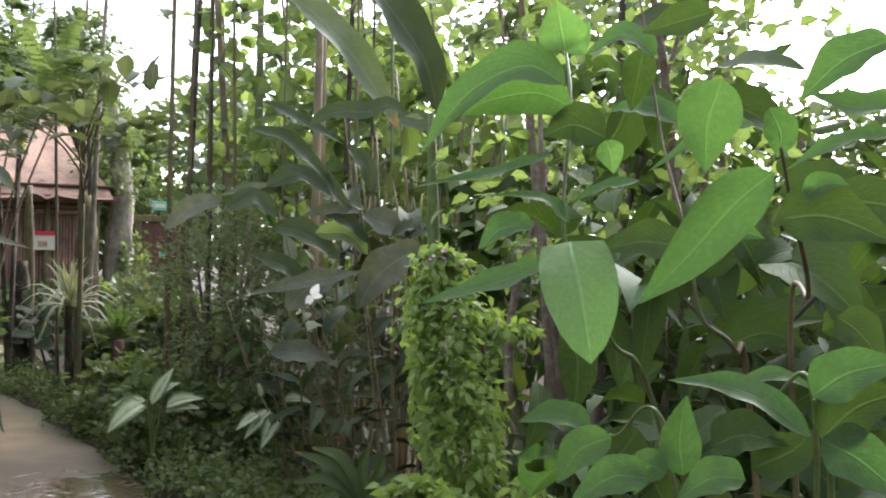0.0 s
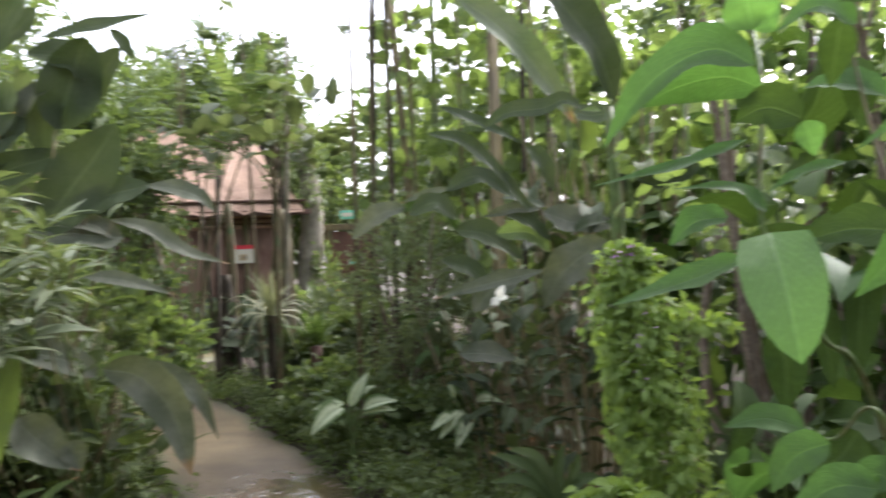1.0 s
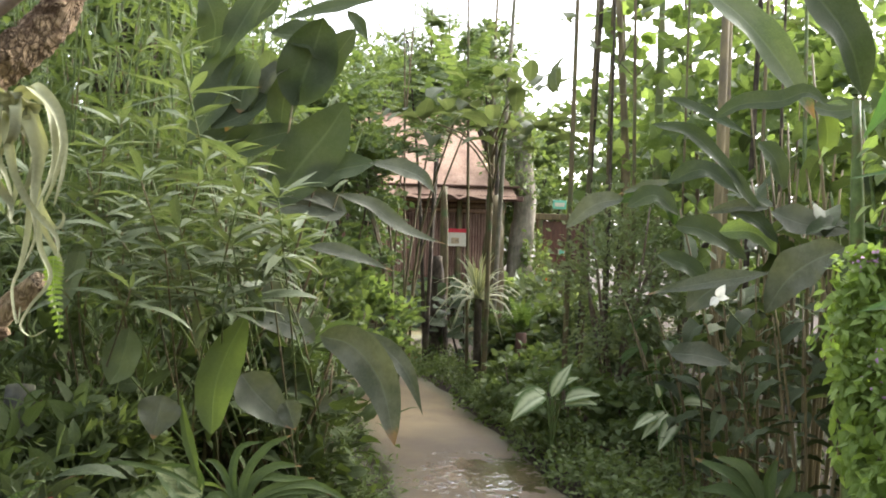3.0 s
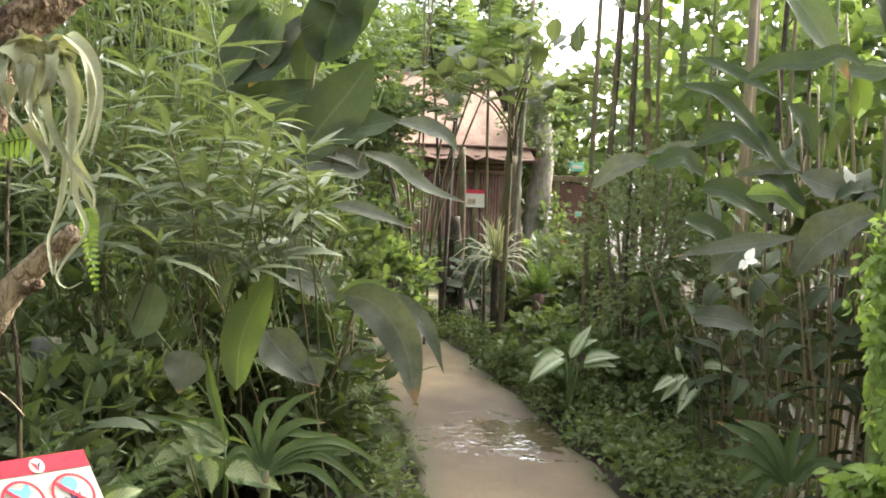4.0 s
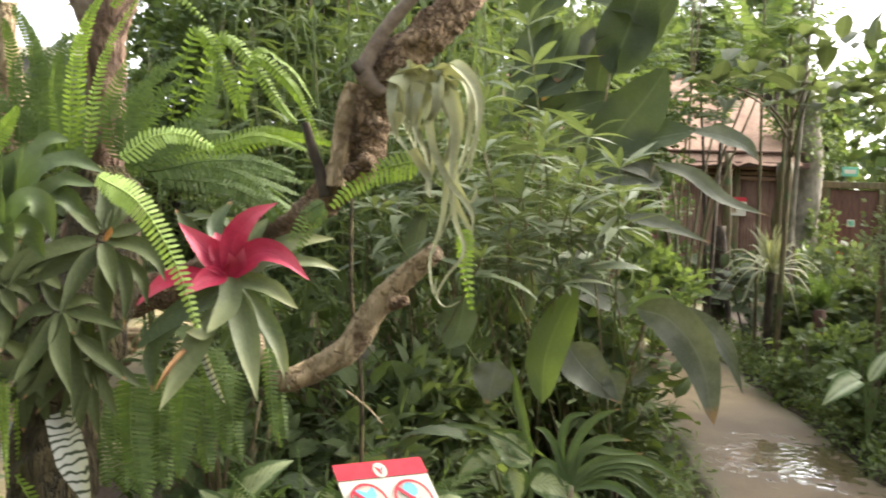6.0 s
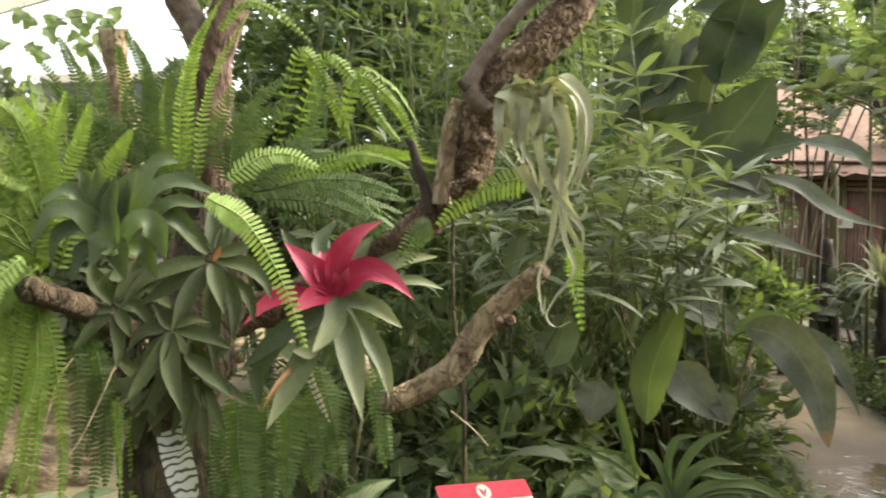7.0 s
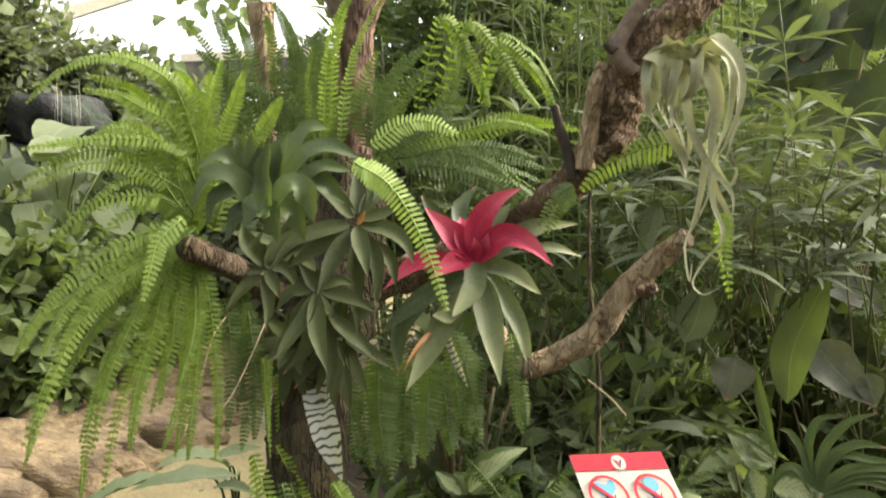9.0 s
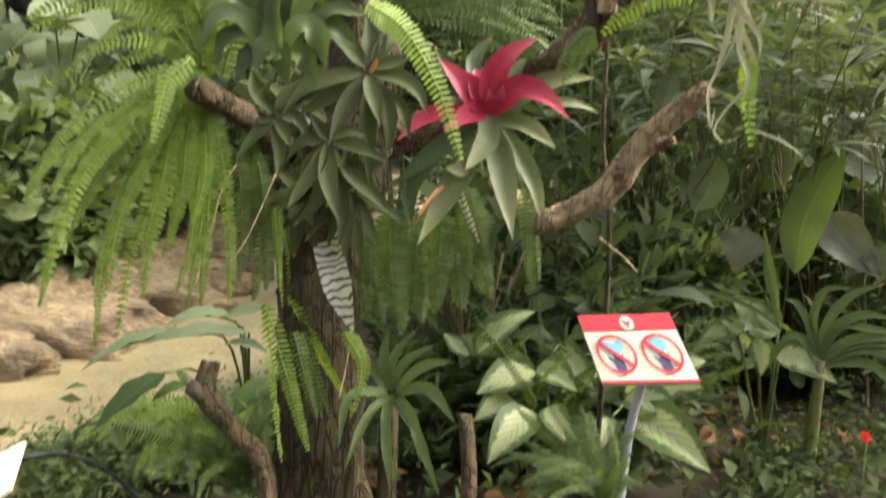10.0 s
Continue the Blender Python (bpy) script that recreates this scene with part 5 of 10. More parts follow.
for c, h, r, m in (((-9.552, 14.139, 0.412), 1.0, 0.8, L_SMALL), ((-8.862, 14.817, 0.437), 0.85, 0.8, L_LANCE), ((-7.766, 14.981, 0.610), 1.0, 0.7, L_SMALL), ((-9.891, 13.035, 0.425), 1.1, 0.8, L_SMALL), ((-6.201, 13.526, 0.753), 1.1, 0.7, L_LANCE), ((-4.547, 9.206, 0.729), 0.75, 0.45, L_GING), ((-4.138, 9.191, 0.886), 0.95, 0.5, L_SMALL), ((-3.571, 8.775, 0.827), 1.0, 0.5, L_GING)):
    shrub("low_shrub", "low green shrub before the reed-walled house", c[:2], h, r, 800, ["mid0", "mid1", "small2", "small3"], m, 0.09, 0.2, 6, clumps=34)
c = (-4.561, 8.305, 0.951)
foliage_tree = thing("broadleaf_sapling", (c[0], c[1], 0), "sapling with a layer of broad dusty leaves at head height", "tree")
tube("trunk", [(c[0], c[1], -0.1), (c[0] + 0.05, c[1], 2.9)], [0.03, 0.02], M_CANE, foliage_tree, 6, 8)
for i in range(70):
    p = scatter((-4.086, 7.654, 2.795), (1.1, 0.8, 0.35), 1)[0]
    d = unit(rng.normal(size=3) * np.array([1, 1, 0.3])) * rng.uniform(0.22, 0.42)
    leaf(foliage_tree, f"ovate{i % 4}", L_SAPL, p, p + d)
for i in range(7):
    b = np.array([c[0] + 0.05, c[1], 2.0 + i * 0.12])
    e = scatter((-4.086, 7.654, 2.795), (0.9, 0.7, 0.25), 1)[0]
    tube("limb", [b, (b + e) / 2 + (0, 0, 0.1), e], [0.012, 0.008], M_CANE, foliage_tree, 5, 6)

# pale spiky rosette on a short trunk, and small palms
c = np.array((-4.82, 8.62, 0.98))
spiky = thing("spiky_dracaena", (c[0], c[1], 0), "spiky plant with pale-edged straps by the path bend", "plant")
for i in range(46):
    a, f = i * 2.4, rng.uniform(0.15, 1.9)
    d = np.array([math.cos(a) * math.sin(f), math.sin(a) * math.sin(f), math.cos(f)])
    L = rng.uniform(0.42, 0.62)
    curved(spiky, taper, 0.05, L_PANDAN, [c, c + d * L * 0.55 + (0, 0, 0.05), c + d * L - (0, 0, 0.22 * f * L)], (d[0] * 0.3, d[1] * 0.3 - 0.3, 0.9), 0.4, 0.0, 2, 6, 2)
tube("trunk", [(c[0], c[1], -0.1), tuple(c)], [0.05, 0.04], M_DTRUNK, spiky, 8, 8, 0.15, 8)
c = np.array((-4.226, 8.484, 0.663))
cyc = rosette("small_cycad", "small green cycad with feather fronds", tuple(c), [], "pinnate", L_FERND, extra=12, lo=0.28, hi=0.45, fan=1.1)
tube("trunk", [(c[0], c[1], -0.1), tuple(c)], [0.055, 0.06], M_WOOD, cyc, 8, 6, 0.2, 9)

# striped plants at the path's edge: a few broad leaves that arch and droop
def striped(at, tips, label, wide):
    at = np.array(at)
    ob = thing("striped_plant", (at[0], at[1], -0.02), label, "plant", "striped plants")
    for i, (b, t) in enumerate(tips):
        b, t = np.array(b), np.array(t)
        tube("stalk", [(at[0] + rng.uniform(-0.03, 0.03), at[1] + rng.uniform(-0.03, 0.03), -0.06), (at + b) / 2 - (0, 0, 0.03), b], [0.009, 0.005], M_STEM, ob, 5, 6)
        leaf(ob, f"ovate{1 + i % 3}", L_STRIPE, b, t, (0.3, -0.75, 0.65), wide)


striped((-2.705, 5.998, 0.391), [((-2.719, 6.008, 0.481), (-2.602, 6.099, 0.723)), ((-2.606, 6.002, 0.468), (-2.324, 5.969, 0.537)), ((-2.753, 5.938, 0.488), (-2.874, 5.677, 0.332)), ((-2.779, 6.040, 0.500), (-2.959, 5.890, 0.476)), ((-2.604, 5.998, 0.441), (-2.341, 5.951, 0.472)), ((-2.727, 6.122, 0.514), (-2.591, 6.197, 0.607))],
        "low plant with cream-striped broad leaves by the path", 0.85)
striped((-1.733, 5.770, 0.355), [((-1.808, 5.827, 0.502), (-1.900, 5.605, 0.347)), ((-1.864, 5.824, 0.589), (-1.897, 5.829, 0.696)), ((-1.711, 5.814, 0.549), (-1.486, 5.725, 0.572)), ((-1.859, 5.755, 0.489), (-1.937, 5.551, 0.413)), ((-1.725, 5.741, 0.468), (-1.750, 5.487, 0.314))],
        "drooping plant with pale striped leaves in the bed", 0.8)
c = (-0.814, 4.272, 0.354)
edge_plant = thing("strap_plant", (c[0], c[1], 0), "rosette of long arching dark green straps at the bed's edge", "plant")
tube("stalk", [(c[0], c[1], -0.06), c], [0.03, 0.02], M_STEM, edge_plant, 7, 6)
curved(edge_plant, strap, 0.067, L_STRAP, [(-0.819, 4.272, 0.360), (-0.965, 4.278, 0.507), (-1.165, 4.245, 0.586)])
curved(edge_plant, strap, 0.062, L_STRAP, [(-0.819, 4.272, 0.360), (-0.934, 4.295, 0.548), (-1.084, 4.270, 0.602)])
curved(edge_plant, strap, 0.062, L_STRAP, [(-0.818, 4.271, 0.353), (-0.996, 4.258, 0.453), (-1.135, 4.220, 0.444)])
curved(edge_plant, strap, 0.062, L_STRAP, [(-0.818, 4.270, 0.351), (-0.954, 4.254, 0.401), (-1.059, 4.200, 0.298)])
curved(edge_plant, strap, 0.056, L_STRAP, [(-0.806, 4.277, 0.367), (-0.757, 4.316, 0.484), (-0.734, 4.343, 0.583)])
curved(edge_plant, strap, 0.056, L_STRAP, [(-0.829, 4.273, 0.369), (-0.901, 4.293, 0.507), (-1.010, 4.285, 0.585)])
curved(edge_plant, strap, 0.056, L_STRAP, [(-0.814, 4.274, 0.361), (-0.835, 4.307, 0.511), (-0.804, 4.339, 0.627)])
curved(edge_plant, strap, 0.056, L_STRAP, [(-0.809, 4.273, 0.354), (-0.712, 4.316, 0.453), (-0.596, 4.333, 0.446)])
curved(edge_plant, strap, 0.056, L_STRAP, [(-0.818, 4.270, 0.351), (-0.913, 4.251, 0.352), (-0.971, 4.207, 0.247)])

# ---- heliconia thicket ----
for c, n, h in (((-1.433, 6.132, 1.031), 9, 1.8), ((-0.883, 5.432, 1.109), 12, 2.1), ((-0.519, 4.882, 1.167), 9, 2.4), ((-1.357, 6.970, 0.974), 10, 2.5)):
    cane_clump("heliconia_clump", "clump of tall canes with dark arching paddle leaves", c[:2], n, h, 0.45, "paddle", L_PADDLE, 0.2, 0.38, 3, M_BAMBOOT, 0.014, group="heliconia thicket", hang=0.8)
for c, n, h in (((-0.337, 5.042, 1.082), 7, 2.2), ((0.025, 4.463, 1.143), 6, 2.1)):
    cane_clump("heliconia_clump", "clump of canes with fresh green paddle leaves", c[:2], n, h, 0.5, "paddle", L_PADDLEL, 0.22, 0.4, 3, M_STEM, 0.016, group="heliconia thicket")
for c, n, h, m, lab in (((-1.498, 5.701, 0.708), 8, 1.2, L_PADDLE, "leafy canes with small dark leaves in the bed"), ((-1.074, 5.189, 0.744), 8, 1.3, L_GING, "leafy canes with dusty grey-green leaves in the bed"), ((-0.731, 4.748, 0.722), 7, 1.2, L_PADDLE, "leafy canes with small dark leaves in the bed"), ((-1.936, 6.405, 0.745), 7, 1.1, L_BIGD, "leafy canes with small dark leaves in the bed"), ((-1.257, 5.557, 1.350), 7, 1.9, L_GING, "leafy canes with dusty grey-green leaves in the bed")):
    cane_clump("heliconia_clump", lab, c[:2], n, h, 0.4, "ovate", m, 0.12, 0.26, 8, M_BAMBOOT, 0.010, group="heliconia thicket", start=0.2, hang=0.9, wide=0.8)
hel = thing("banana_plant", ((-0.419, 3.785, 1.251)[0], (-0.419, 3.785, 1.251)[1], 0), "banana-like plant with long dark drooping blades", "plant")
bx = (-0.419, 3.785, 1.251)
tube("stalk", [(bx[0], bx[1], -0.1), (bx[0], bx[1], 1.3), (-0.433, 3.739, 2.140)], [0.05, 0.035, 0.015], M_STEM, hel, 8, 12)
curved(hel, spear, 0.103, L_PADDLE, [(-1.536, 4.607, 2.209), (-1.363, 4.668, 2.168), (-1.228, 4.720, 2.042), (-1.105, 4.765, 1.888)])
curved(hel, spear, 0.097, L_PADDLE, [(-1.437, 4.672, 1.910), (-1.305, 4.708, 1.956), (-1.159, 4.747, 1.944), (-1.076, 4.775, 1.832), (-0.994, 4.798, 1.735)])
curved(hel, spear, 0.112, L_PADDLE, [(-1.078, 4.121, 2.154), (-0.965, 4.141, 2.214), (-0.807, 4.174, 2.224), (-0.698, 4.189, 2.257), (-0.609, 4.213, 2.196)])
curved(hel, lance, 0.079, L_PADDLE, [(-1.470, 4.607, 2.350), (-1.338, 4.657, 2.294), (-1.179, 4.713, 2.210), (-1.047, 4.755, 2.127)])
curved(hel, spear, 0.122, L_PADDLEL, [(-0.735, 4.796, 2.273), (-0.713, 4.816, 2.152), (-0.726, 4.827, 2.031)])
curved(hel, spear, 0.128, L_PADDLE, [(-1.034, 4.760, 2.113), (-0.954, 4.786, 2.030), (-0.909, 4.808, 1.872)])
curved(hel, spear, 0.103, L_BIGD, [(-1.705, 4.588, 1.801), (-1.570, 4.633, 1.849), (-1.460, 4.673, 1.779), (-1.424, 4.688, 1.678)])
curved(hel, spear, 0.128, L_DUSTY, [(-1.678, 4.596, 1.822), (-1.826, 4.541, 1.782), (-1.958, 4.490, 1.658)])
curved(hel, lance, 0.061, L_DUSTY, [(-1.438, 4.672, 1.913), (-1.571, 4.630, 1.887), (-1.706, 4.585, 1.842)])
curved(hel, spear, 0.164, L_PADDLE, [(-1.430, 4.686, 1.687), (-1.267, 4.735, 1.655), (-1.075, 4.784, 1.510)])
curved(hel, spear, 0.128, L_PADDLE, [(-1.509, 4.663, 1.528), (-1.366, 4.707, 1.476), (-1.253, 4.737, 1.374)])
curved(hel, spear, 0.110, L_PADDLE, [(-1.171, 4.756, 1.764), (-1.054, 4.786, 1.728), (-0.928, 4.815, 1.602)])
curved(hel, spear, 0.158, L_VINE, [(-1.214, 4.749, 1.657), (-1.043, 4.790, 1.654), (-0.941, 4.813, 1.544)])
curved(hel, spear, 0.085, L_DUSTY, [(-0.978, 4.800, 1.778), (-1.114, 4.769, 1.789), (-1.277, 4.729, 1.750)])
curved(hel, spear, 0.195, L_DUSTY, [(-0.969, 4.802, 1.764), (-0.799, 4.837, 1.699), (-0.573, 4.871, 1.678)])
curved(hel, spear, 0.20, L_DUSTY, ruffle=0.3, pts=[(-0.538, 4.273, 1.585), (-0.667, 4.253, 1.521), (-0.774, 4.233, 1.429), (-0.852, 4.211, 1.282)])
curved(hel, lance, 0.091, L_DUSTY, [(-0.840, 4.221, 1.463), (-1.005, 4.183, 1.429), (-1.191, 4.131, 1.391), (-1.360, 4.076, 1.343)])
curved(hel, spear, 0.189, L_DUSTY, [(-1.097, 4.778, 1.431), (-1.251, 4.736, 1.351), (-1.357, 4.701, 1.242)])
curved(hel, spear, 0.146, L_DUSTY, [(-1.430, 4.660, 1.018), (-1.282, 4.703, 1.015), (-1.132, 4.738, 0.978)])
curved(hel, spear, 0.152, L_PADDLE, [(-0.778, 4.787, 2.287), (-0.673, 4.807, 2.259), (-0.517, 4.824, 2.286)])
curved(hel, spear, 0.243, L_PADDLE, [(-0.710, 3.589, 2.731), (-0.592, 3.664, 2.562), (-0.473, 3.727, 2.386), (-0.412, 3.779, 2.155)])
curved(hel, spear, 0.213, L_GING, [(-1.203, 4.083, 2.792), (-0.996, 4.188, 2.627), (-0.833, 4.276, 2.412), (-0.689, 4.347, 2.160)])
curved(hel, spear, 0.113, L_PADDLE, [(0.326, 2.772, 2.271), (0.452, 2.759, 2.283), (0.570, 2.740, 2.299)])
curved(hel, spear, 0.080, L_PADDLE, [(-0.403, 4.218, 1.874), (-0.244, 4.238, 1.836), (-0.059, 4.241, 1.957)])
curved(hel, spear, 0.122, L_PADDLE, [(-1.442, 4.592, 1.898), (-1.273, 4.640, 1.968), (-1.102, 4.697, 1.847)])
curved(hel, spear, 0.122, L_PADDLE, [(-1.634, 4.530, 1.774), (-1.498, 4.577, 1.837), (-1.387, 4.619, 1.735)])
# Blossom built in place of what looks like a white butterfly.
flower = thing("butterfly_stand_in", (-0.869, 3.484, 1.380), "white blossom standing in for a butterfly among dark leaves", "flower")
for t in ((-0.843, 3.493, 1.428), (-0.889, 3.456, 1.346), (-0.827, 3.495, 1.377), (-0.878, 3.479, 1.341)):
    leaf(flower, "ovate1", M_STAND_IN, (-0.869, 3.484, 1.378), t, (0.3, -1, 0.2), 1.3, "petal")
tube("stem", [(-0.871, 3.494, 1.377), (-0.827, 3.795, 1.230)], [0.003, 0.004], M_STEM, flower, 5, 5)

# ---- lime hanging shrub with small purple flowers ----
lx, ly, lz = (-0.165, 2.597, 1.303)
lime = thing("lime_shrub", (lx, ly, 0), "lime green shrub hanging in a leafy column with tiny purple flowers", "shrub")
limbs("stem", lime, (lx + 0.12, ly + 0.15, -0.05), [(-0.282, 2.732, 1.570), (-0.149, 2.649, 1.520), (-0.186, 2.544, 1.438), (-0.062, 2.657, 1.368), (-0.297, 2.629, 1.297)], 0.014, M_TWIG)
foliage("hanging_leaves", "", ["small0", "small1", "small2", "small3"], L_LIME,
        [((-0.224, 2.640, 1.502), (0.065, 0.072, 0.07), 620, 20), ((-0.176, 2.545, 1.348), (0.085, 0.075, 0.13), 480, 18), ((-0.184, 2.494, 1.167), (0.075, 0.07, 0.18), 760, 30), ((-0.120, 2.451, 0.986), (0.10, 0.080, 0.16), 460, 20),
         ((-0.267, 2.532, 1.224), (0.03, 0.048, 0.22), 330, 16), ((-0.07, 2.60, 1.12), (0.07, 0.05, 0.26), 150, 16), ((-0.30, 2.60, 1.42), (0.06, 0.05, 0.14), 110, 12), ((-0.028, 2.659, 1.335), (0.072, 0.064, 0.03), 120, 8), ((-0.199, 2.239, 0.911), (0.101, 0.080, 0.06), 620, 20), ((0.048, 2.263, 0.903), (0.086, 0.080, 0.06), 420, 14)], 0.024, 0.05, lime, 0.1, 0.2, 0.0, 1.3)
p = np.concatenate([scatter((-0.214, 2.560, 1.545), (0.08, 0.06, 0.04), 20), scatter((-0.176, 2.424, 1.287), (0.06, 0.02, 0.2), 12)])
put("blossoms", mesh_from("blossoms", *joined(["small2", "small3"], leafage(p, 0.010, 0.018, 0.1)), M_PURPLE), lime, None, "tiny purple flowers")


# ---- large-leaved shrub close to the camera ----
sx, sy = 0.62, 1.75
big = thing("large_leaved_shrub", (sx, sy, 0), "tall shrub with large bright ovate leaves close to the path", "shrub")
BRANCH = [[(sx, sy, -0.1), (0.472, 1.559, 1.253), (0.429, 1.484, 1.398), (0.368, 1.447, 1.456), (0.344, 1.453, 1.587), (0.309, 1.544, 1.768), (0.270, 1.593, 2.044)],
          [(sx + 0.05, sy, -0.1), (0.527, 1.512, 1.360), (0.507, 1.321, 1.501), (0.441, 1.131, 1.611), (0.402, 1.031, 1.688)],
          [(sx, sy + 0.05, -0.1), (0.333, 1.619, 1.194), (0.221, 1.457, 1.414), (0.144, 1.365, 1.574), (0.150, 1.445, 1.804), (0.138, 1.570, 1.948)],
          [(sx - 0.05, sy, -0.1), (0.470, 1.117, 1.283), (0.400, 1.107, 1.372)],
          [(sx + 0.1, sy, -0.1), (0.460, 1.017, 1.299), (0.429, 0.969, 1.394)],
          [(sx, sy, -0.1), (0.330, 1.335, 1.210), (0.216, 1.338, 1.276)]]
for i, pts in enumerate(BRANCH):
    tube("branch", pts, [0.007, 0.005, 0.0038, 0.003, 0.002], M_CANE if i in (0, 1) else M_STEM, big, 7, 40, 0.12, 14)
tube("branch", [(0.376, 1.750, 1.470), (0.448, 1.685, 1.400), (0.499, 1.684, 1.380), (0.582, 1.712, 1.444), (0.685, 1.792, 1.542)], [0.004, 0.006, 0.0065, 0.005, 0.003], M_DTRUNK, big, 7, 30, 0.3, 22)
leaf(big, "heart1", L_BIGL, (0.153, 1.285, 1.575), (0.182, 1.156, 1.405), (0, -0.85, 0.5), 0.8)
curved(big, ovate, 0.091, L_BIG, [(0.141, 1.340, 1.823), (0.078, 1.333, 1.851), (-0.011, 1.334, 1.810), (-0.087, 1.337, 1.716)], face=(0, -0.8, 0.6))
curved(big, ovate, 0.071, L_BIG, [(0.152, 1.376, 1.791), (0.095, 1.371, 1.815), (0.022, 1.369, 1.804), (-0.031, 1.367, 1.779)], face=(0, -1, -0.2))
curved(big, ovate, 0.080, L_BIGL, [(0.140, 1.331, 1.873), (0.133, 1.322, 1.908), (0.125, 1.311, 1.949)], face=(0, -1, 0.2))
curved(big, ovate, 0.057, L_BIGL, [(0.141, 1.379, 1.883), (0.159, 1.375, 1.902), (0.180, 1.368, 1.929)], face=(0, -1, 0.2))
curved(big, ovate, 0.057, L_BIG, [(0.280, 1.327, 1.864), (0.231, 1.323, 1.896), (0.170, 1.332, 1.867)], face=(0, -0.7, 0.7))
curved(big, ovate, 0.060, L_BIGD, [(0.268, 1.423, 1.897), (0.259, 1.434, 1.848), (0.249, 1.443, 1.795)], face=(0, -1, 0.2))
curved(big, ovate, 0.060, L_BIGD, [(0.362, 1.303, 1.924), (0.310, 1.313, 1.911), (0.257, 1.321, 1.898)], face=(0, -1, 0.3))
curved(big, ovate, 0.077, L_BIGD, [(0.204, 1.352, 1.740), (0.155, 1.351, 1.760), (0.108, 1.352, 1.743)], face=(0, -1, 0.3))
curved(big, ovate, 0.038, L_BIG, [(0.124, 1.356, 1.716), (0.034, 1.355, 1.685), (-0.108, 1.339, 1.659)], face=(0, -0.5, 0.8))
curved(big, ovate, 0.033, L_BIG, [(0.261, 1.356, 1.673), (0.200, 1.360, 1.661), (0.150, 1.363, 1.635)], face=(0, -0.5, 0.8))
curved(big, ovate, 0.033, L_BIG, [(0.150, 1.364, 1.606), (0.107, 1.362, 1.644), (0.015, 1.356, 1.649)], face=(0, -0.5, 0.8))
curved(big, ovate, 0.060, L_BIG, [(0.094, 1.363, 1.602), (0.044, 1.361, 1.596), (0.005, 1.358, 1.561)], face=(0, -0.7, 0.7))
curved(big, ovate, 0.069, L_BIGD, [(0.156, 1.360, 1.434), (0.166, 1.354, 1.372), (0.160, 1.344, 1.302)], face=(0.2, -1, 0.1))
curved(big, ovate, 0.060, L_BIG, [(0.113, 1.364, 1.539), (0.036, 1.360, 1.509), (-0.085, 1.344, 1.473)], face=(0, -0.6, 0.8))
curved(big, ovate, 0.073, L_BIGD, [(0.326, 1.254, 1.566), (0.260, 1.261, 1.575), (0.199, 1.264, 1.563)], face=(0, -0.8, 0.6))
curved(big, ovate, 0.080, L_BIG, [(0.406, 1.084, 1.662), (0.360, 1.095, 1.622), (0.300, 1.106, 1.550), (0.243, 1.110, 1.491)], face=(0.2, -1, 0.5))
curved(big, ovate, 0.046, L_BIG, [(0.427, 1.325, 1.757), (0.366, 1.337, 1.746), (0.271, 1.354, 1.687)], face=(0, -0.6, 0.8))
curved(big, ovate, 0.095, L_BIG, [(0.363, 1.225, 1.808), (0.345, 1.238, 1.745), (0.344, 1.246, 1.676)], face=(0, -1, 0.3))
curved(big, ovate, 0.086, L_BIGD, [(0.401, 1.038, 1.601), (0.459, 1.024, 1.603), (0.529, 1.004, 1.572)], face=(0, -0.9, 0.4))
curved(big, ovate, 0.037, L_BIG, [(0.530, 0.994, 1.700), (0.468, 1.014, 1.692), (0.409, 1.032, 1.661)], face=(0, -0.6, 0.8))
curved(big, ovate, 0.051, L_BIG, [(0.534, 0.988, 1.735), (0.478, 1.006, 1.732), (0.430, 1.015, 1.750)], face=(0, -0.7, 0.7))
curved(big, ovate, 0.064, L_BIG, [(0.513, 0.981, 1.805), (0.463, 1.000, 1.784), (0.421, 1.019, 1.742)], face=(0, -0.8, 0.6))
curved(big, ovate, 0.046, L_BIG, [(0.398, 1.076, 1.743), (0.412, 1.078, 1.708), (0.409, 1.081, 1.680)], face=(0, -1, 0.3))
curved(big, ovate, 0.037, L_BIG, [(0.429, 1.030, 1.626), (0.452, 1.023, 1.643), (0.478, 1.016, 1.641)], face=(0, -0.8, 0.6))
curved(big, ovate, 0.046, L_BIGL, [(0.205, 1.353, 1.737), (0.213, 1.355, 1.713), (0.219, 1.358, 1.684)], face=(0, -1, 0.3))
curved(big, ovate, 0.048, L_BIG, [(0.437, 1.011, 1.343), (0.381, 1.031, 1.384), (0.333, 1.041, 1.398), (0.274, 1.049, 1.400)], face=(0, -0.6, 0.8))
curved(big, ovate, 0.028, L_BIG, [(0.367, 1.136, 1.383), (0.422, 1.127, 1.401), (0.469, 1.114, 1.384)], face=(0, -0.6, 0.8))
curved(big, ovate, 0.062, L_BIG, [(0.415, 0.922, 1.404), (0.452, 0.916, 1.431), (0.507, 0.900, 1.447)], face=(0, -0.8, 0.6))
curved(big, ovate, 0.065, L_BIGD, [(0.428, 0.932, 1.357), (0.465, 0.928, 1.393), (0.518, 0.914, 1.416)], face=(0, -0.8, 0.6))
curved(big, ovate, 0.067, L_BIG, [(0.423, 0.913, 1.358), (0.457, 0.900, 1.341), (0.501, 0.878, 1.304)], face=(0, -0.9, 0.4))
curved(big, ovate, 0.059, L_BIG, [(0.303, 1.124, 1.265), (0.299, 1.134, 1.313), (0.309, 1.142, 1.369)], face=(0, -1, 0.2))
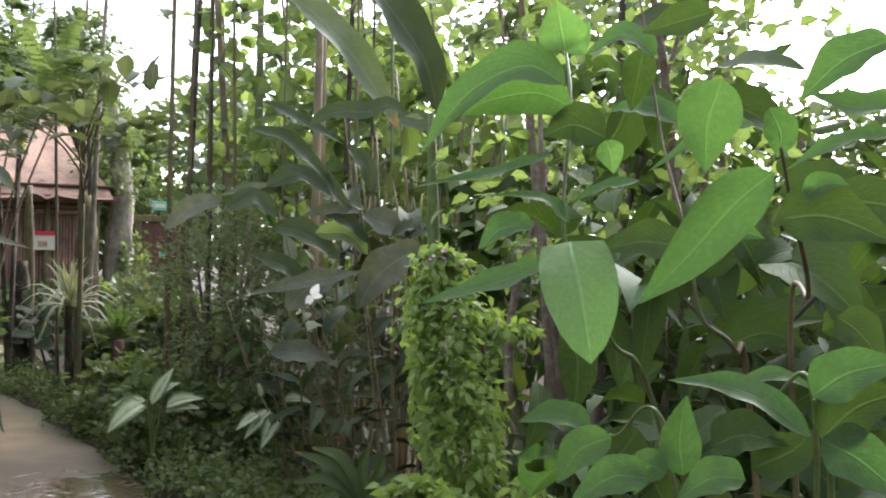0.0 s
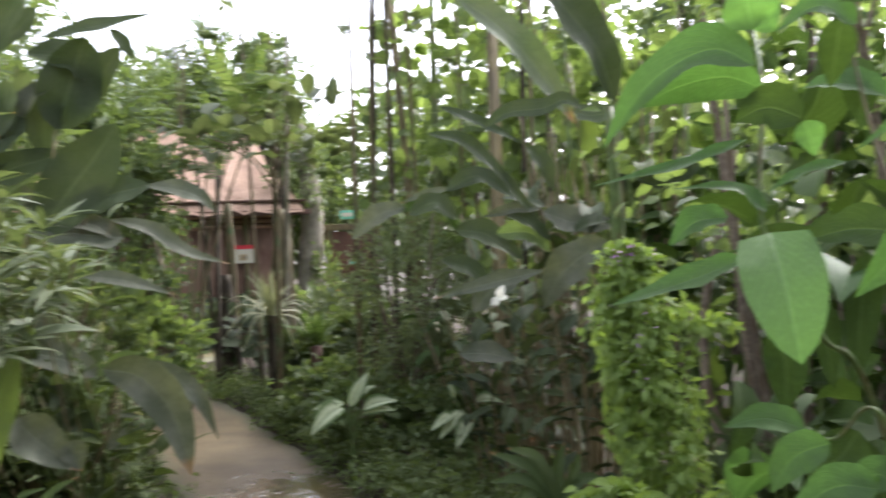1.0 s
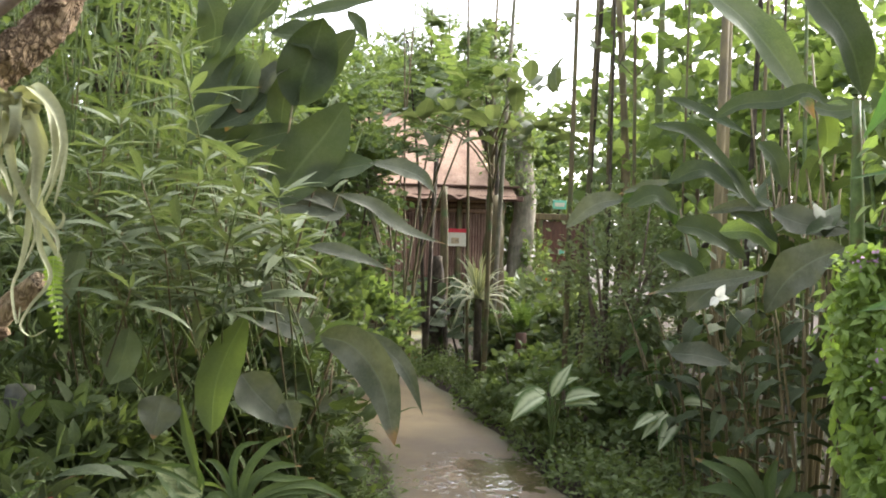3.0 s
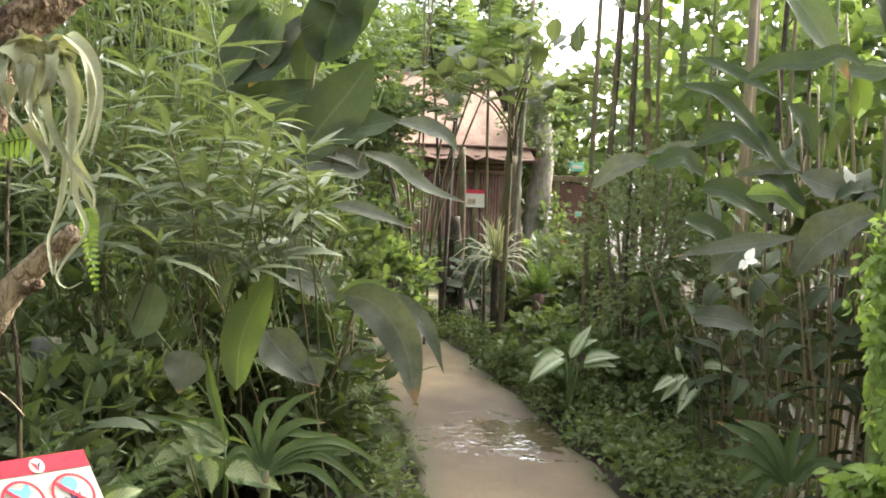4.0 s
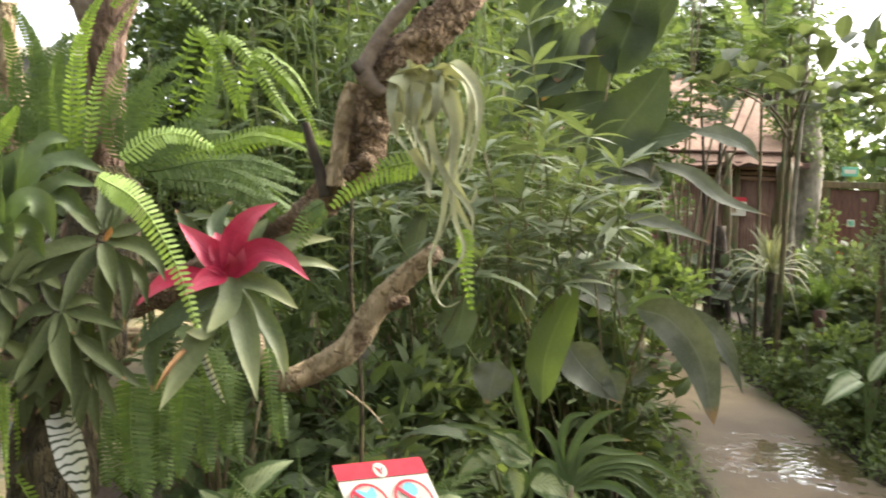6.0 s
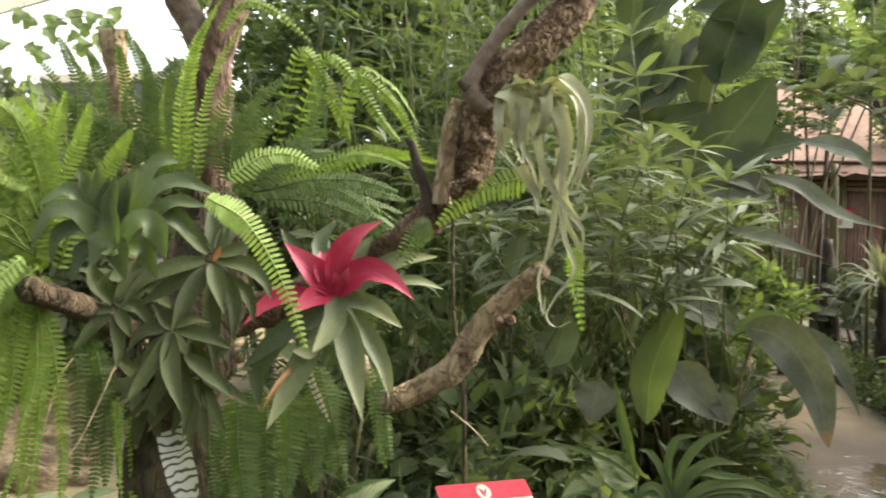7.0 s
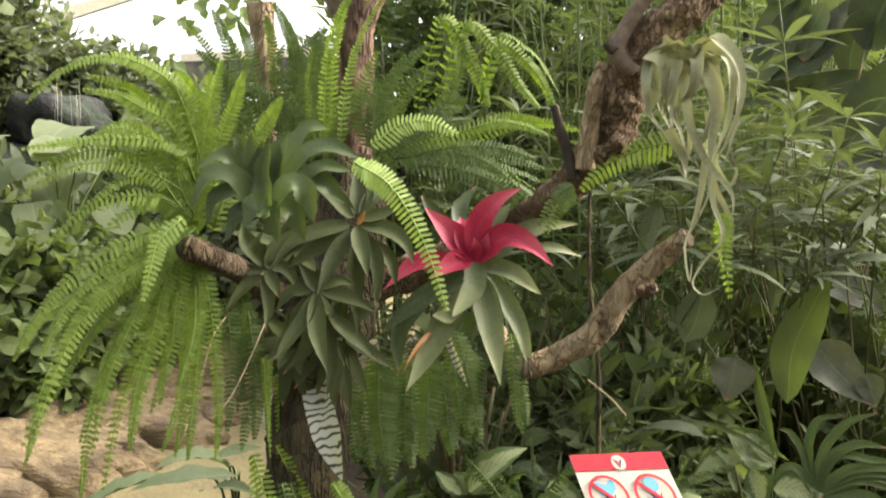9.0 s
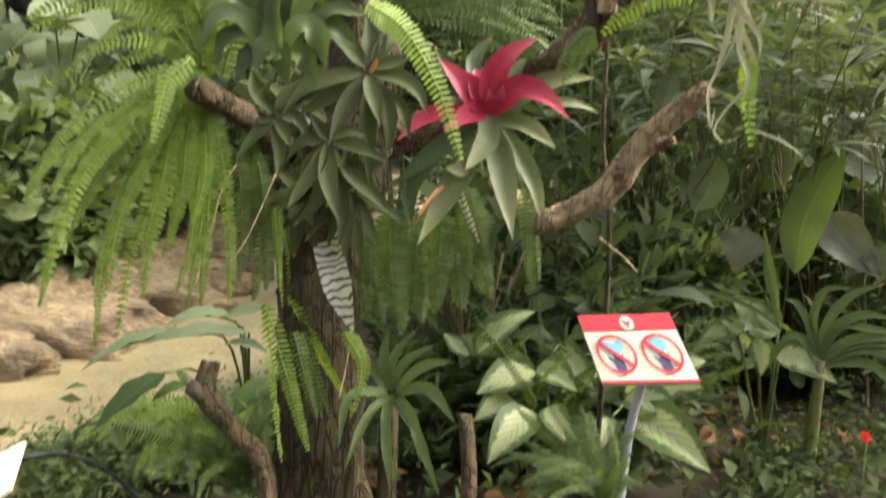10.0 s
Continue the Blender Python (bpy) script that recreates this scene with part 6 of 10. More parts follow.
curved(big, ovate, 0.059, L_BIG, [(0.213, 1.189, 1.299), (0.168, 1.187, 1.279), (0.137, 1.177, 1.234)], face=(0, -0.9, 0.5))
curved(big, ovate, 0.049, L_BIG, [(0.186, 1.243, 1.306), (0.135, 1.245, 1.320), (0.078, 1.241, 1.307)], face=(0, -0.7, 0.7))
curved(big, ovate, 0.058, L_BIG, [(0.256, 1.078, 1.270), (0.210, 1.081, 1.269), (0.153, 1.073, 1.232)], face=(0, -0.8, 0.6))
curved(big, ovate, 0.049, L_BIG, [(0.279, 1.097, 1.273), (0.255, 1.101, 1.280), (0.238, 1.094, 1.244)], face=(0, -0.9, 0.5))
curved(big, ovate, 0.058, L_BIG, [(0.372, 1.064, 1.277), (0.334, 1.070, 1.276), (0.288, 1.069, 1.246)], face=(0, -0.7, 0.7))
# Darker material from here: shade behind and below the bright leaves, as colour.
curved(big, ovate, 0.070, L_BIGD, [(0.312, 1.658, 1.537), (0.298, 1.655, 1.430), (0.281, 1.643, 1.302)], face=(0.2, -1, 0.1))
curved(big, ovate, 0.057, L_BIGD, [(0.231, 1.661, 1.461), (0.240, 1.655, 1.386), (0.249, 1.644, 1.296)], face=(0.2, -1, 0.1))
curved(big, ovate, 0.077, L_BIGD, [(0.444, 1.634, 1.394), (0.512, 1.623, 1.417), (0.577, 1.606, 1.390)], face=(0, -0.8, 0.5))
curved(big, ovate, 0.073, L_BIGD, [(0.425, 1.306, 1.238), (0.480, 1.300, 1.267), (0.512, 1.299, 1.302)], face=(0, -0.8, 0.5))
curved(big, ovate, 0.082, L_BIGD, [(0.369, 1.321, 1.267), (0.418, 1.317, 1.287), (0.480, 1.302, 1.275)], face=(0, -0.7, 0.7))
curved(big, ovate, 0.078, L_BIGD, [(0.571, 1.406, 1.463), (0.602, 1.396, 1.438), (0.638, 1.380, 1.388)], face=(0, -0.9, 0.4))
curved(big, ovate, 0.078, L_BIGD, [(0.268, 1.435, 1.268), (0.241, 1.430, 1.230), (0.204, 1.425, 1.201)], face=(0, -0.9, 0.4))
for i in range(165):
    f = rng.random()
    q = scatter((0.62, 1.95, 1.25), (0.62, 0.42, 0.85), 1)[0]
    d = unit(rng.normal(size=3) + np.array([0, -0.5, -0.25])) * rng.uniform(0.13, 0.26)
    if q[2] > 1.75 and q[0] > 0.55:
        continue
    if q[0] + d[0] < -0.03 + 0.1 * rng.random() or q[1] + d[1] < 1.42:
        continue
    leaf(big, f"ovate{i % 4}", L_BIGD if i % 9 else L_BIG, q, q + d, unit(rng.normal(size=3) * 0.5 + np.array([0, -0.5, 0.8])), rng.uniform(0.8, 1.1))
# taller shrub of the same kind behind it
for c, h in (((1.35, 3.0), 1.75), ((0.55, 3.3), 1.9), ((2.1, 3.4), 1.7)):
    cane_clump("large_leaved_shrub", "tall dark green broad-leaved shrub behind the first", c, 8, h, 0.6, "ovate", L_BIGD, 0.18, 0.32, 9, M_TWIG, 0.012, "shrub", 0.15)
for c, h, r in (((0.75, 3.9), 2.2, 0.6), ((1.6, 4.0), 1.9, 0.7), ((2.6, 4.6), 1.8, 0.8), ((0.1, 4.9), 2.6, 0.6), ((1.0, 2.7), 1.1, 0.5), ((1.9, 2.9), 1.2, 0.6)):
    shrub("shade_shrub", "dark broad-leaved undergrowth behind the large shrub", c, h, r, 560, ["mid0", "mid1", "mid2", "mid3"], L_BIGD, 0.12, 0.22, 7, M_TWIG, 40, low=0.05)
c = (0.342, 3.460, 2.015)
shrub("small_leaved_tree", "small tree with light green oval leaves and red tips", c[:2], 3.2, 0.7, 1500, ["small0", "small1", "small2", "small3"], L_VINE, 0.05, 0.1, 8, clumps=60, category="tree", low=0.4)

# ---- left thicket: lance-leaved shrub, paddles, canes ----
def whorl_shrub(base, label, tops, n, lo, hi, mat=L_LANCE, kind="whorled_shrub"):
    """Slender stems that carry whorls of narrow leaves, with loose leaves further down."""
    ob = thing(kind, (*base, 0), label, "shrub", "whorled shrubs")
    Ms = []
    for i, t in enumerate(tops):
        t = np.asarray(t, float)
        if t[2] < 1.32:
            continue
        b = np.array([base[0] + rng.uniform(-0.5, 0.5), base[1] + rng.uniform(-0.3, 0.6), -0.06])
        m = (b + t) / 2 + rng.normal(size=3) * 0.10
        tube("stem", [b, m, t], [0.0065, 0.005, 0.003], M_STEM if i % 3 else M_CANE, ob, 5, 10)
        for k in range(n):
            lay, ring = divmod(k, 8)
            f = 1 - 0.05 * lay
            p = b * (1 - f) ** 2 + 2 * m * f * (1 - f) + t * f * f
            a = ring * math.tau / 8 + lay * 0.4 + i + rng.uniform(-0.3, 0.3)
            d = unit(np.array([math.cos(a), math.sin(a), 0.3 - 0.3 * lay + rng.uniform(-0.4, 0.3)])) * rng.uniform(lo, hi) * (0.85 + 0.15 * lay)
            fc = (math.cos(a) * 0.3 + rng.normal() * 0.25, math.sin(a) * 0.3 + rng.normal() * 0.25, 1)
            if k < 8:
                leaf(ob, f"wlance{k % 4}", mat, p, p + d, fc)
            else:
                Ms.append(frames(p, p + d, fc)[0])
        for k in range(12):
            f = rng.uniform(0.35, 0.95)
            p = b * (1 - f) ** 2 + 2 * m * f * (1 - f) + t * f * f
            if p[2] < 1.28:
                continue
            a = rng.uniform(0, math.tau)
            d = unit(np.array([math.cos(a), math.sin(a), rng.uniform(-0.6, 0.4)])) * rng.uniform(lo * 0.7, hi)
            Ms.append(frames(p, p + d, (rng.normal() * 0.4 + 0.25, rng.normal() * 0.4 - 0.4, 0.9), 0.95)[0])
    tagged(put("leaf_spray", mesh_from("leaf_spray", *joined(["wlance0", "wlance1", "wlance2", "wlance3"], Ms), mat), ob), kind="stuff")
    return ob


LX = "green shrub with whorls of narrow lance leaves"
for base, tops in (
        ((-3.496, 3.365, 1.131)[:2], ((-2.468, 2.266, 1.587), (-2.493, 2.407, 1.843), (-2.427, 2.491, 1.526), (-2.649, 2.240, 1.755), (-2.316, 2.682, 1.560), (-2.611, 2.098, 1.566), (-2.453, 2.188, 1.507))),
        ((-3.864, 3.131, 1.130)[:2], ((-3.018, 2.363, 1.906), (-3.091, 2.290, 1.679), (-3.081, 2.669, 2.009), (-3.037, 2.152, 1.565), (-3.075, 2.854, 2.077), (-3.284, 2.222, 1.792), (-3.062, 2.318, 1.813))),
        ((-3.313, 3.547, 1.127)[:2], ((-2.780, 3.016, 1.722), (-2.966, 2.991, 1.931))),
        ((-3.603, 3.608, 1.402)[:2], ((-2.748, 2.681, 1.807), (-2.918, 2.549, 1.540), (-2.577, 2.666, 1.655), (-2.709, 2.478, 1.396), (-2.422, 2.626, 1.493), (-2.652, 2.609, 1.590))),
        ((-3.876, 3.008, 1.384)[:2], ((-3.456, 2.351, 1.400), (-3.427, 2.572, 1.653), (-3.582, 2.179, 1.218), (-3.123, 2.523, 1.371), (-3.218, 2.221, 1.180), (-3.886, 2.182, 1.902)))):
    more = [np.array(q) + rng.normal(size=3) * np.array([0.2, 0.2, 0.22]) - (0, 0, 0.12) for q in tops]
    whorl_shrub(base, LX, list(tops) + more, 16, 0.16, 0.28)
# tall narrow-leaved canes behind
for c in ((-4.758, 3.360, 2.067), (-4.795, 3.958, 2.119), (-4.776, 4.569, 2.170), (-4.827, 5.251, 2.230), (-4.301, 4.140, 1.715), (-4.970, 3.842, 1.706), (-5.642, 3.418, 1.692), (-6.037, 2.785, 1.670)):
    ob = thing("bamboo_grass", (c[0], c[1], 0), "tall clump of thin canes with narrow grassy leaves", "bamboo", "grassy canes at the back")
    Ms = []
    for i in range(15):
        a, q = rng.uniform(0, math.tau), rng.uniform(0.2, 0.85)
        p0 = np.array([c[0] + math.cos(a) * 0.15, c[1] + math.sin(a) * 0.15, -0.06])
        p1 = p0 + np.array([math.cos(a) * q, math.sin(a) * q, rng.uniform(2.2, 4.1)])
        tube("cane", [p0, (p0 + p1) / 2 + (0, 0, 0.2), p1], [0.010, 0.008, 0.003], M_STEM, ob, 5, 8)
        for k in range(58):
            f = rng.uniform(0.05, 1)
            p = p0 * (1 - f) + p1 * f
            d = unit(rng.normal(size=3) * np.array([1, 1, 0.5]) + np.array([0, 0, -0.1])) * rng.uniform(0.14, 0.32)
            Ms.append(frames(p, p + d, (rng.normal() * 0.3, rng.normal() * 0.3, 1), 0.75)[0])
    tagged(put("leaf_spray", mesh_from("leaf_spray", *joined(["wlance0", "wlance1", "wlance2", "wlance3"], Ms), L_CANE), ob), kind="stuff")
# broad dark paddles over the path
gx, gy, gz = (-2.582, 3.271, 1.180)
ging = thing("ginger_clump", (gx, gy, 0), "tall ginger canes with broad dusty paddle leaves over the path", "plant")
gx, gy, _ = (-3.342, 3.754, 0.653)
for t in ((-3.111, 3.590, 2.248), (-3.038, 3.705, 1.853), (-3.259, 3.523, 1.723), (-3.377, 3.386, 2.001), (-3.039, 3.682, 1.027), (-2.947, 3.782, 1.800)):
    t = np.array(t)
    tube("cane", [(gx + rng.uniform(-0.3, 0.2), gy + rng.uniform(-0.2, 0.3), -0.06), (gx * 0.5 + t[0] * 0.5 - 0.1, gy * 0.5 + t[1] * 0.5, t[2] * 0.55), t], [0.010, 0.009, 0.005], M_CANE, ging, 6, 10)
curved(ging, spear, 0.219, L_DUSTY, [(-2.860, 3.550, 1.079), (-2.720, 3.650, 1.029), (-2.586, 3.716, 0.838), (-2.497, 3.712, 0.549)], face=(0.710, -0.822, 0.052))
curved(ging, lance, 0.116, L_DUSTY, [(-2.824, 3.734, 1.107), (-2.662, 3.838, 1.006), (-2.551, 3.892, 0.881), (-2.464, 3.910, 0.679)])
curved(ging, lance, 0.090, L_PADDLEL, [(-3.036, 3.710, 1.019), (-2.930, 3.802, 1.095), (-2.852, 3.865, 1.125)])
curved(ging, spear, 0.174, L_PADDLE, [(-3.224, 3.552, 1.042), (-3.130, 3.614, 0.904), (-3.060, 3.651, 0.790), (-2.999, 3.682, 0.699)])
curved(ging, paddle, 0.162, L_DUSTY, [(-3.422, 3.378, 1.158), (-3.274, 3.522, 1.164), (-3.115, 3.655, 1.096), (-3.024, 3.720, 1.020)])
curved(ging, spear, 0.168, L_PADDLEL, [(-2.611, 2.587, 0.767), (-2.628, 2.615, 0.949), (-2.604, 2.668, 1.107), (-2.564, 2.723, 1.245)], face=(0.781, -1.033, -0.372))
curved(ging, ovate, 0.120, L_DUSTY, [(-3.239, 3.568, 1.357), (-3.208, 3.591, 1.270), (-3.174, 3.612, 1.162)])
curved(ging, lance, 0.060, L_LANCE, [(-2.710, 2.588, 1.309), (-2.696, 2.591, 1.196), (-2.696, 2.574, 1.087)], face=(0.756, -1.002, -0.308))
curved(ging, ovate, 0.199, L_DUSTY, [(-2.717, 2.858, 0.973), (-2.641, 2.905, 0.868), (-2.520, 2.980, 0.741)])
curved(ging, ovate, 0.114, L_DUSTY, [(-2.563, 2.973, 0.864), (-2.542, 2.979, 0.809), (-2.515, 2.983, 0.736)])
curved(ging, ovate, 0.104, L_DUSTY, [(-3.073, 3.768, 0.648), (-2.984, 3.847, 0.693), (-2.906, 3.912, 0.719)])
curved(ging, lance, 0.052, L_DUSTY, [(-3.263, 3.951, 0.767), (-3.170, 4.028, 0.775), (-3.046, 4.117, 0.749)])
curved(ging, ovate, 0.178, L_DUSTY, [(-2.760, 2.472, 0.925), (-2.762, 2.450, 0.850), (-2.762, 2.424, 0.758)], face=(0.835, -1.103, -0.513))
curved(ging, spear, 0.163, L_GING, [(-2.868, 2.386, 1.192), (-2.873, 2.358, 1.059), (-2.892, 2.317, 0.972)])
curved(ging, spear, 0.192, L_PADDLE, [(-3.281, 3.406, 2.500), (-3.367, 3.362, 2.340), (-3.451, 3.314, 2.166), (-3.530, 3.253, 2.029)])
curved(ging, spear, 0.162, L_GING, [(-3.253, 3.450, 2.433), (-3.311, 3.436, 2.249), (-3.386, 3.391, 2.103)])
curved(ging, paddle, 0.122, L_GING, [(-3.408, 3.459, 2.475), (-3.438, 3.452, 2.388), (-3.460, 3.459, 2.260)])
curved(ging, spear, 0.114, L_DUSTY, [(-3.106, 3.572, 2.473), (-3.198, 3.508, 2.398), (-3.254, 3.483, 2.281)])
curved(ging, spear, 0.312, L_PADDLE, [(-3.124, 3.606, 2.251), (-3.068, 3.621, 2.394), (-3.004, 3.633, 2.563), (-2.953, 3.634, 2.700)], face=(0.710, -0.942, -0.308))
curved(ging, spear, 0.174, L_PADDLE, [(-3.416, 3.378, 1.984), (-3.286, 3.493, 2.063), (-3.091, 3.652, 2.141)], face=(0.590, -0.942, 0.172))
curved(ging, spear, 0.324, L_PADDLE, [(-3.234, 3.573, 1.720), (-3.116, 3.658, 1.937), (-2.998, 3.733, 2.118), (-2.900, 3.780, 2.284)], face=(0.710, -0.942, -0.308))
curved(ging, lance, 0.090, L_DUSTY, [(-3.262, 3.525, 1.985), (-3.241, 3.555, 1.885), (-3.218, 3.584, 1.762)])
curved(ging, spear, 0.204, L_PADDLE, [(-3.091, 3.687, 1.846), (-2.957, 3.788, 1.930), (-2.795, 3.904, 1.974)])
curved(ging, lance, 0.114, L_DUSTY, [(-2.824, 3.883, 1.973), (-2.693, 3.976, 1.950), (-2.594, 4.046, 1.902), (-2.539, 4.088, 1.823)])
curved(ging, paddle, 0.186, L_DUSTY, [(-2.923, 3.830, 1.709), (-3.131, 3.662, 1.746), (-3.289, 3.519, 1.769)])
curved(ging, lance, 0.102, L_DUSTY, [(-3.186, 3.612, 1.793), (-3.029, 3.744, 1.780), (-2.923, 3.831, 1.679)])
curved(ging, lance, 0.096, L_DUSTY, [(-2.969, 3.790, 1.806), (-2.816, 3.907, 1.750), (-2.666, 4.015, 1.624), (-2.483, 4.131, 1.552)])
curved(ging, lance, 0.090, L_DUSTY, [(-3.088, 3.704, 1.524), (-2.930, 3.828, 1.494), (-2.713, 3.981, 1.403)])
curved(ging, lance, 0.096, L_PADDLE, [(-3.079, 3.483, 2.674), (-2.875, 3.637, 2.742), (-2.654, 3.783, 2.807)])
curved(ging, lance, 0.084, L_PADDLE, [(-2.836, 3.672, 2.730), (-2.796, 3.723, 2.663), (-2.765, 3.769, 2.584)])
curved(ging, spear, 0.180, L_PADDLE, [(-3.097, 3.398, 2.874), (-3.217, 3.352, 2.680), (-3.340, 3.297, 2.449)])
curved(ging, spear, 0.180, L_GING, [(-3.211, 3.421, 2.463), (-3.268, 3.400, 2.321), (-3.296, 3.398, 2.193)])
curved(ging, spear, 0.180, L_PADDLE, [(-3.188, 3.481, 2.297), (-3.280, 3.414, 2.194), (-3.404, 3.302, 2.111)])
curved(ging, lance, 0.046, L_PADDLEL, [(-2.610, 2.531, 0.595), (-2.676, 2.521, 0.771), (-2.725, 2.516, 0.952)])
curved(ging, ovate, 0.086, L_LANCE, [(-3.003, 2.260, 1.530), (-3.019, 2.231, 1.376), (-3.037, 2.187, 1.224)])
curved(ging, spear, 0.231, L_PADDLE, [(-2.959, 3.749, 2.505), (-3.049, 3.650, 2.600), (-3.202, 3.509, 2.619)])
curved(ging, spear, 0.195, L_PADDLE, [(-3.100, 3.644, 2.456), (-3.182, 3.607, 2.295), (-3.208, 3.615, 2.119)])
curved(ging, spear, 0.183, L_PADDLE, [(-3.342, 3.397, 2.540), (-3.427, 3.353, 2.381), (-3.488, 3.327, 2.201)])
curved(ging, spear, 0.164, L_PADDLE, [(-3.302, 3.525, 2.136), (-3.436, 3.404, 2.066), (-3.564, 3.278, 1.997)])
curved(ging, spear, 0.134, L_GING, [(-3.108, 3.726, 1.930), (-3.262, 3.590, 1.932), (-3.415, 3.449, 1.857)])
curved(ging, spear, 0.158, L_PADDLE, [(-3.123, 3.513, 2.829), (-3.226, 3.459, 2.705), (-3.347, 3.374, 2.603)])
curved(ging, spear, 0.164, L_PADDLE, [(-2.859, 3.785, 2.664), (-2.955, 3.748, 2.519), (-3.021, 3.733, 2.356)])
curved(ging, spear, 0.152, L_GING, [(-3.209, 3.526, 2.535), (-3.247, 3.527, 2.392), (-3.306, 3.499, 2.260)])
curved(ging, spear, 0.183, L_PADDLE, [(-3.409, 3.246, 2.791), (-3.397, 3.313, 2.632), (-3.440, 3.318, 2.463)])
for c, n, h in (((-4.644, 4.328, 0.630), 10, 1.17), ((-4.743, 3.731, 0.696), 9, 1.01), ((-4.304, 4.672, 0.614), 10, 1.32), ((-4.053, 4.438, 0.709), 9, 1.17), ((-4.679, 5.787, 0.445), 7, 0.70)):
    cane_clump("ginger_clump", "clump of brown-green canes with shaded ginger leaves", c[:2], n, h, 0.4, "paddle", L_GING, 0.14, 0.28, 4, M_CANE, 0.012, hang=0.6, group="ginger canes")
for c in ((-5.183, 4.306, 0.352), (-5.352, 5.456, 0.155), (-4.530, 4.377, 0.635), (-4.819, 3.679, 0.628), (-5.280, 3.361, 0.572), (-4.722, 5.000, 0.492)):
    shrub("shade_shrub", "shaded dark green undergrowth among the canes", c[:2], 1.05, 0.6, 800, ["wlance1", "wlance3", "mid1", "mid2"], L_SMALL, 0.08, 0.18, 10, M_CANE, 40)

# loose leafy canes and dusty broad leaves in the lower thicket
for c, n, h in (((-4.499, 3.318, 0.575), 6, 0.60), ((-4.357, 3.758, 0.520), 7, 0.68), ((-4.306, 4.515, 0.483), 6, 0.68), ((-4.859, 4.438, 0.429), 7, 0.68), ((-5.189, 3.878, 0.407), 7, 0.55), ((-4.192, 4.579, 0.823), 5, 0.68)):
    cane_clump("leafy_canes", "loose green canes with long soft drooping leaves", c[:2], n, h, 0.32, "wlance", L_GING, 0.12, 0.22, 4, M_BAMBOO, 0.008, group="leafy canes", start=0.35, hang=0.9)
for c, n, h in (((-4.294, 4.301, 0.442), 6, 0.68), ((-4.194, 4.838, 0.525), 6, 0.55), ((-4.459, 3.635, 0.528), 5, 0.55), ((-4.139, 4.214, 0.709), 6, 0.68)):
    cane_clump("ginger_clump", "ginger canes with dusty grey-green leaves hanging low", c[:2], n, h, 0.35, "ovate", L_GING, 0.14, 0.24, 5, M_CANE, 0.008, group="ginger canes", start=0.25, hang=1.2)

# fine grassy growth between the canes
for c, h, r in (((-4.433, 2.775, 0.611), 0.78, 0.52), ((-4.343, 3.351, 0.654), 0.99, 0.55), ((-4.447, 4.114, 0.521), 0.92, 0.55), ((-4.912, 2.643, 0.668), 1.06, 0.52), ((-5.168, 3.590, 1.253), 2.04, 0.52), ((-5.636, 3.232, 1.378), 2.18, 0.52), ((-4.394, 3.421, 0.826), 0.78, 0.52), ((-4.416, 4.119, 0.675), 0.78, 0.52)):
    shrub("grassy_undergrowth", "fine narrow-leaved green undergrowth between the canes", c[:2], h, r, 2300, ["grass0", "grass1", "grass2", "grass3"], L_CANE, 0.07, 0.15, 9, M_STEM, 60, group="grassy undergrowth", low=0.05, shell=0.1)

# Added growth: its dark leaves stand in for shade between the canes.
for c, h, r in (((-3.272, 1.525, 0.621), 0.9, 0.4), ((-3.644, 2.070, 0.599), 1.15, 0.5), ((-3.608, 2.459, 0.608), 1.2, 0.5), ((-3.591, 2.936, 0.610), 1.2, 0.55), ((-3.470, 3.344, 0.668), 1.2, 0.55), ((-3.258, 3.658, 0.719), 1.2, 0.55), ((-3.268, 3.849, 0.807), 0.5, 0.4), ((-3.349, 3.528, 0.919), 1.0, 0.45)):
    shrub("shade_shrub", "tangled undergrowth added to darken the foot of the canes", c[:2], h, r, 850, ["wlance1", "wlance3", "grass2", "mid2"], L_SHADE, 0.07, 0.17, 22, M_CANE, 40, low=0.0)
# The L_SHADE ones are added as dark fill, for shade behind the large shrub.
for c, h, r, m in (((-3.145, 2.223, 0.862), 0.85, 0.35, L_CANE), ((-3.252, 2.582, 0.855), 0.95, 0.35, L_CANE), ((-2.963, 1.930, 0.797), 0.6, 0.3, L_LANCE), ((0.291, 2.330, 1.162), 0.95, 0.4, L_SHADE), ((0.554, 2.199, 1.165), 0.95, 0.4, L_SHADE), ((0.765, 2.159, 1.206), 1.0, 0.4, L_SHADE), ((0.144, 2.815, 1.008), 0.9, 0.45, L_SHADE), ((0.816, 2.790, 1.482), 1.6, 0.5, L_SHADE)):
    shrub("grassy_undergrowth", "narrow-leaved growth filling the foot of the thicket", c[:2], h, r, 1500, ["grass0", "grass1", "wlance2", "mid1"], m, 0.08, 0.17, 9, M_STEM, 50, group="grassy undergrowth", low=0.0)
# low plants before the thicket
def dieff(foot, pairs, label="low plant with broad cream leaves, green-veined and green-edged"):
    """Broad leaves, each given by where its blade begins and ends, on short arching stalks."""
    foot = np.array([foot[0], foot[1], -0.05])
    ob = thing("dumb_cane", tuple(foot), label, "plant", "cream-veined plants")
    for i, (b, t, w) in enumerate(pairs):
        b, t = np.array(b), np.array(t)
        m = np.array([foot[0] * 0.6 + b[0] * 0.4, foot[1] * 0.6 + b[1] * 0.4, b[2] * 0.75])
        tube("stalk", [foot + rng.normal(size=3) * 0.03 * np.array([1, 1, 0]), m, b], [0.009, 0.007, 0.004], M_STEM, ob, 5, 8)
        leaf(ob, f"ovate{1 + i % 3}", L_DIEFF, b, t, (0.6 + rng.normal() * 0.12, -0.5 + rng.normal() * 0.12, 0.62), w)
    return ob


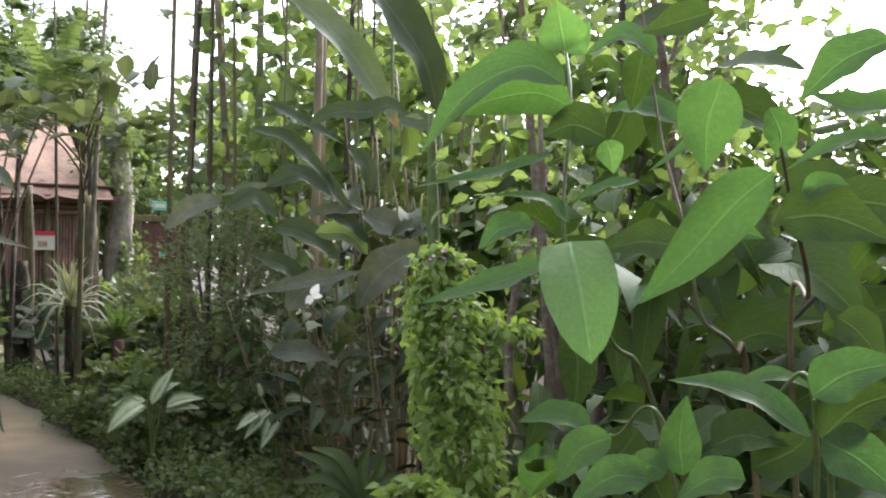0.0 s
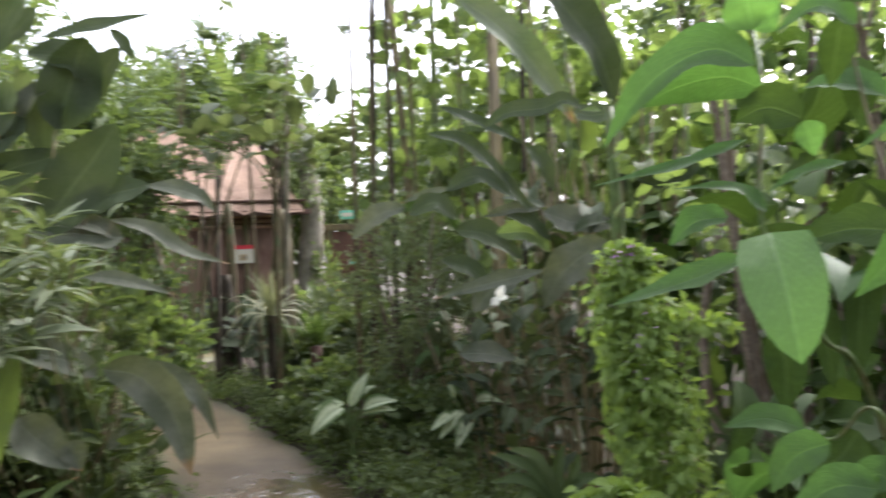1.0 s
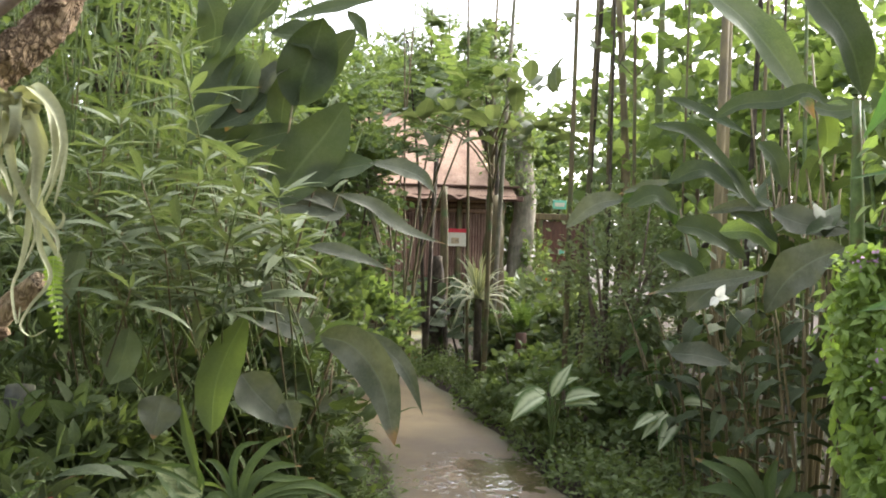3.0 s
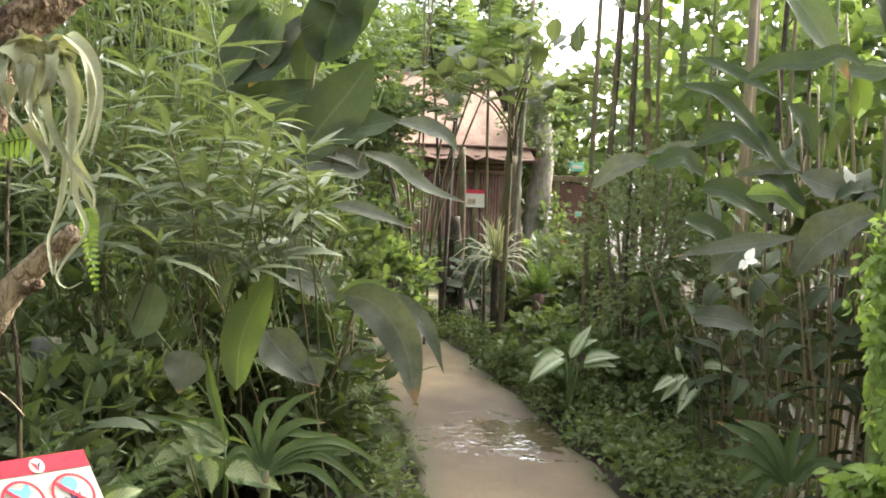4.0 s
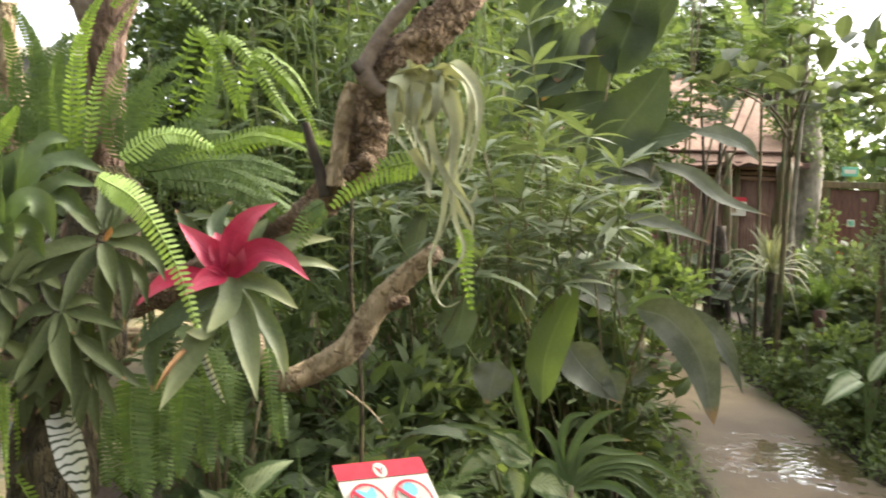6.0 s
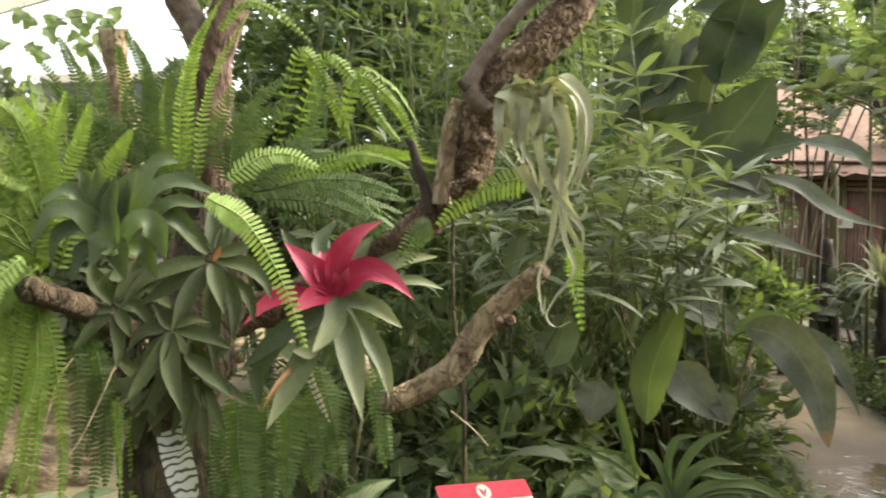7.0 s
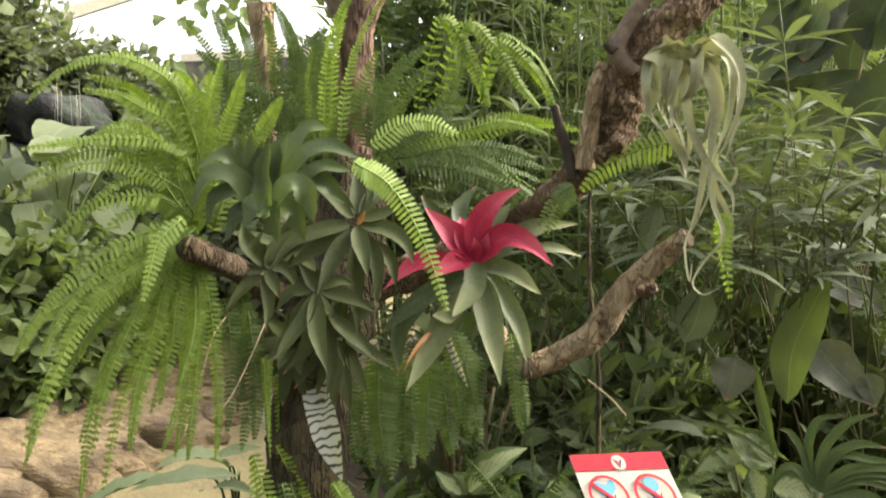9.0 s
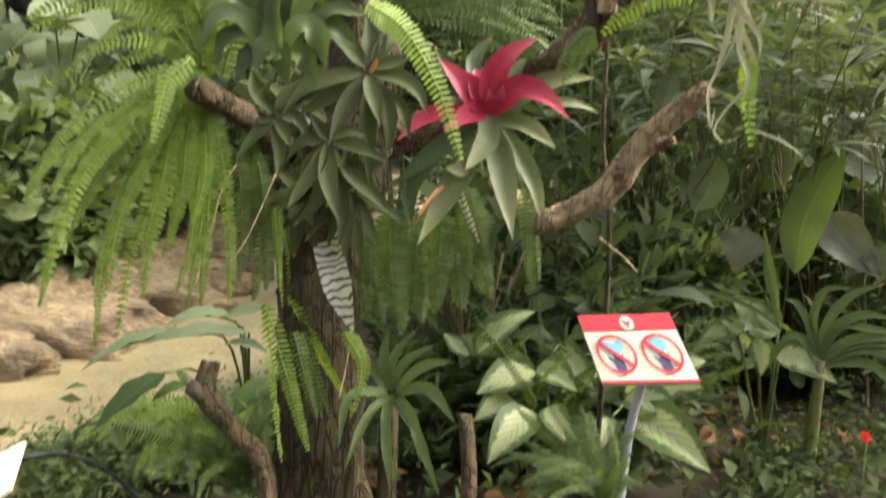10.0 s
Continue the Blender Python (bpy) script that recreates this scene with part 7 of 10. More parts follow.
cream = dieff((-2.731, 2.666, 0.315), [])
for b in ((-2.634, 2.558, 0.533), (-2.731, 2.451, 0.521), (-2.677, 2.500, 0.498), (-2.606, 2.546, 0.433)):
    tube("stalk", [(-2.725, 2.662, 0.293)[:2] + (-0.05,), b], [0.009, 0.005], M_STEM, cream, 5, 6)
curved(cream, ovate, 0.156, L_DIEFF, [(-2.630, 2.560, 0.526), (-2.701, 2.509, 0.588), (-2.780, 2.444, 0.645)])
curved(cream, ovate, 0.104, L_DIEFF, [(-2.728, 2.454, 0.521), (-2.779, 2.396, 0.515), (-2.816, 2.330, 0.463)])
curved(cream, ovate, 0.110, L_DIEFF, [(-2.683, 2.496, 0.507), (-2.650, 2.505, 0.443), (-2.633, 2.490, 0.368)])
curved(cream, ovate, 0.137, L_DIEFF, [(-2.614, 2.541, 0.442), (-2.549, 2.607, 0.448), (-2.438, 2.681, 0.375)])
curved(cream, ovate, 0.104, L_DIEFF, [(-2.644, 2.550, 0.539), (-2.689, 2.528, 0.605), (-2.725, 2.500, 0.635)])
curved(cream, ovate, 0.110, L_DIEFF, [(-2.720, 2.464, 0.526), (-2.751, 2.440, 0.547), (-2.785, 2.405, 0.557)])
dieff((-3.076, 1.809, 0.000), [((-2.742, 1.503, 0.478), (-2.706, 1.249, 0.437), 1.2), ((-2.777, 1.541, 0.473), (-2.563, 1.550, 0.452), 1.15), ((-2.867, 1.342, 0.520), (-2.792, 1.527, 0.668), 0.75), ((-2.800, 1.631, 0.538), (-2.605, 1.655, 0.432), 1.0),
                        ((-2.629, 1.422, 0.381), (-2.536, 1.197, 0.273), 1.0), ((-2.727, 1.392, 0.407), (-2.683, 1.231, 0.357), 1.1), ((-2.876, 1.321, 0.509), (-2.982, 1.277, 0.565), 1.0), ((-2.605, 1.467, 0.399), (-2.448, 1.447, 0.325), 1.0)])
dieff((-2.922, 2.169, 0.000), [((-2.543, 1.732, 0.442), (-2.279, 1.817, 0.525), 1.05), ((-2.429, 1.679, 0.401), (-2.089, 1.685, 0.341), 0.95), ((-2.538, 1.910, 0.481), (-2.460, 2.010, 0.534), 1.2), ((-2.497, 1.705, 0.442), (-2.263, 1.720, 0.440), 1.2), ((-2.474, 1.620, 0.384), (-2.390, 1.514, 0.318), 1.1)])
leaf(ging, "lance2", L_PADDLE, (-2.603, 2.175, 0.675), (-2.709, 1.930, 0.709), (0.4, -0.4, 0.9), 0.8)
leaf(ging, "lance2", L_PADDLE, (-2.869, 2.455, 0.571), (-2.990, 2.366, 0.667), (0.4, -0.4, 0.9), 0.8)
c = (-2.502, 2.654, 0.451)
arch = thing("strap_plant", (c[0], c[1], 0), "rosette of long arching green straps beside the sign", "plant")
tube("stalk", [(c[0], c[1], -0.06), c], [0.03, 0.02], M_STEM, arch, 7, 6)
curved(arch, strap, 0.042, L_STRAP, [(-2.502, 2.655, 0.452), (-2.438, 2.746, 0.541), (-2.301, 2.866, 0.560), (-2.119, 2.967, 0.455)])
curved(arch, strap, 0.042, L_STRAP, [(-2.500, 2.653, 0.445), (-2.414, 2.755, 0.509), (-2.303, 2.838, 0.482), (-2.136, 2.910, 0.334)])
curved(arch, strap, 0.042, L_STRAP, [(-2.506, 2.652, 0.456), (-2.495, 2.706, 0.574), (-2.438, 2.777, 0.633), (-2.354, 2.848, 0.633)])
curved(arch, strap, 0.039, L_STRAP, [(-2.512, 2.648, 0.460), (-2.517, 2.696, 0.606), (-2.476, 2.765, 0.706), (-2.404, 2.842, 0.758)])
curved(arch, strap, 0.039, L_STRAP, [(-2.503, 2.655, 0.456), (-2.418, 2.758, 0.530), (-2.316, 2.849, 0.541), (-2.240, 2.902, 0.521)])
curved(arch, strap, 0.035, L_STRAP, [(-2.517, 2.645, 0.465), (-2.559, 2.658, 0.606), (-2.553, 2.696, 0.706), (-2.489, 2.761, 0.730)])
curved(arch, strap, 0.039, L_STRAP, [(-2.499, 2.652, 0.439), (-2.387, 2.760, 0.459), (-2.306, 2.809, 0.412), (-2.234, 2.832, 0.328)])
curved(arch, strap, 0.035, L_STRAP, [(-2.510, 2.649, 0.460), (-2.481, 2.723, 0.584), (-2.394, 2.798, 0.585), (-2.306, 2.870, 0.587)])
curved(arch, strap, 0.035, L_STRAP, [(-2.513, 2.641, 0.445), (-2.566, 2.621, 0.520), (-2.605, 2.582, 0.521), (-2.627, 2.536, 0.459)])
curved(arch, strap, 0.032, L_STRAP, [(-2.509, 2.648, 0.452), (-2.427, 2.736, 0.487), (-2.347, 2.816, 0.520), (-2.197, 2.892, 0.404)])
curved(arch, strap, 0.020, L_STRAP, [(-2.584, 2.514, 0.561), (-2.689, 2.432, 0.638), (-2.822, 2.296, 0.679), (-2.926, 2.144, 0.628)])
curved(arch, strap, 0.029, L_STRAP, [(-2.522, 2.642, 0.465), (-2.571, 2.639, 0.585), (-2.615, 2.618, 0.650), (-2.649, 2.588, 0.662)])
tube("trunk", [(-3.428, 2.295, 0.671)[:2] + (-0.05,), (-3.366, 2.247, 0.734), (-3.389, 2.271, 0.922)], [0.065, 0.06, 0.058], M_GREYPIPE, thing("wrapped_stump", (-3.428, 2.295, 0.671)[:2] + (0,), "grey wrapped post with a cut top among the shrubs", "post"), 10, 10, 0.06, 6)

# ---- no-touch sign ----
def sign_point(u, v, lift=0.0):
    """u, v from 0 to 1 over the board, from its top left corner."""
    a, b, c2 = (np.array(q) for q in ((-2.401, 1.399, 0.762), (-2.234, 1.602, 0.794), (-2.202, 1.348, 0.621)))
    n = unit(np.cross(c2 - a, b - a))
    return a + (b - a) * u + (c2 - a) * v + n * lift


def sign_poly(name, uv, lift, thick, mat, parent, label=""):
    bm = bmesh.new()
    lo = [bm.verts.new(sign_point(u, v, lift - thick)) for u, v in uv]
    hi = [bm.verts.new(sign_point(u, v, lift)) for u, v in uv]
    bm.faces.new(hi)
    bm.faces.new(lo[::-1])
    for i in range(len(uv)):
        j = (i + 1) % len(uv)
        bm.faces.new((lo[i], lo[j], hi[j], hi[i]))
    bmesh.ops.recalc_face_normals(bm, faces=bm.faces[:])
    return part(name, bm, mat, parent, label)


sp = sign_point(0.5, 0.5)
sign = thing("notice_sign", (sp[0], sp[1], 0), "small tilted white and red no-touching notice on a grey post", "sign")
sign_poly("board", [(0, 0), (1, 0), (1, 1), (0, 1)], 0.0, 0.012, M_WHITE, sign)
sign_poly("band", [(0, 0), (1, 0), (1, 0.24), (0, 0.24)], 0.003, 0.0025, M_RED, sign)
sign_poly("band", [(0, 0.965), (1, 0.965), (1, 1), (0, 1)], 0.003, 0.0025, M_RED, sign)


def ring_uv(cu, cv, ru, rv, n=32):
    return [(cu + ru * math.cos(math.tau * i / n), cv + rv * math.sin(math.tau * i / n)) for i in range(n)]


def sign_ring(cu, cv, ru, rv, w):
    V, F, n = [], [], 40
    for i in range(n):
        a = math.tau * i / n
        for k in (1, w):
            V.append(sign_point(cu + ru * k * math.cos(a), cv + rv * k * math.sin(a), 0.006))
    for i in range(n):
        j = (i + 1) % n
        F.append((2 * i, 2 * i + 1, 2 * j + 1, 2 * j))
    put("prohibition_ring", mesh_from("prohibition_ring", V, F, None, M_RED), sign, None, "red ring")


for cu, shape in ((0.26, 0), (0.74, 1)):
    sign_poly("print", [(cu - 0.045, 0.84), (cu - 0.05, 0.72), (cu - 0.10, 0.62), (cu - 0.035, 0.67), (cu - 0.04, 0.54), (cu - 0.005, 0.65), (cu + 0.015, 0.53), (cu + 0.03, 0.65), (cu + 0.075, 0.56), (cu + 0.05, 0.72), (cu + 0.055, 0.84)], 0.002, 0.0018, M_NAVY, sign, "dark blue pictogram")
    if shape:
        sign_poly("print", ring_uv(cu, 0.46, 0.075, 0.10, 14), 0.0035, 0.0014, M_SKYB, sign, "light blue pictogram")
    else:
        sign_poly("print", [(cu - 0.11, 0.38), (cu, 0.45), (cu + 0.09, 0.36), (cu + 0.10, 0.50), (cu + 0.03, 0.60), (cu - 0.07, 0.58)], 0.0035, 0.0014, M_SKYB, sign, "light blue pictogram")
    sign_ring(cu, 0.60, 0.205, 0.285, 0.86)
    sign_poly("slash", [(cu - 0.15, 0.44), (cu - 0.12, 0.41), (cu + 0.15, 0.76), (cu + 0.12, 0.79)], 0.0055, 0.0015, M_RED, sign, "red slash")
sign_poly("emblem", ring_uv(0.5, 0.14, 0.075, 0.11, 20), 0.0045, 0.0014, M_WHITE, sign, "round white emblem")
sign_poly("emblem_wing", [(0.5, 0.22), (0.45, 0.08), (0.50, 0.13)], 0.006, 0.0014, M_RED, sign)
sign_poly("emblem_wing", [(0.5, 0.22), (0.55, 0.08), (0.51, 0.13)], 0.006, 0.0014, M_NAVY, sign)
tube("post", [sign_point(0.5, 0.8, -0.014), (-2.187, 1.441, 0.410), (-2.108, 1.357, 0.117)[:2] + (-0.1,)], [0.013, 0.013, 0.013], M_POST, sign, 8, 8)

# corner of another board with its cable
wx = thing("white_board", (-2.391, -0.211, 0.555)[:2] + (0,), "white notice board tilted on a short stake", "sign")
bm = bmesh.new()
q = [np.array(a) for a in ((-2.407, -0.111, 0.608), (-2.325, -0.150, 0.536), (-2.296, -0.302, 0.464), (-2.410, -0.270, 0.545))]
nn = unit(np.cross(q[1] - q[0], q[3] - q[0])) * 0.006
vs = [bm.verts.new(a + nn) for a in q] + [bm.verts.new(a - nn) for a in q]
for f in ((0, 1, 2, 3), (7, 6, 5, 4), (0, 4, 5, 1), (1, 5, 6, 2), (2, 6, 7, 3), (3, 7, 4, 0)):
    bm.faces.new([vs[i] for i in f])
part("board", bm, M_WHITE, wx)
mid = (q[1] + q[3]) / 2
tube("stake", [mid, (mid[0], mid[1], -0.1)], [0.012, 0.012], M_POST, wx, 6, 4)
cab = thing("black_cable", (-2.502, 0.127, 0.396), "thin black cable arching over the ground cover", "cable")
tube("cable", [(-2.399, -0.154, 0.555), (-2.394, -0.097, 0.579), (-2.472, -0.005, 0.530), (-2.530, 0.092, 0.443), (-2.523, 0.171, 0.340)], [0.006, 0.006], M_CABLE, cab, 6, 20)


# ---- old tree that carries the bromeliads ----
old_tree = thing("bromeliad_tree", (-2.433, 0.608, 0.708)[:2] + (0,), "gnarled old tree stump with cut branches carrying bromeliads and ferns", "tree")
fx, fy = (-2.433, 0.608, 0.708)[:2]
tube("trunk", [(fx, fy, -0.15), (-2.447, 0.597, 0.735), (-2.484, 0.607, 0.932), (-2.523, 0.673, 1.130), (-2.617, 0.775, 1.348), (-2.759, 0.840, 1.586)], [0.15, 0.105, 0.10, 0.10, 0.10, 0.09], M_BARKG, old_tree, 22, 90, 0.22, 9, label="mossy fissured trunk")
tube("trunk", [(-2.764, 0.788, 1.398), (-2.754, 0.824, 1.565), (-2.743, 0.837, 1.715), (-2.733, 0.829, 1.862), (-2.715, 0.821, 2.006), (-2.665, 0.857, 2.164), (-2.620, 0.871, 2.299)], [0.0670, 0.0603, 0.0536, 0.0519, 0.0536, 0.0502, 0.0469], M_RUDDY, old_tree, 24, 110, 0.16, 14, label="ruddy brown limb")
tube("trunk", [(-2.751, 0.826, 1.978), (-2.755, 0.776, 2.071), (-2.756, 0.732, 2.147), (-2.749, 0.683, 2.250)], [0.0440, 0.0406, 0.0389, 0.0372], M_TWIG, old_tree, 18, 50, 0.16, 12, label="grey forked limb")
tube("snag", [(-2.736, 0.731, 2.140), (-2.748, 0.691, 2.159), (-2.759, 0.668, 2.148)], [0.0202, 0.0168, 0.0134], M_TWIG, old_tree, 10, 8, 0.2, 16)
tube("trunk", [(-3.066, 0.705, 1.666), (-3.061, 0.685, 1.843), (-3.052, 0.660, 1.981), (-3.039, 0.643, 2.092)], [0.05, 0.042, 0.036, 0.044], M_LIMB, old_tree, 16, 50, 0.16, 12, label="pinkish cut limb")
tube("branch", [(-2.653, 1.251, 1.139), (-2.405, 1.192, 1.082), (-2.144, 1.045, 1.10), (-2.082, 1.097, 1.131), (-2.005, 1.148, 1.196), (-1.952, 1.187, 1.298), (-1.893, 1.220, 1.370), (-1.825, 1.256, 1.439)], [0.030, 0.030, 0.030, 0.030, 0.034, 0.033, 0.029, 0.024], M_LIMB, old_tree, 24, 150, 0.16, 17, label="bare cut branch")
tube("cut_end", [(-1.825, 1.256, 1.439), (-1.818, 1.256, 1.444)], [0.0245, 0.023], M_STUMP, old_tree, 14, 2)
tube("branch", [(-2.708, 0.885, 1.251), (-2.581, 1.040, 1.326), (-2.403, 1.154, 1.435), (-2.133, 1.110, 1.528), (-1.910, 1.024, 1.591)], [0.055, 0.048, 0.04, 0.036, 0.042], M_BARK, old_tree, 16, 70, 0.25, 12)
tube("branch", [(-1.974, 0.987, 1.524), (-1.894, 1.012, 1.590), (-1.827, 1.027, 1.665), (-1.783, 1.022, 1.760), (-1.735, 1.020, 1.827), (-1.687, 1.058, 1.895), (-1.652, 1.108, 1.953), (-1.628, 1.155, 2.024), (-1.618, 1.201, 2.122)], [0.0314, 0.0435, 0.0502, 0.0470, 0.0414, 0.0438, 0.0418, 0.0374, 0.0332], M_BARK, old_tree, 28, 170, 0.24, 24, label="corky flaking limb")
tube("branch", [(-1.829, 0.965, 1.587), (-1.821, 0.970, 1.674), (-1.812, 0.972, 1.746), (-1.796, 0.981, 1.811)], [0.0209, 0.0221, 0.0209, 0.0172], M_LIMB, old_tree, 16, 50, 0.18, 14)
tube("branch", [(-1.722, 0.997, 1.783), (-1.741, 0.966, 1.825), (-1.728, 0.971, 1.868), (-1.700, 0.990, 1.923), (-1.653, 1.023, 1.988), (-1.604, 1.057, 2.039)], [0.016, 0.021, 0.016, 0.0145, 0.0135, 0.012], M_TWIG, old_tree, 14, 50, 0.14, 18, label="grey-brown branch")
tube("snag", [(-1.736, 0.956, 1.827), (-1.746, 0.939, 1.844)], [0.0143, 0.0095], M_DTRUNK, old_tree, 8, 5, 0.1, 20)
tube("snag", [(-1.867, 0.964, 1.564), (-1.875, 0.952, 1.626), (-1.884, 0.936, 1.674), (-1.891, 0.921, 1.726)], [0.0150, 0.0125, 0.0112, 0.0087], M_DTRUNK, old_tree, 10, 24, 0.22, 16)
tube("snag", [(-2.668, 0.578, 1.234), (-2.418, 0.404, 1.322), (-2.249, 0.282, 1.372), (-2.186, 0.214, 1.398)], [0.036, 0.03, 0.027, 0.028], M_STUMP, old_tree, 14, 30, 0.16, 12, label="cut stub")
tube("cut_end", [(-2.186, 0.214, 1.398), (-2.188, 0.209, 1.400)], [0.024, 0.024], M_STUMP, old_tree, 12, 2)
for p, q, r in (((-1.745, 0.971, 1.636), (-1.722, 0.967, 1.650), 0.022), ((-1.777, 0.965, 1.611), (-1.749, 0.951, 1.629), 0.02), ((-1.718, 0.980, 1.715), (-1.702, 0.982, 1.728), 0.018), ((-1.664, 0.991, 1.839), (-1.657, 0.996, 1.853), 0.017), ((-1.629, 1.028, 1.904), (-1.618, 1.039, 1.910), 0.016), ((-1.876, 1.170, 1.314), (-1.842, 1.194, 1.326), 0.018)):
    tube("bark_flake", [p, q], [r, r * 0.7], M_BARK, old_tree, 9, 6, 0.5, 40)
cutst = thing("cut_stem", (-2.405, 0.442, 0.366)[:2] + (0,), "knotty leaning cut stem in the ground cover", "stump")
tube("stem", [(-2.380, 0.479, 0.342)[:2] + (-0.1,), (-2.381, 0.433, 0.428), (-2.401, 0.366, 0.551), (-2.410, 0.292, 0.661), (-2.433, 0.308, 0.738)], [0.03, 0.025, 0.024, 0.028, 0.022], M_STUMP, cutst, 14, 40, 0.18, 12)
tube("knot", [(-2.410, 0.292, 0.661), (-2.409, 0.251, 0.688)], [0.025, 0.018], M_DTRUNK, cutst, 10, 6, 0.2, 12)
tube("cut_end", [(-2.433, 0.308, 0.738), (-2.434, 0.308, 0.743)], [0.022, 0.022], M_CUT, cutst, 12, 2)
st2 = thing("cut_stem", (-2.258, 0.966, 0.329)[:2] + (0,), "straight green cut stem at the foot of the tree", "stump")
tube("stem", [(-2.247, 0.961, 0.305)[:2] + (-0.1,), (-2.277, 0.972, 0.372), (-2.344, 0.989, 0.530)], [0.024, 0.022, 0.020], M_STUMP, st2, 10, 12, 0.06, 8)
tube("cut_end", [(-2.344, 0.989, 0.530), (-2.345, 0.990, 0.534)], [0.019, 0.019], M_CUT, st2, 10, 2)
thin = thing("thin_stem", (-2.384, 1.500, 0.715)[:2] + (0,), "thin straight brown stem behind the branch", "tree")
tube("stem", [(-2.382, 1.503, 0.715)[:2] + (-0.1,), (-2.432, 1.528, 0.925), (-2.504, 1.527, 1.299), (-2.585, 1.583, 1.791)], [0.009, 0.008, 0.007, 0.005], M_BARKG, thin, 7, 20, 0.1, 9)
# roots and dangling dry stalks
for pts in ([(-2.400, 0.459, 1.202), (-2.369, 0.408, 1.114), (-2.347, 0.362, 1.041), (-2.346, 0.320, 0.989)], [(-2.383, 0.356, 1.222), (-2.356, 0.316, 1.175), (-2.343, 0.281, 1.062), (-2.325, 0.242, 0.952)], [(-2.289, 0.617, 0.810), (-2.271, 0.594, 0.724), (-2.257, 0.574, 0.666)], [(-2.156, 1.259, 1.048), (-2.073, 1.269, 1.015), (-2.003, 1.262, 0.988)]):
    tube("dry_stalk", pts, [0.0022, 0.0016], M_CUT, old_tree, 5, 14)

# ---- climbing vine round the cut limb ----
vine = thing("climbing_vine", (-3.06, 0.66, 2.05), "thin climbing vine with lobed green leaves on the cut limb", "plant")
tube("stem", [(-3.083, 0.688, 2.058), (-3.181, 0.669, 2.142), (-3.296, 0.627, 2.164), (-3.373, 0.545, 2.154), (-3.386, 0.482, 2.170)], [0.003, 0.0015], M_STEM, vine, 5, 20)
tube("stem", [(-3.181, 0.669, 2.142), (-3.247, 0.661, 2.087), (-3.387, 0.560, 2.052), (-3.462, 0.446, 2.083)], [0.0018, 0.0008], M_STEM, vine, 5, 20)
for i, c in enumerate(((-3.386, 0.477, 2.173), (-3.383, 0.506, 2.154), (-3.333, 0.520, 2.122), (-3.416, 0.563, 2.182), (-3.350, 0.602, 2.191), (-3.252, 0.613, 2.136), (-3.304, 0.645, 2.091), (-3.236, 0.645, 2.170), (-3.143, 0.638, 2.114), (-3.361, 0.635, 2.087), (-3.362, 0.584, 2.157), (-3.463, 0.440, 2.085),
                       (-3.453, 0.491, 2.076), (-3.399, 0.502, 2.068), (-3.390, 0.551, 2.047), (-3.249, 0.643, 2.105), (-3.182, 0.662, 2.149), (-3.248, 0.666, 2.071), (-3.125, 0.658, 2.168), (-3.354, 0.636, 2.120))):
    c = np.array(c)
    d = unit(np.array([rng.uniform(-0.5, 0.5), rng.uniform(-1, 1), -0.8])) * rng.uniform(0.045, 0.07)
    tube("leaf_stalk", [c + np.array([-0.01, 0, 0.03]), c], [0.0012, 0.001], M_STEM, vine, 4, 4)
    curved(vine, lobed, rng.uniform(0.042, 0.062), L_VINE, [tuple(c), tuple(c + d * 0.5 + np.array([0.008, 0, 0.004])), tuple(c + d)], face=(0.8, -0.2, 0.5), nu=10)

# ---- bromeliads ----
AX = np.array([0.75, -0.45, 0.5])
red = thing("red_bromeliad", (-2.224, 0.920, 1.349), "large bromeliad with red centre and pale green outer blades", "plant")
curved(red, strap, 0.053, L_BROC, [(-2.195, 0.971, 1.372), (-2.188, 1.023, 1.415), (-2.166, 1.093, 1.449), (-2.125, 1.181, 1.459)], face=(0.8, -0.4, 0.45), fold=0.35, ruffle=0.05)
curved(red, strap, 0.049, L_BROC, [(-2.209, 0.947, 1.352), (-2.144, 0.997, 1.338), (-2.077, 1.042, 1.288)], face=(0.8, -0.4, 0.45), fold=0.35, ruffle=0.05)
curved(red, strap, 0.059, L_BROC, [(-2.218, 0.932, 1.360), (-2.178, 0.910, 1.297), (-2.162, 0.843, 1.230)], face=(0.8, -0.4, 0.45), fold=0.35, ruffle=0.05)
curved(red, pointed, 0.074, L_BROC, [(-2.206, 0.946, 1.322), (-2.152, 0.947, 1.201), (-2.090, 0.942, 1.068)], face=(0.8, -0.4, 0.45), fold=0.35, ruffle=0.05)
curved(red, pointed, 0.050, L_BROC, [(-2.192, 0.968, 1.322), (-2.131, 1.016, 1.208), (-2.084, 1.029, 1.085)], face=(0.8, -0.4, 0.45), fold=0.35, ruffle=0.05)
curved(red, pointed, 0.057, L_BROG, [(-2.229, 0.910, 1.334), (-2.276, 0.810, 1.254), (-2.308, 0.722, 1.172)], face=(0.8, -0.4, 0.45), fold=0.35, ruffle=0.05)
curved(red, pointed, 0.068, L_BROC, [(-2.227, 0.903, 1.278), (-2.223, 0.824, 1.152), (-2.211, 0.749, 1.045)], face=(0.8, -0.4, 0.45), fold=0.35, ruffle=0.05)
curved(red, strap, 0.042, L_BROG, [(-2.317, 0.865, 1.269), (-2.339, 0.794, 1.167), (-2.323, 0.786, 1.068)], face=(0.8, -0.4, 0.45), fold=0.35, ruffle=0.05)
curved(red, pointed, 0.030, L_BROC, [(-2.183, 1.064, 1.393), (-2.157, 1.142, 1.395), (-2.135, 1.211, 1.373)], face=(0.8, -0.4, 0.45), fold=0.35, ruffle=0.05)
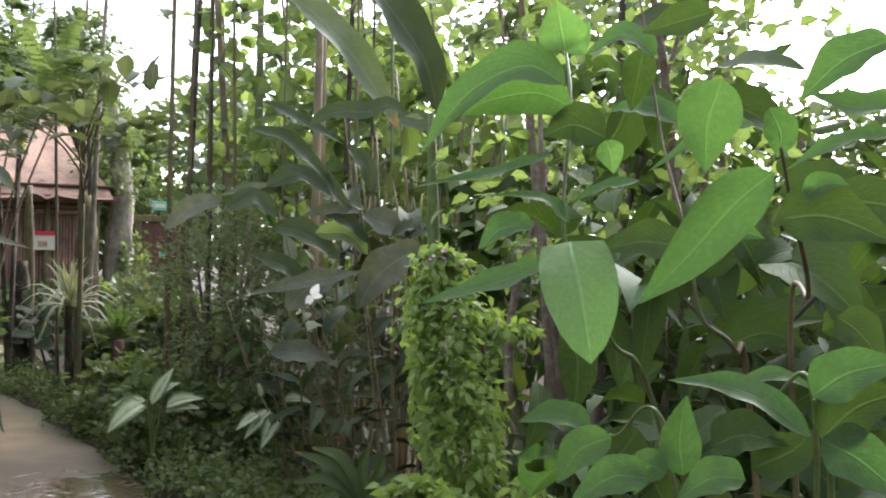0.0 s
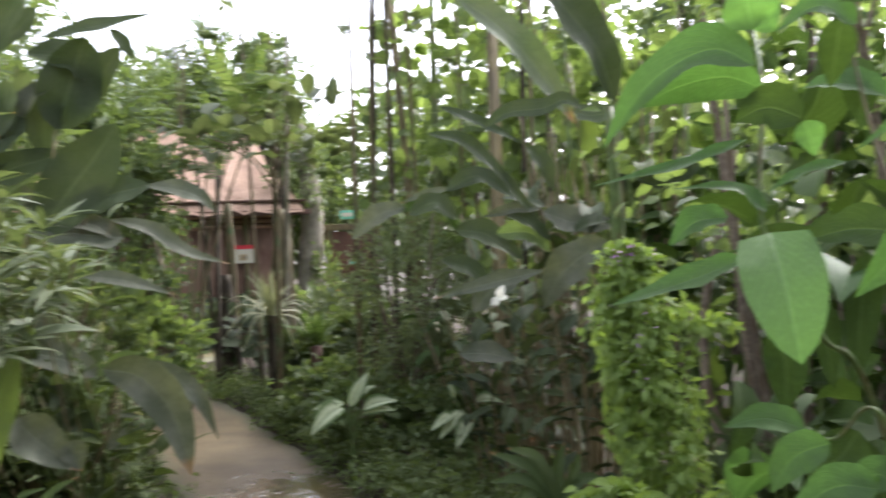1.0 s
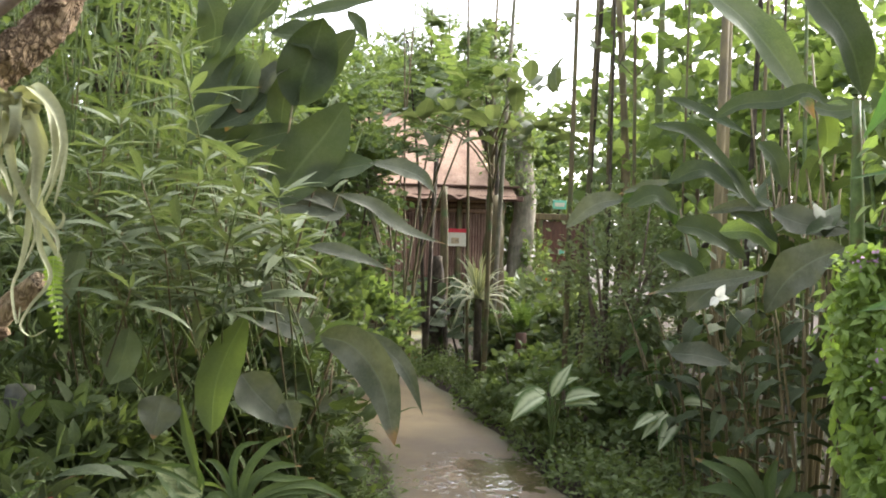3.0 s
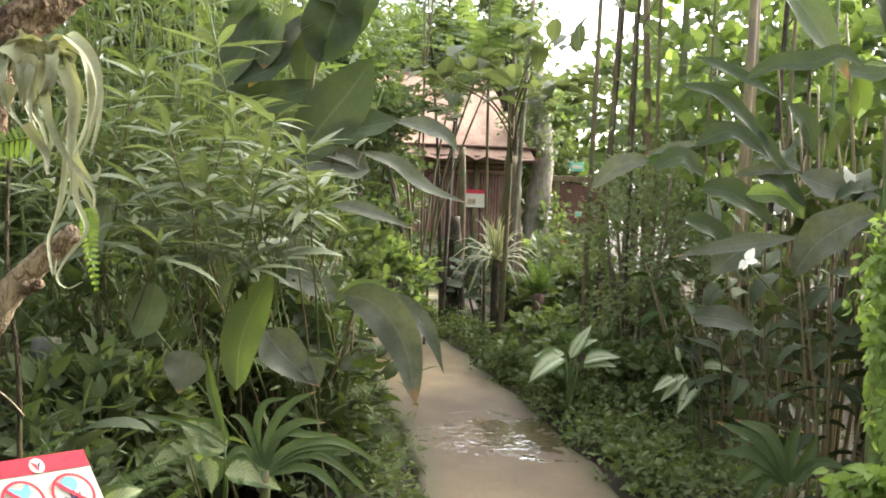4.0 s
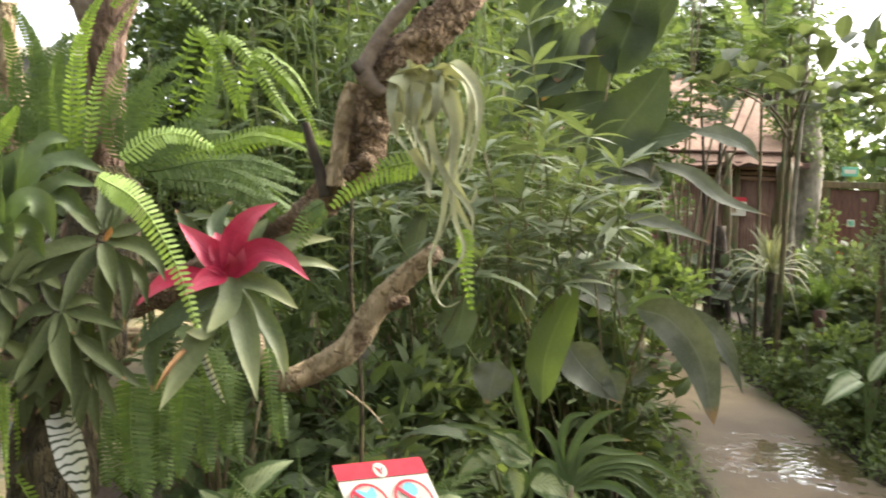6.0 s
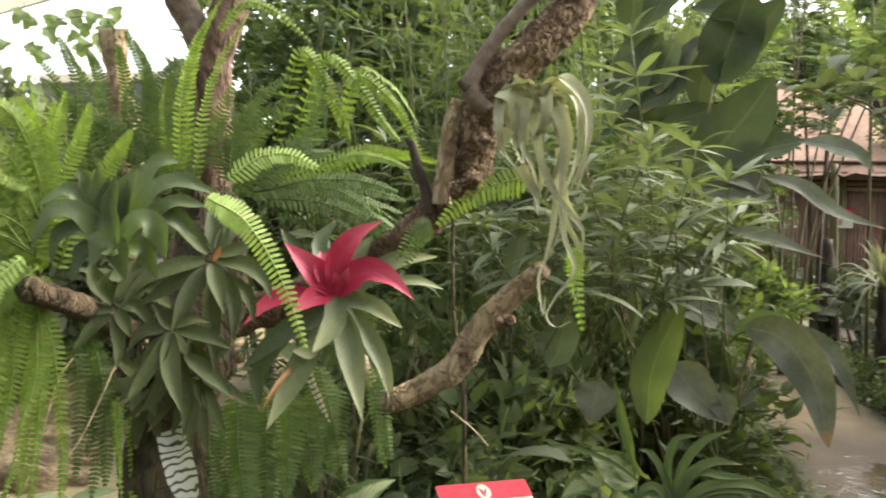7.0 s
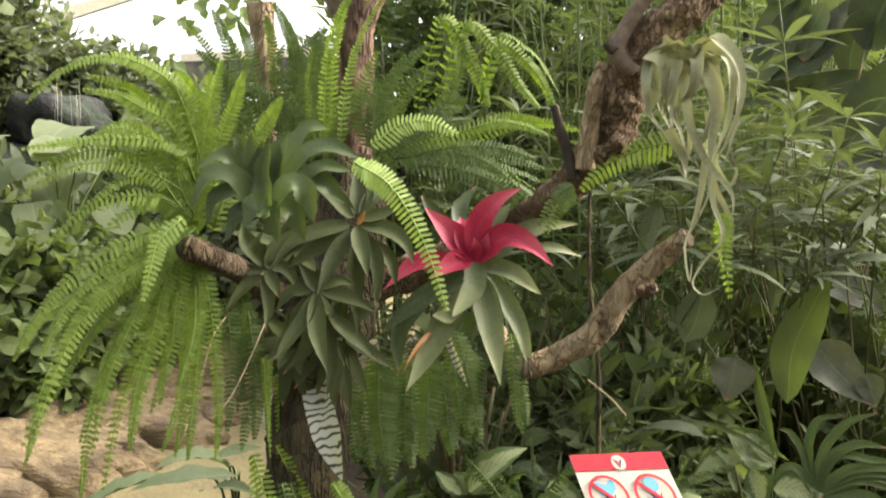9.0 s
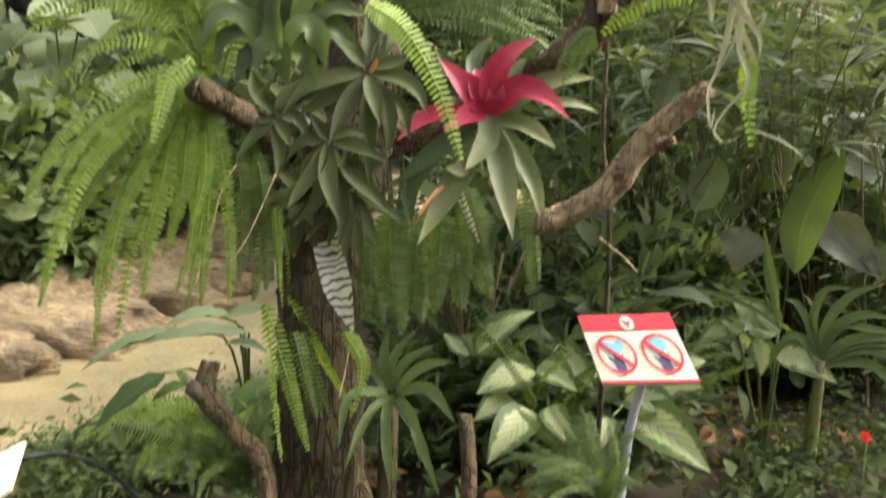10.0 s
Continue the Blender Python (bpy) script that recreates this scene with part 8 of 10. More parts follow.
curved(red, strap, 0.045, L_BROC, [(-2.220, 0.915, 1.278), (-2.213, 0.864, 1.227), (-2.212, 0.816, 1.229)], face=(0.8, -0.4, 0.45), fold=0.35, ruffle=0.05)
curved(red, strap, 0.042, L_BROG, [(-2.279, 0.954, 1.416), (-2.317, 0.944, 1.480), (-2.318, 0.993, 1.547)], face=(0.8, -0.4, 0.45), fold=0.35, ruffle=0.05)
curved(red, strap, 0.038, L_BROD, [(-2.311, 0.939, 1.399), (-2.356, 0.896, 1.470), (-2.389, 0.870, 1.520)], face=(0.8, -0.4, 0.45), fold=0.35, ruffle=0.05)
curved(red, strap, 0.038, L_BROD, [(-2.297, 1.000, 1.400), (-2.298, 1.050, 1.460), (-2.300, 1.094, 1.505)], face=(0.8, -0.4, 0.45), fold=0.35, ruffle=0.05)
curved(red, strap, 0.042, L_BROG, [(-2.250, 0.990, 1.331), (-2.209, 1.036, 1.247), (-2.192, 1.037, 1.148)], face=(0.8, -0.4, 0.45), fold=0.35, ruffle=0.05)
curved(red, strap, 0.035, L_BROG, [(-2.277, 0.941, 1.300), (-2.310, 0.877, 1.269), (-2.338, 0.826, 1.267)], face=(0.8, -0.4, 0.45), fold=0.35, ruffle=0.05)
curved(red, pointed, 0.070, L_BROR, [(-2.200, 0.924, 1.362), (-2.201, 0.932, 1.446), (-2.179, 0.968, 1.509), (-2.145, 1.021, 1.547)], face=(0.8, -0.4, 0.45), fold=0.45, ruffle=0.04, name="bract")
curved(red, pointed, 0.074, L_BROR, [(-2.196, 0.932, 1.368), (-2.154, 0.972, 1.421), (-2.103, 1.016, 1.410), (-2.050, 1.056, 1.359)], face=(0.8, -0.4, 0.45), fold=0.45, ruffle=0.04, name="bract")
curved(red, pointed, 0.078, L_BROR, [(-2.201, 0.922, 1.365), (-2.243, 0.879, 1.425), (-2.286, 0.827, 1.489)], face=(0.8, -0.4, 0.45), fold=0.45, ruffle=0.04, name="bract")
curved(red, pointed, 0.078, L_BROR, [(-2.200, 0.924, 1.367), (-2.233, 0.916, 1.426), (-2.260, 0.914, 1.468)], face=(0.8, -0.4, 0.45), fold=0.45, ruffle=0.04, name="bract")
curved(red, pointed, 0.062, L_BROR, [(-2.206, 0.915, 1.367), (-2.202, 0.861, 1.354), (-2.198, 0.800, 1.320)], face=(0.8, -0.4, 0.45), fold=0.45, ruffle=0.04, name="bract")
curved(red, pointed, 0.050, L_BROR, [(-2.229, 0.876, 1.366), (-2.263, 0.792, 1.350), (-2.283, 0.718, 1.288)], face=(0.8, -0.4, 0.45), fold=0.45, ruffle=0.04, name="bract")
curved(red, pointed, 0.062, L_BROR, [(-2.197, 0.930, 1.371), (-2.215, 0.935, 1.420), (-2.223, 0.954, 1.465)], face=(0.8, -0.4, 0.45), fold=0.45, ruffle=0.04, name="bract")
curved(red, pointed, 0.050, L_BROR, [(-2.198, 0.927, 1.362), (-2.182, 0.938, 1.394), (-2.170, 0.942, 1.434)], face=(0.8, -0.4, 0.45), fold=0.45, ruffle=0.04, name="bract")
curved(red, pointed, 0.040, L_BROR, [(-2.203, 0.920, 1.362), (-2.188, 0.919, 1.394), (-2.180, 0.907, 1.422)], face=(0.8, -0.4, 0.45), fold=0.45, ruffle=0.04, name="bract")
leaf(red, "brom2", L_DRY, (-2.232, 0.828, 1.181), (-2.180, 0.722, 1.097), AX, 0.35, label="dry brown blade")
vase = thing("green_bromeliad", (-2.410, 0.462, 1.476), "dark green vase-shaped bromeliad with broad recurving blades", "plant")
curved(vase, strap, 0.062, L_BROV, [(-2.214, 0.396, 1.484), (-2.222, 0.374, 1.577), (-2.226, 0.358, 1.650)], fold=0.5)
curved(vase, strap, 0.058, L_BROV, [(-2.213, 0.399, 1.484), (-2.207, 0.417, 1.590), (-2.199, 0.435, 1.652)], fold=0.5)
curved(vase, strap, 0.055, L_BROV, [(-2.170, 0.381, 1.487), (-2.173, 0.376, 1.551), (-2.169, 0.381, 1.633)], fold=0.6)
curved(vase, strap, 0.049, L_BROV, [(-2.210, 0.407, 1.494), (-2.189, 0.468, 1.601), (-2.165, 0.526, 1.620), (-2.142, 0.582, 1.599)], fold=0.4)
curved(vase, strap, 0.057, L_BROV, [(-2.166, 0.392, 1.490), (-2.154, 0.428, 1.537), (-2.141, 0.461, 1.511), (-2.135, 0.473, 1.453)], fold=0.35)
curved(vase, strap, 0.053, L_BROV, [(-2.218, 0.384, 1.488), (-2.237, 0.325, 1.549), (-2.252, 0.273, 1.542), (-2.260, 0.235, 1.473)], fold=0.4)
curved(vase, strap, 0.059, L_BROV, [(-2.171, 0.377, 1.483), (-2.178, 0.355, 1.489), (-2.182, 0.334, 1.440)], fold=0.3)
curved(vase, strap, 0.053, L_BROV, [(-2.261, 0.402, 1.486), (-2.273, 0.364, 1.601), (-2.281, 0.337, 1.647)], fold=0.5)
curved(vase, strap, 0.046, L_BROV, [(-2.252, 0.428, 1.482), (-2.223, 0.510, 1.571), (-2.192, 0.586, 1.571)], fold=0.4)
curved(vase, strap, 0.053, L_BROV, [(-2.217, 0.387, 1.483), (-2.235, 0.332, 1.519), (-2.247, 0.288, 1.493), (-2.249, 0.274, 1.444)], fold=0.4)
curved(vase, strap, 0.052, L_BROV, [(-2.169, 0.381, 1.479), (-2.167, 0.386, 1.472), (-2.160, 0.398, 1.412)], fold=0.3)
curved(vase, strap, 0.049, L_BROV, [(-2.273, 0.422, 1.486), (-2.254, 0.480, 1.586), (-2.240, 0.515, 1.639)], fold=0.45)
curved(vase, strap, 0.051, L_BROV, [(-2.202, 0.393, 1.486), (-2.198, 0.408, 1.559), (-2.195, 0.413, 1.626)], fold=0.5)
curved(vase, strap, 0.051, L_BROV, [(-2.203, 0.388, 1.486), (-2.209, 0.373, 1.551), (-2.206, 0.378, 1.632)], fold=0.5)
curved(vase, strap, 0.055, L_BROV, [(-2.256, 0.419, 1.482), (-2.233, 0.487, 1.541), (-2.214, 0.534, 1.536), (-2.198, 0.571, 1.498)], fold=0.4)
curved(vase, strap, 0.053, L_BROV, [(-2.280, 0.411, 1.481), (-2.299, 0.356, 1.569), (-2.310, 0.316, 1.591), (-2.324, 0.267, 1.564)], fold=0.4)
curved(vase, strap, 0.054, L_BROV, [(-2.314, 0.436, 1.485), (-2.298, 0.482, 1.619), (-2.283, 0.517, 1.666), (-2.268, 0.553, 1.668)], fold=0.4)
curved(vase, strap, 0.056, L_BROV, [(-2.204, 0.386, 1.477), (-2.218, 0.340, 1.470), (-2.225, 0.305, 1.408)], fold=0.4)
curved(vase, strap, 0.056, L_BROV, [(-2.199, 0.400, 1.476), (-2.183, 0.443, 1.472), (-2.171, 0.467, 1.411)], fold=0.4)
dark = thing("dark_bromeliad", (-2.287, 0.643, 1.449), "dark olive bromeliad rosette with stiff blades and a brown heart", "plant", "dark bromeliads")
curved(dark, pointed, 0.043, L_BROD, [(-2.273, 0.627, 1.463), (-2.308, 0.586, 1.515), (-2.341, 0.545, 1.536)], face=(0.8, -0.4, 0.45), fold=0.35, ruffle=0.05)
curved(dark, pointed, 0.043, L_BROD, [(-2.270, 0.635, 1.470), (-2.293, 0.647, 1.530), (-2.320, 0.646, 1.580)], face=(0.8, -0.4, 0.45), fold=0.35, ruffle=0.05)
curved(dark, pointed, 0.034, L_BROD, [(-2.266, 0.642, 1.470), (-2.270, 0.683, 1.514), (-2.273, 0.724, 1.535)], face=(0.8, -0.4, 0.45), fold=0.35, ruffle=0.05)
curved(dark, pointed, 0.034, L_BROD, [(-2.265, 0.645, 1.459), (-2.243, 0.691, 1.474), (-2.226, 0.727, 1.492)], face=(0.8, -0.4, 0.45), fold=0.35, ruffle=0.05)
curved(dark, pointed, 0.043, L_BROD, [(-2.265, 0.643, 1.446), (-2.223, 0.700, 1.435), (-2.190, 0.729, 1.401), (-2.167, 0.738, 1.356)], face=(0.8, -0.4, 0.45), fold=0.35, ruffle=0.05)
curved(dark, pointed, 0.046, L_BROD, [(-2.268, 0.635, 1.440), (-2.233, 0.634, 1.389), (-2.194, 0.633, 1.326)], face=(0.8, -0.4, 0.45), fold=0.35, ruffle=0.05)
curved(dark, pointed, 0.039, L_BROD, [(-2.260, 0.651, 1.423), (-2.233, 0.674, 1.351), (-2.215, 0.663, 1.250)], face=(0.8, -0.4, 0.45), fold=0.35, ruffle=0.05)
curved(dark, pointed, 0.046, L_BROD, [(-2.294, 0.648, 1.415), (-2.286, 0.644, 1.299), (-2.267, 0.645, 1.174)], face=(0.8, -0.4, 0.45), fold=0.35, ruffle=0.05)
curved(dark, pointed, 0.043, L_BROD, [(-2.276, 0.618, 1.445), (-2.291, 0.556, 1.431), (-2.306, 0.485, 1.398), (-2.309, 0.428, 1.324)], face=(0.8, -0.4, 0.45), fold=0.35, ruffle=0.05)
curved(dark, pointed, 0.046, L_BROD, [(-2.299, 0.614, 1.425), (-2.321, 0.554, 1.383), (-2.345, 0.479, 1.333)], face=(0.8, -0.4, 0.45), fold=0.35, ruffle=0.05)
curved(dark, pointed, 0.046, L_BROD, [(-2.273, 0.623, 1.429), (-2.263, 0.572, 1.361), (-2.246, 0.527, 1.277)], face=(0.8, -0.4, 0.45), fold=0.35, ruffle=0.05)
curved(dark, pointed, 0.028, L_BROD, [(-2.266, 0.642, 1.473), (-2.273, 0.665, 1.511), (-2.282, 0.683, 1.557)], face=(0.8, -0.4, 0.45), fold=0.35, ruffle=0.05)
curved(dark, pointed, 0.038, L_BROD, [(-2.310, 0.614, 1.441), (-2.342, 0.562, 1.414), (-2.371, 0.505, 1.371)], face=(0.8, -0.4, 0.45), fold=0.35, ruffle=0.05)
curved(dark, pointed, 0.038, L_BROD, [(-2.285, 0.667, 1.408), (-2.257, 0.719, 1.362), (-2.242, 0.732, 1.292)], face=(0.8, -0.4, 0.45), fold=0.35, ruffle=0.05)
curved(dark, pointed, 0.033, L_BROD, [(-2.303, 0.633, 1.462), (-2.338, 0.617, 1.494), (-2.370, 0.607, 1.535)], face=(0.8, -0.4, 0.45), fold=0.35, ruffle=0.05)
curved(dark, pointed, 0.015, L_DRY, [(-2.249, 0.629, 1.447), (-2.237, 0.635, 1.466), (-2.226, 0.635, 1.482)], face=(0.8, -0.4, 0.45), fold=0.35, ruffle=0.05)
dark = thing("dark_bromeliad", (-2.322, 0.554, 1.284), "dark olive bromeliad rosette with stiff blades", "plant", "dark bromeliads")
curved(dark, pointed, 0.039, L_BROD, [(-2.302, 0.549, 1.279), (-2.296, 0.520, 1.227), (-2.292, 0.471, 1.161), (-2.285, 0.445, 1.129)], face=(0.8, -0.4, 0.45), fold=0.35, ruffle=0.05)
curved(dark, pointed, 0.048, L_BROD, [(-2.302, 0.549, 1.277), (-2.265, 0.540, 1.188), (-2.217, 0.549, 1.100)], face=(0.8, -0.4, 0.45), fold=0.35, ruffle=0.05)
curved(dark, pointed, 0.039, L_BROD, [(-2.298, 0.562, 1.286), (-2.256, 0.617, 1.272), (-2.212, 0.666, 1.242)], face=(0.8, -0.4, 0.45), fold=0.35, ruffle=0.05)
curved(dark, pointed, 0.034, L_BROD, [(-2.308, 0.537, 1.286), (-2.324, 0.494, 1.281), (-2.331, 0.455, 1.232)], face=(0.8, -0.4, 0.45), fold=0.35, ruffle=0.05)
curved(dark, pointed, 0.044, L_BROD, [(-2.310, 0.590, 1.223), (-2.278, 0.644, 1.173), (-2.248, 0.687, 1.120)], face=(0.8, -0.4, 0.45), fold=0.35, ruffle=0.05)
curved(dark, pointed, 0.044, L_BROD, [(-2.340, 0.553, 1.248), (-2.338, 0.545, 1.149), (-2.356, 0.488, 1.077)], face=(0.8, -0.4, 0.45), fold=0.35, ruffle=0.05)
curved(dark, pointed, 0.038, L_BROD, [(-2.333, 0.585, 1.220), (-2.310, 0.595, 1.112), (-2.297, 0.580, 1.026)], face=(0.8, -0.4, 0.45), fold=0.35, ruffle=0.05)
curved(dark, pointed, 0.030, L_BROD, [(-2.303, 0.549, 1.287), (-2.314, 0.532, 1.319), (-2.325, 0.511, 1.351)], face=(0.8, -0.4, 0.45), fold=0.35, ruffle=0.05)
curved(dark, pointed, 0.030, L_BROD, [(-2.301, 0.557, 1.293), (-2.285, 0.599, 1.310), (-2.269, 0.633, 1.301)], face=(0.8, -0.4, 0.45), fold=0.35, ruffle=0.05)
curved(dark, pointed, 0.035, L_BROD, [(-2.327, 0.538, 1.266), (-2.330, 0.508, 1.210), (-2.327, 0.496, 1.163)], face=(0.8, -0.4, 0.45), fold=0.35, ruffle=0.05)
curved(dark, pointed, 0.036, L_BROD, [(-2.347, 0.613, 1.245), (-2.330, 0.622, 1.163), (-2.313, 0.632, 1.095)], face=(0.8, -0.4, 0.45), fold=0.35, ruffle=0.05)
curved(dark, pointed, 0.034, L_BROD, [(-2.370, 0.548, 1.216), (-2.378, 0.495, 1.148), (-2.385, 0.455, 1.108)], face=(0.8, -0.4, 0.45), fold=0.35, ruffle=0.05)
dark = thing("dark_bromeliad", (-2.379, 0.446, 1.335), "dark olive bromeliad rosette with stiff blades", "plant", "dark bromeliads")
curved(dark, pointed, 0.030, L_BROD, [(-2.360, 0.436, 1.330), (-2.378, 0.380, 1.329), (-2.395, 0.318, 1.313)], face=(0.8, -0.4, 0.45), fold=0.35, ruffle=0.05)
curved(dark, pointed, 0.033, L_BROD, [(-2.361, 0.432, 1.322), (-2.361, 0.389, 1.288), (-2.357, 0.345, 1.235)], face=(0.8, -0.4, 0.45), fold=0.35, ruffle=0.05)
curved(dark, pointed, 0.033, L_BROD, [(-2.358, 0.439, 1.322), (-2.328, 0.442, 1.253), (-2.304, 0.426, 1.198)], face=(0.8, -0.4, 0.45), fold=0.35, ruffle=0.05)
curved(dark, pointed, 0.035, L_BROD, [(-2.359, 0.445, 1.343), (-2.368, 0.475, 1.396), (-2.381, 0.490, 1.443)], face=(0.8, -0.4, 0.45), fold=0.35, ruffle=0.05)
curved(dark, pointed, 0.033, L_BROD, [(-2.358, 0.445, 1.333), (-2.334, 0.456, 1.299), (-2.313, 0.462, 1.270)], face=(0.8, -0.4, 0.45), fold=0.35, ruffle=0.05)
curved(dark, pointed, 0.051, L_BROD, [(-2.388, 0.452, 1.347), (-2.414, 0.417, 1.393), (-2.431, 0.405, 1.444)], face=(0.8, -0.4, 0.45), fold=0.35, ruffle=0.05)
curved(dark, pointed, 0.039, L_BROD, [(-2.360, 0.445, 1.354), (-2.360, 0.483, 1.397), (-2.356, 0.528, 1.441)], face=(0.8, -0.4, 0.45), fold=0.35, ruffle=0.05)
curved(dark, pointed, 0.035, L_BROD, [(-2.357, 0.450, 1.343), (-2.341, 0.492, 1.331), (-2.325, 0.518, 1.275)], face=(0.8, -0.4, 0.45), fold=0.35, ruffle=0.05)
curved(dark, pointed, 0.030, L_BROD, [(-2.362, 0.435, 1.343), (-2.372, 0.415, 1.383), (-2.366, 0.440, 1.426)], face=(0.8, -0.4, 0.45), fold=0.35, ruffle=0.05)
curved(dark, pointed, 0.029, L_BROD, [(-2.393, 0.465, 1.335), (-2.404, 0.443, 1.373), (-2.417, 0.398, 1.359)], face=(0.8, -0.4, 0.45), fold=0.35, ruffle=0.05)
DARK = "dark olive bromeliad rosette with narrow stiff blades"
for at, tips in (
        ((-2.490, 0.561, 1.374), ((-2.546, 0.401, 1.413), (-2.491, 0.458, 1.332), (-2.437, 0.602, 1.320), (-2.504, 0.534, 1.445), (-2.440, 0.648, 1.391))),
        ((-2.387, 0.647, 1.167), ((-2.364, 0.580, 1.019), (-2.308, 0.693, 1.021), (-2.303, 0.750, 1.089), (-2.336, 0.615, 0.994), (-2.387, 0.530, 1.032), (-2.322, 0.654, 0.979))),
        ((-2.461, 0.555, 1.131), ((-2.456, 0.481, 1.037), (-2.407, 0.568, 0.997), (-2.430, 0.517, 0.982), (-2.485, 0.445, 1.119)))):
    rosette("dark_bromeliad", DARK, at, list(tips), "dbrom", L_BROD, dup=0, r0=0.0, axis=AX, group="dark bromeliads", across=0.17, extra=11, lo=0.09, hi=0.135, fan=1.45)
zeb = thing("banded_bromeliad", (-2.451, 0.614, 1.086), "bromeliad blade with silver and black cross bands hanging down", "plant")
leaf(zeb, "brom0", L_BROZ, (-2.433, 0.599, 1.076), (-2.303, 0.629, 0.815), (0.75, -0.6, 0.1), 1.25, "blade")
leaf(zeb, "brom1", L_BROZ, (-2.502, 0.513, 0.995), (-2.438, 0.477, 0.912), (0.75, -0.6, 0.1), 0.6, "blade")
leaf(zeb, "brom1", L_BROZ, (-2.313, 0.898, 1.210), (-2.246, 0.949, 1.028), (0.75, -0.6, 0.1), 0.4, "blade")
footb = thing("green_bromeliad", (-2.292, 0.730, 0.641)[:2] + (0,), "light green strap bromeliad at the foot of the tree", "plant")
tube("stalk", [(-2.292, 0.730, 0.641)[:2] + (-0.05,), (-2.273, 0.720, 0.641)], [0.03, 0.025], M_BARKG, footb, 8, 6)
curved(footb, strap, 0.030, L_STRAP, [(-2.208, 0.687, 0.675), (-2.143, 0.649, 0.617), (-2.046, 0.615, 0.508)])
curved(footb, strap, 0.028, L_STRAP, [(-2.205, 0.694, 0.675), (-2.112, 0.710, 0.619), (-1.988, 0.713, 0.500)])
curved(footb, strap, 0.032, L_STRAP, [(-2.204, 0.701, 0.682), (-2.135, 0.756, 0.704), (-2.047, 0.781, 0.646)])
curved(footb, strap, 0.026, L_STRAP, [(-2.213, 0.682, 0.681), (-2.213, 0.585, 0.684), (-2.149, 0.528, 0.584)])
curved(footb, strap, 0.026, L_STRAP, [(-2.212, 0.689, 0.688), (-2.230, 0.710, 0.766), (-2.223, 0.769, 0.837)])
curved(footb, strap, 0.026, L_STRAP, [(-2.215, 0.683, 0.688), (-2.256, 0.647, 0.751), (-2.284, 0.607, 0.779)])
curved(footb, strap, 0.026, L_STRAP, [(-2.212, 0.689, 0.688), (-2.243, 0.686, 0.765), (-2.255, 0.705, 0.832)])
curved(footb, strap, 0.030, L_STRAP, [(-2.206, 0.701, 0.688), (-2.170, 0.758, 0.750), (-2.120, 0.807, 0.773)])
curved(footb, strap, 0.026, L_STRAP, [(-2.208, 0.687, 0.675), (-2.171, 0.611, 0.641), (-2.109, 0.529, 0.552)])
curved(footb, strap, 0.026, L_STRAP, [(-2.211, 0.689, 0.685), (-2.214, 0.734, 0.754), (-2.193, 0.799, 0.796)])
curved(footb, strap, 0.026, L_STRAP, [(-2.202, 0.700, 0.675), (-2.103, 0.697, 0.652), (-1.997, 0.666, 0.587)])

# ---- air plant ----
def ribbon(pts, w, parent, mat=L_TILL, n=34, twist=0.7):
    P = smooth_line(pts, n)
    T = unit(np.gradient(P, axis=0))
    side = np.array([0.5, 0.8, 0.0])
    u = np.linspace(0, 1, n)
    V, UV = [], []
    ph = rng.uniform(0, 3)
    for i in range(n):
        s = unit(side - T[i] * np.dot(side, T[i]))
        nn = np.cross(T[i], s)
        a = twist * math.sin(u[i] * 4 + ph)
        s2 = s * math.cos(a) + nn * math.sin(a)
        nn = np.cross(T[i], s2)
        ww = 1.0 * w * (1 - u[i]) ** 0.8 + 0.0015
        V += [P[i] - s2 * ww / 2 + nn * ww * 0.22, P[i] - nn * ww * 0.1, P[i] + s2 * ww / 2 + nn * ww * 0.22]
        UV += [(0, u[i]), (0.5, u[i]), (1, u[i])]
    put("leaf", mesh_from("curly_leaf", V, grid_faces(n - 1, 2), UV, mat), parent)


air = thing("air_plant", (-1.634, 1.042, 1.818), "silvery green air plant with long curling leaves hanging from a limb", "plant")
for pts, w in (
        ([(-1.658, 1.051, 1.815), (-1.658, 1.012, 1.834), (-1.663, 0.989, 1.805), (-1.668, 0.993, 1.750)], 0.032), ([(-1.650, 1.050, 1.809), (-1.642, 1.014, 1.799), (-1.638, 1.001, 1.759), (-1.658, 1.012, 1.700)], 0.037),
        ([(-1.626, 1.050, 1.812), (-1.580, 1.031, 1.800), (-1.590, 1.030, 1.747), (-1.639, 1.031, 1.706), (-1.649, 1.026, 1.651)], 0.032), ([(-1.618, 1.057, 1.823), (-1.558, 1.045, 1.839), (-1.526, 1.073, 1.803), (-1.527, 1.094, 1.736), (-1.557, 1.097, 1.657), (-1.586, 1.094, 1.605)], 0.035),
        ([(-1.626, 1.072, 1.820), (-1.586, 1.089, 1.828), (-1.565, 1.121, 1.763), (-1.568, 1.127, 1.687), (-1.582, 1.119, 1.608)], 0.029), ([(-1.619, 1.059, 1.807), (-1.565, 1.052, 1.768), (-1.559, 1.066, 1.715), (-1.573, 1.070, 1.661), (-1.579, 1.067, 1.607), (-1.582, 1.077, 1.546), (-1.598, 1.060, 1.478)], 0.032)):
    ribbon(pts, w, air)
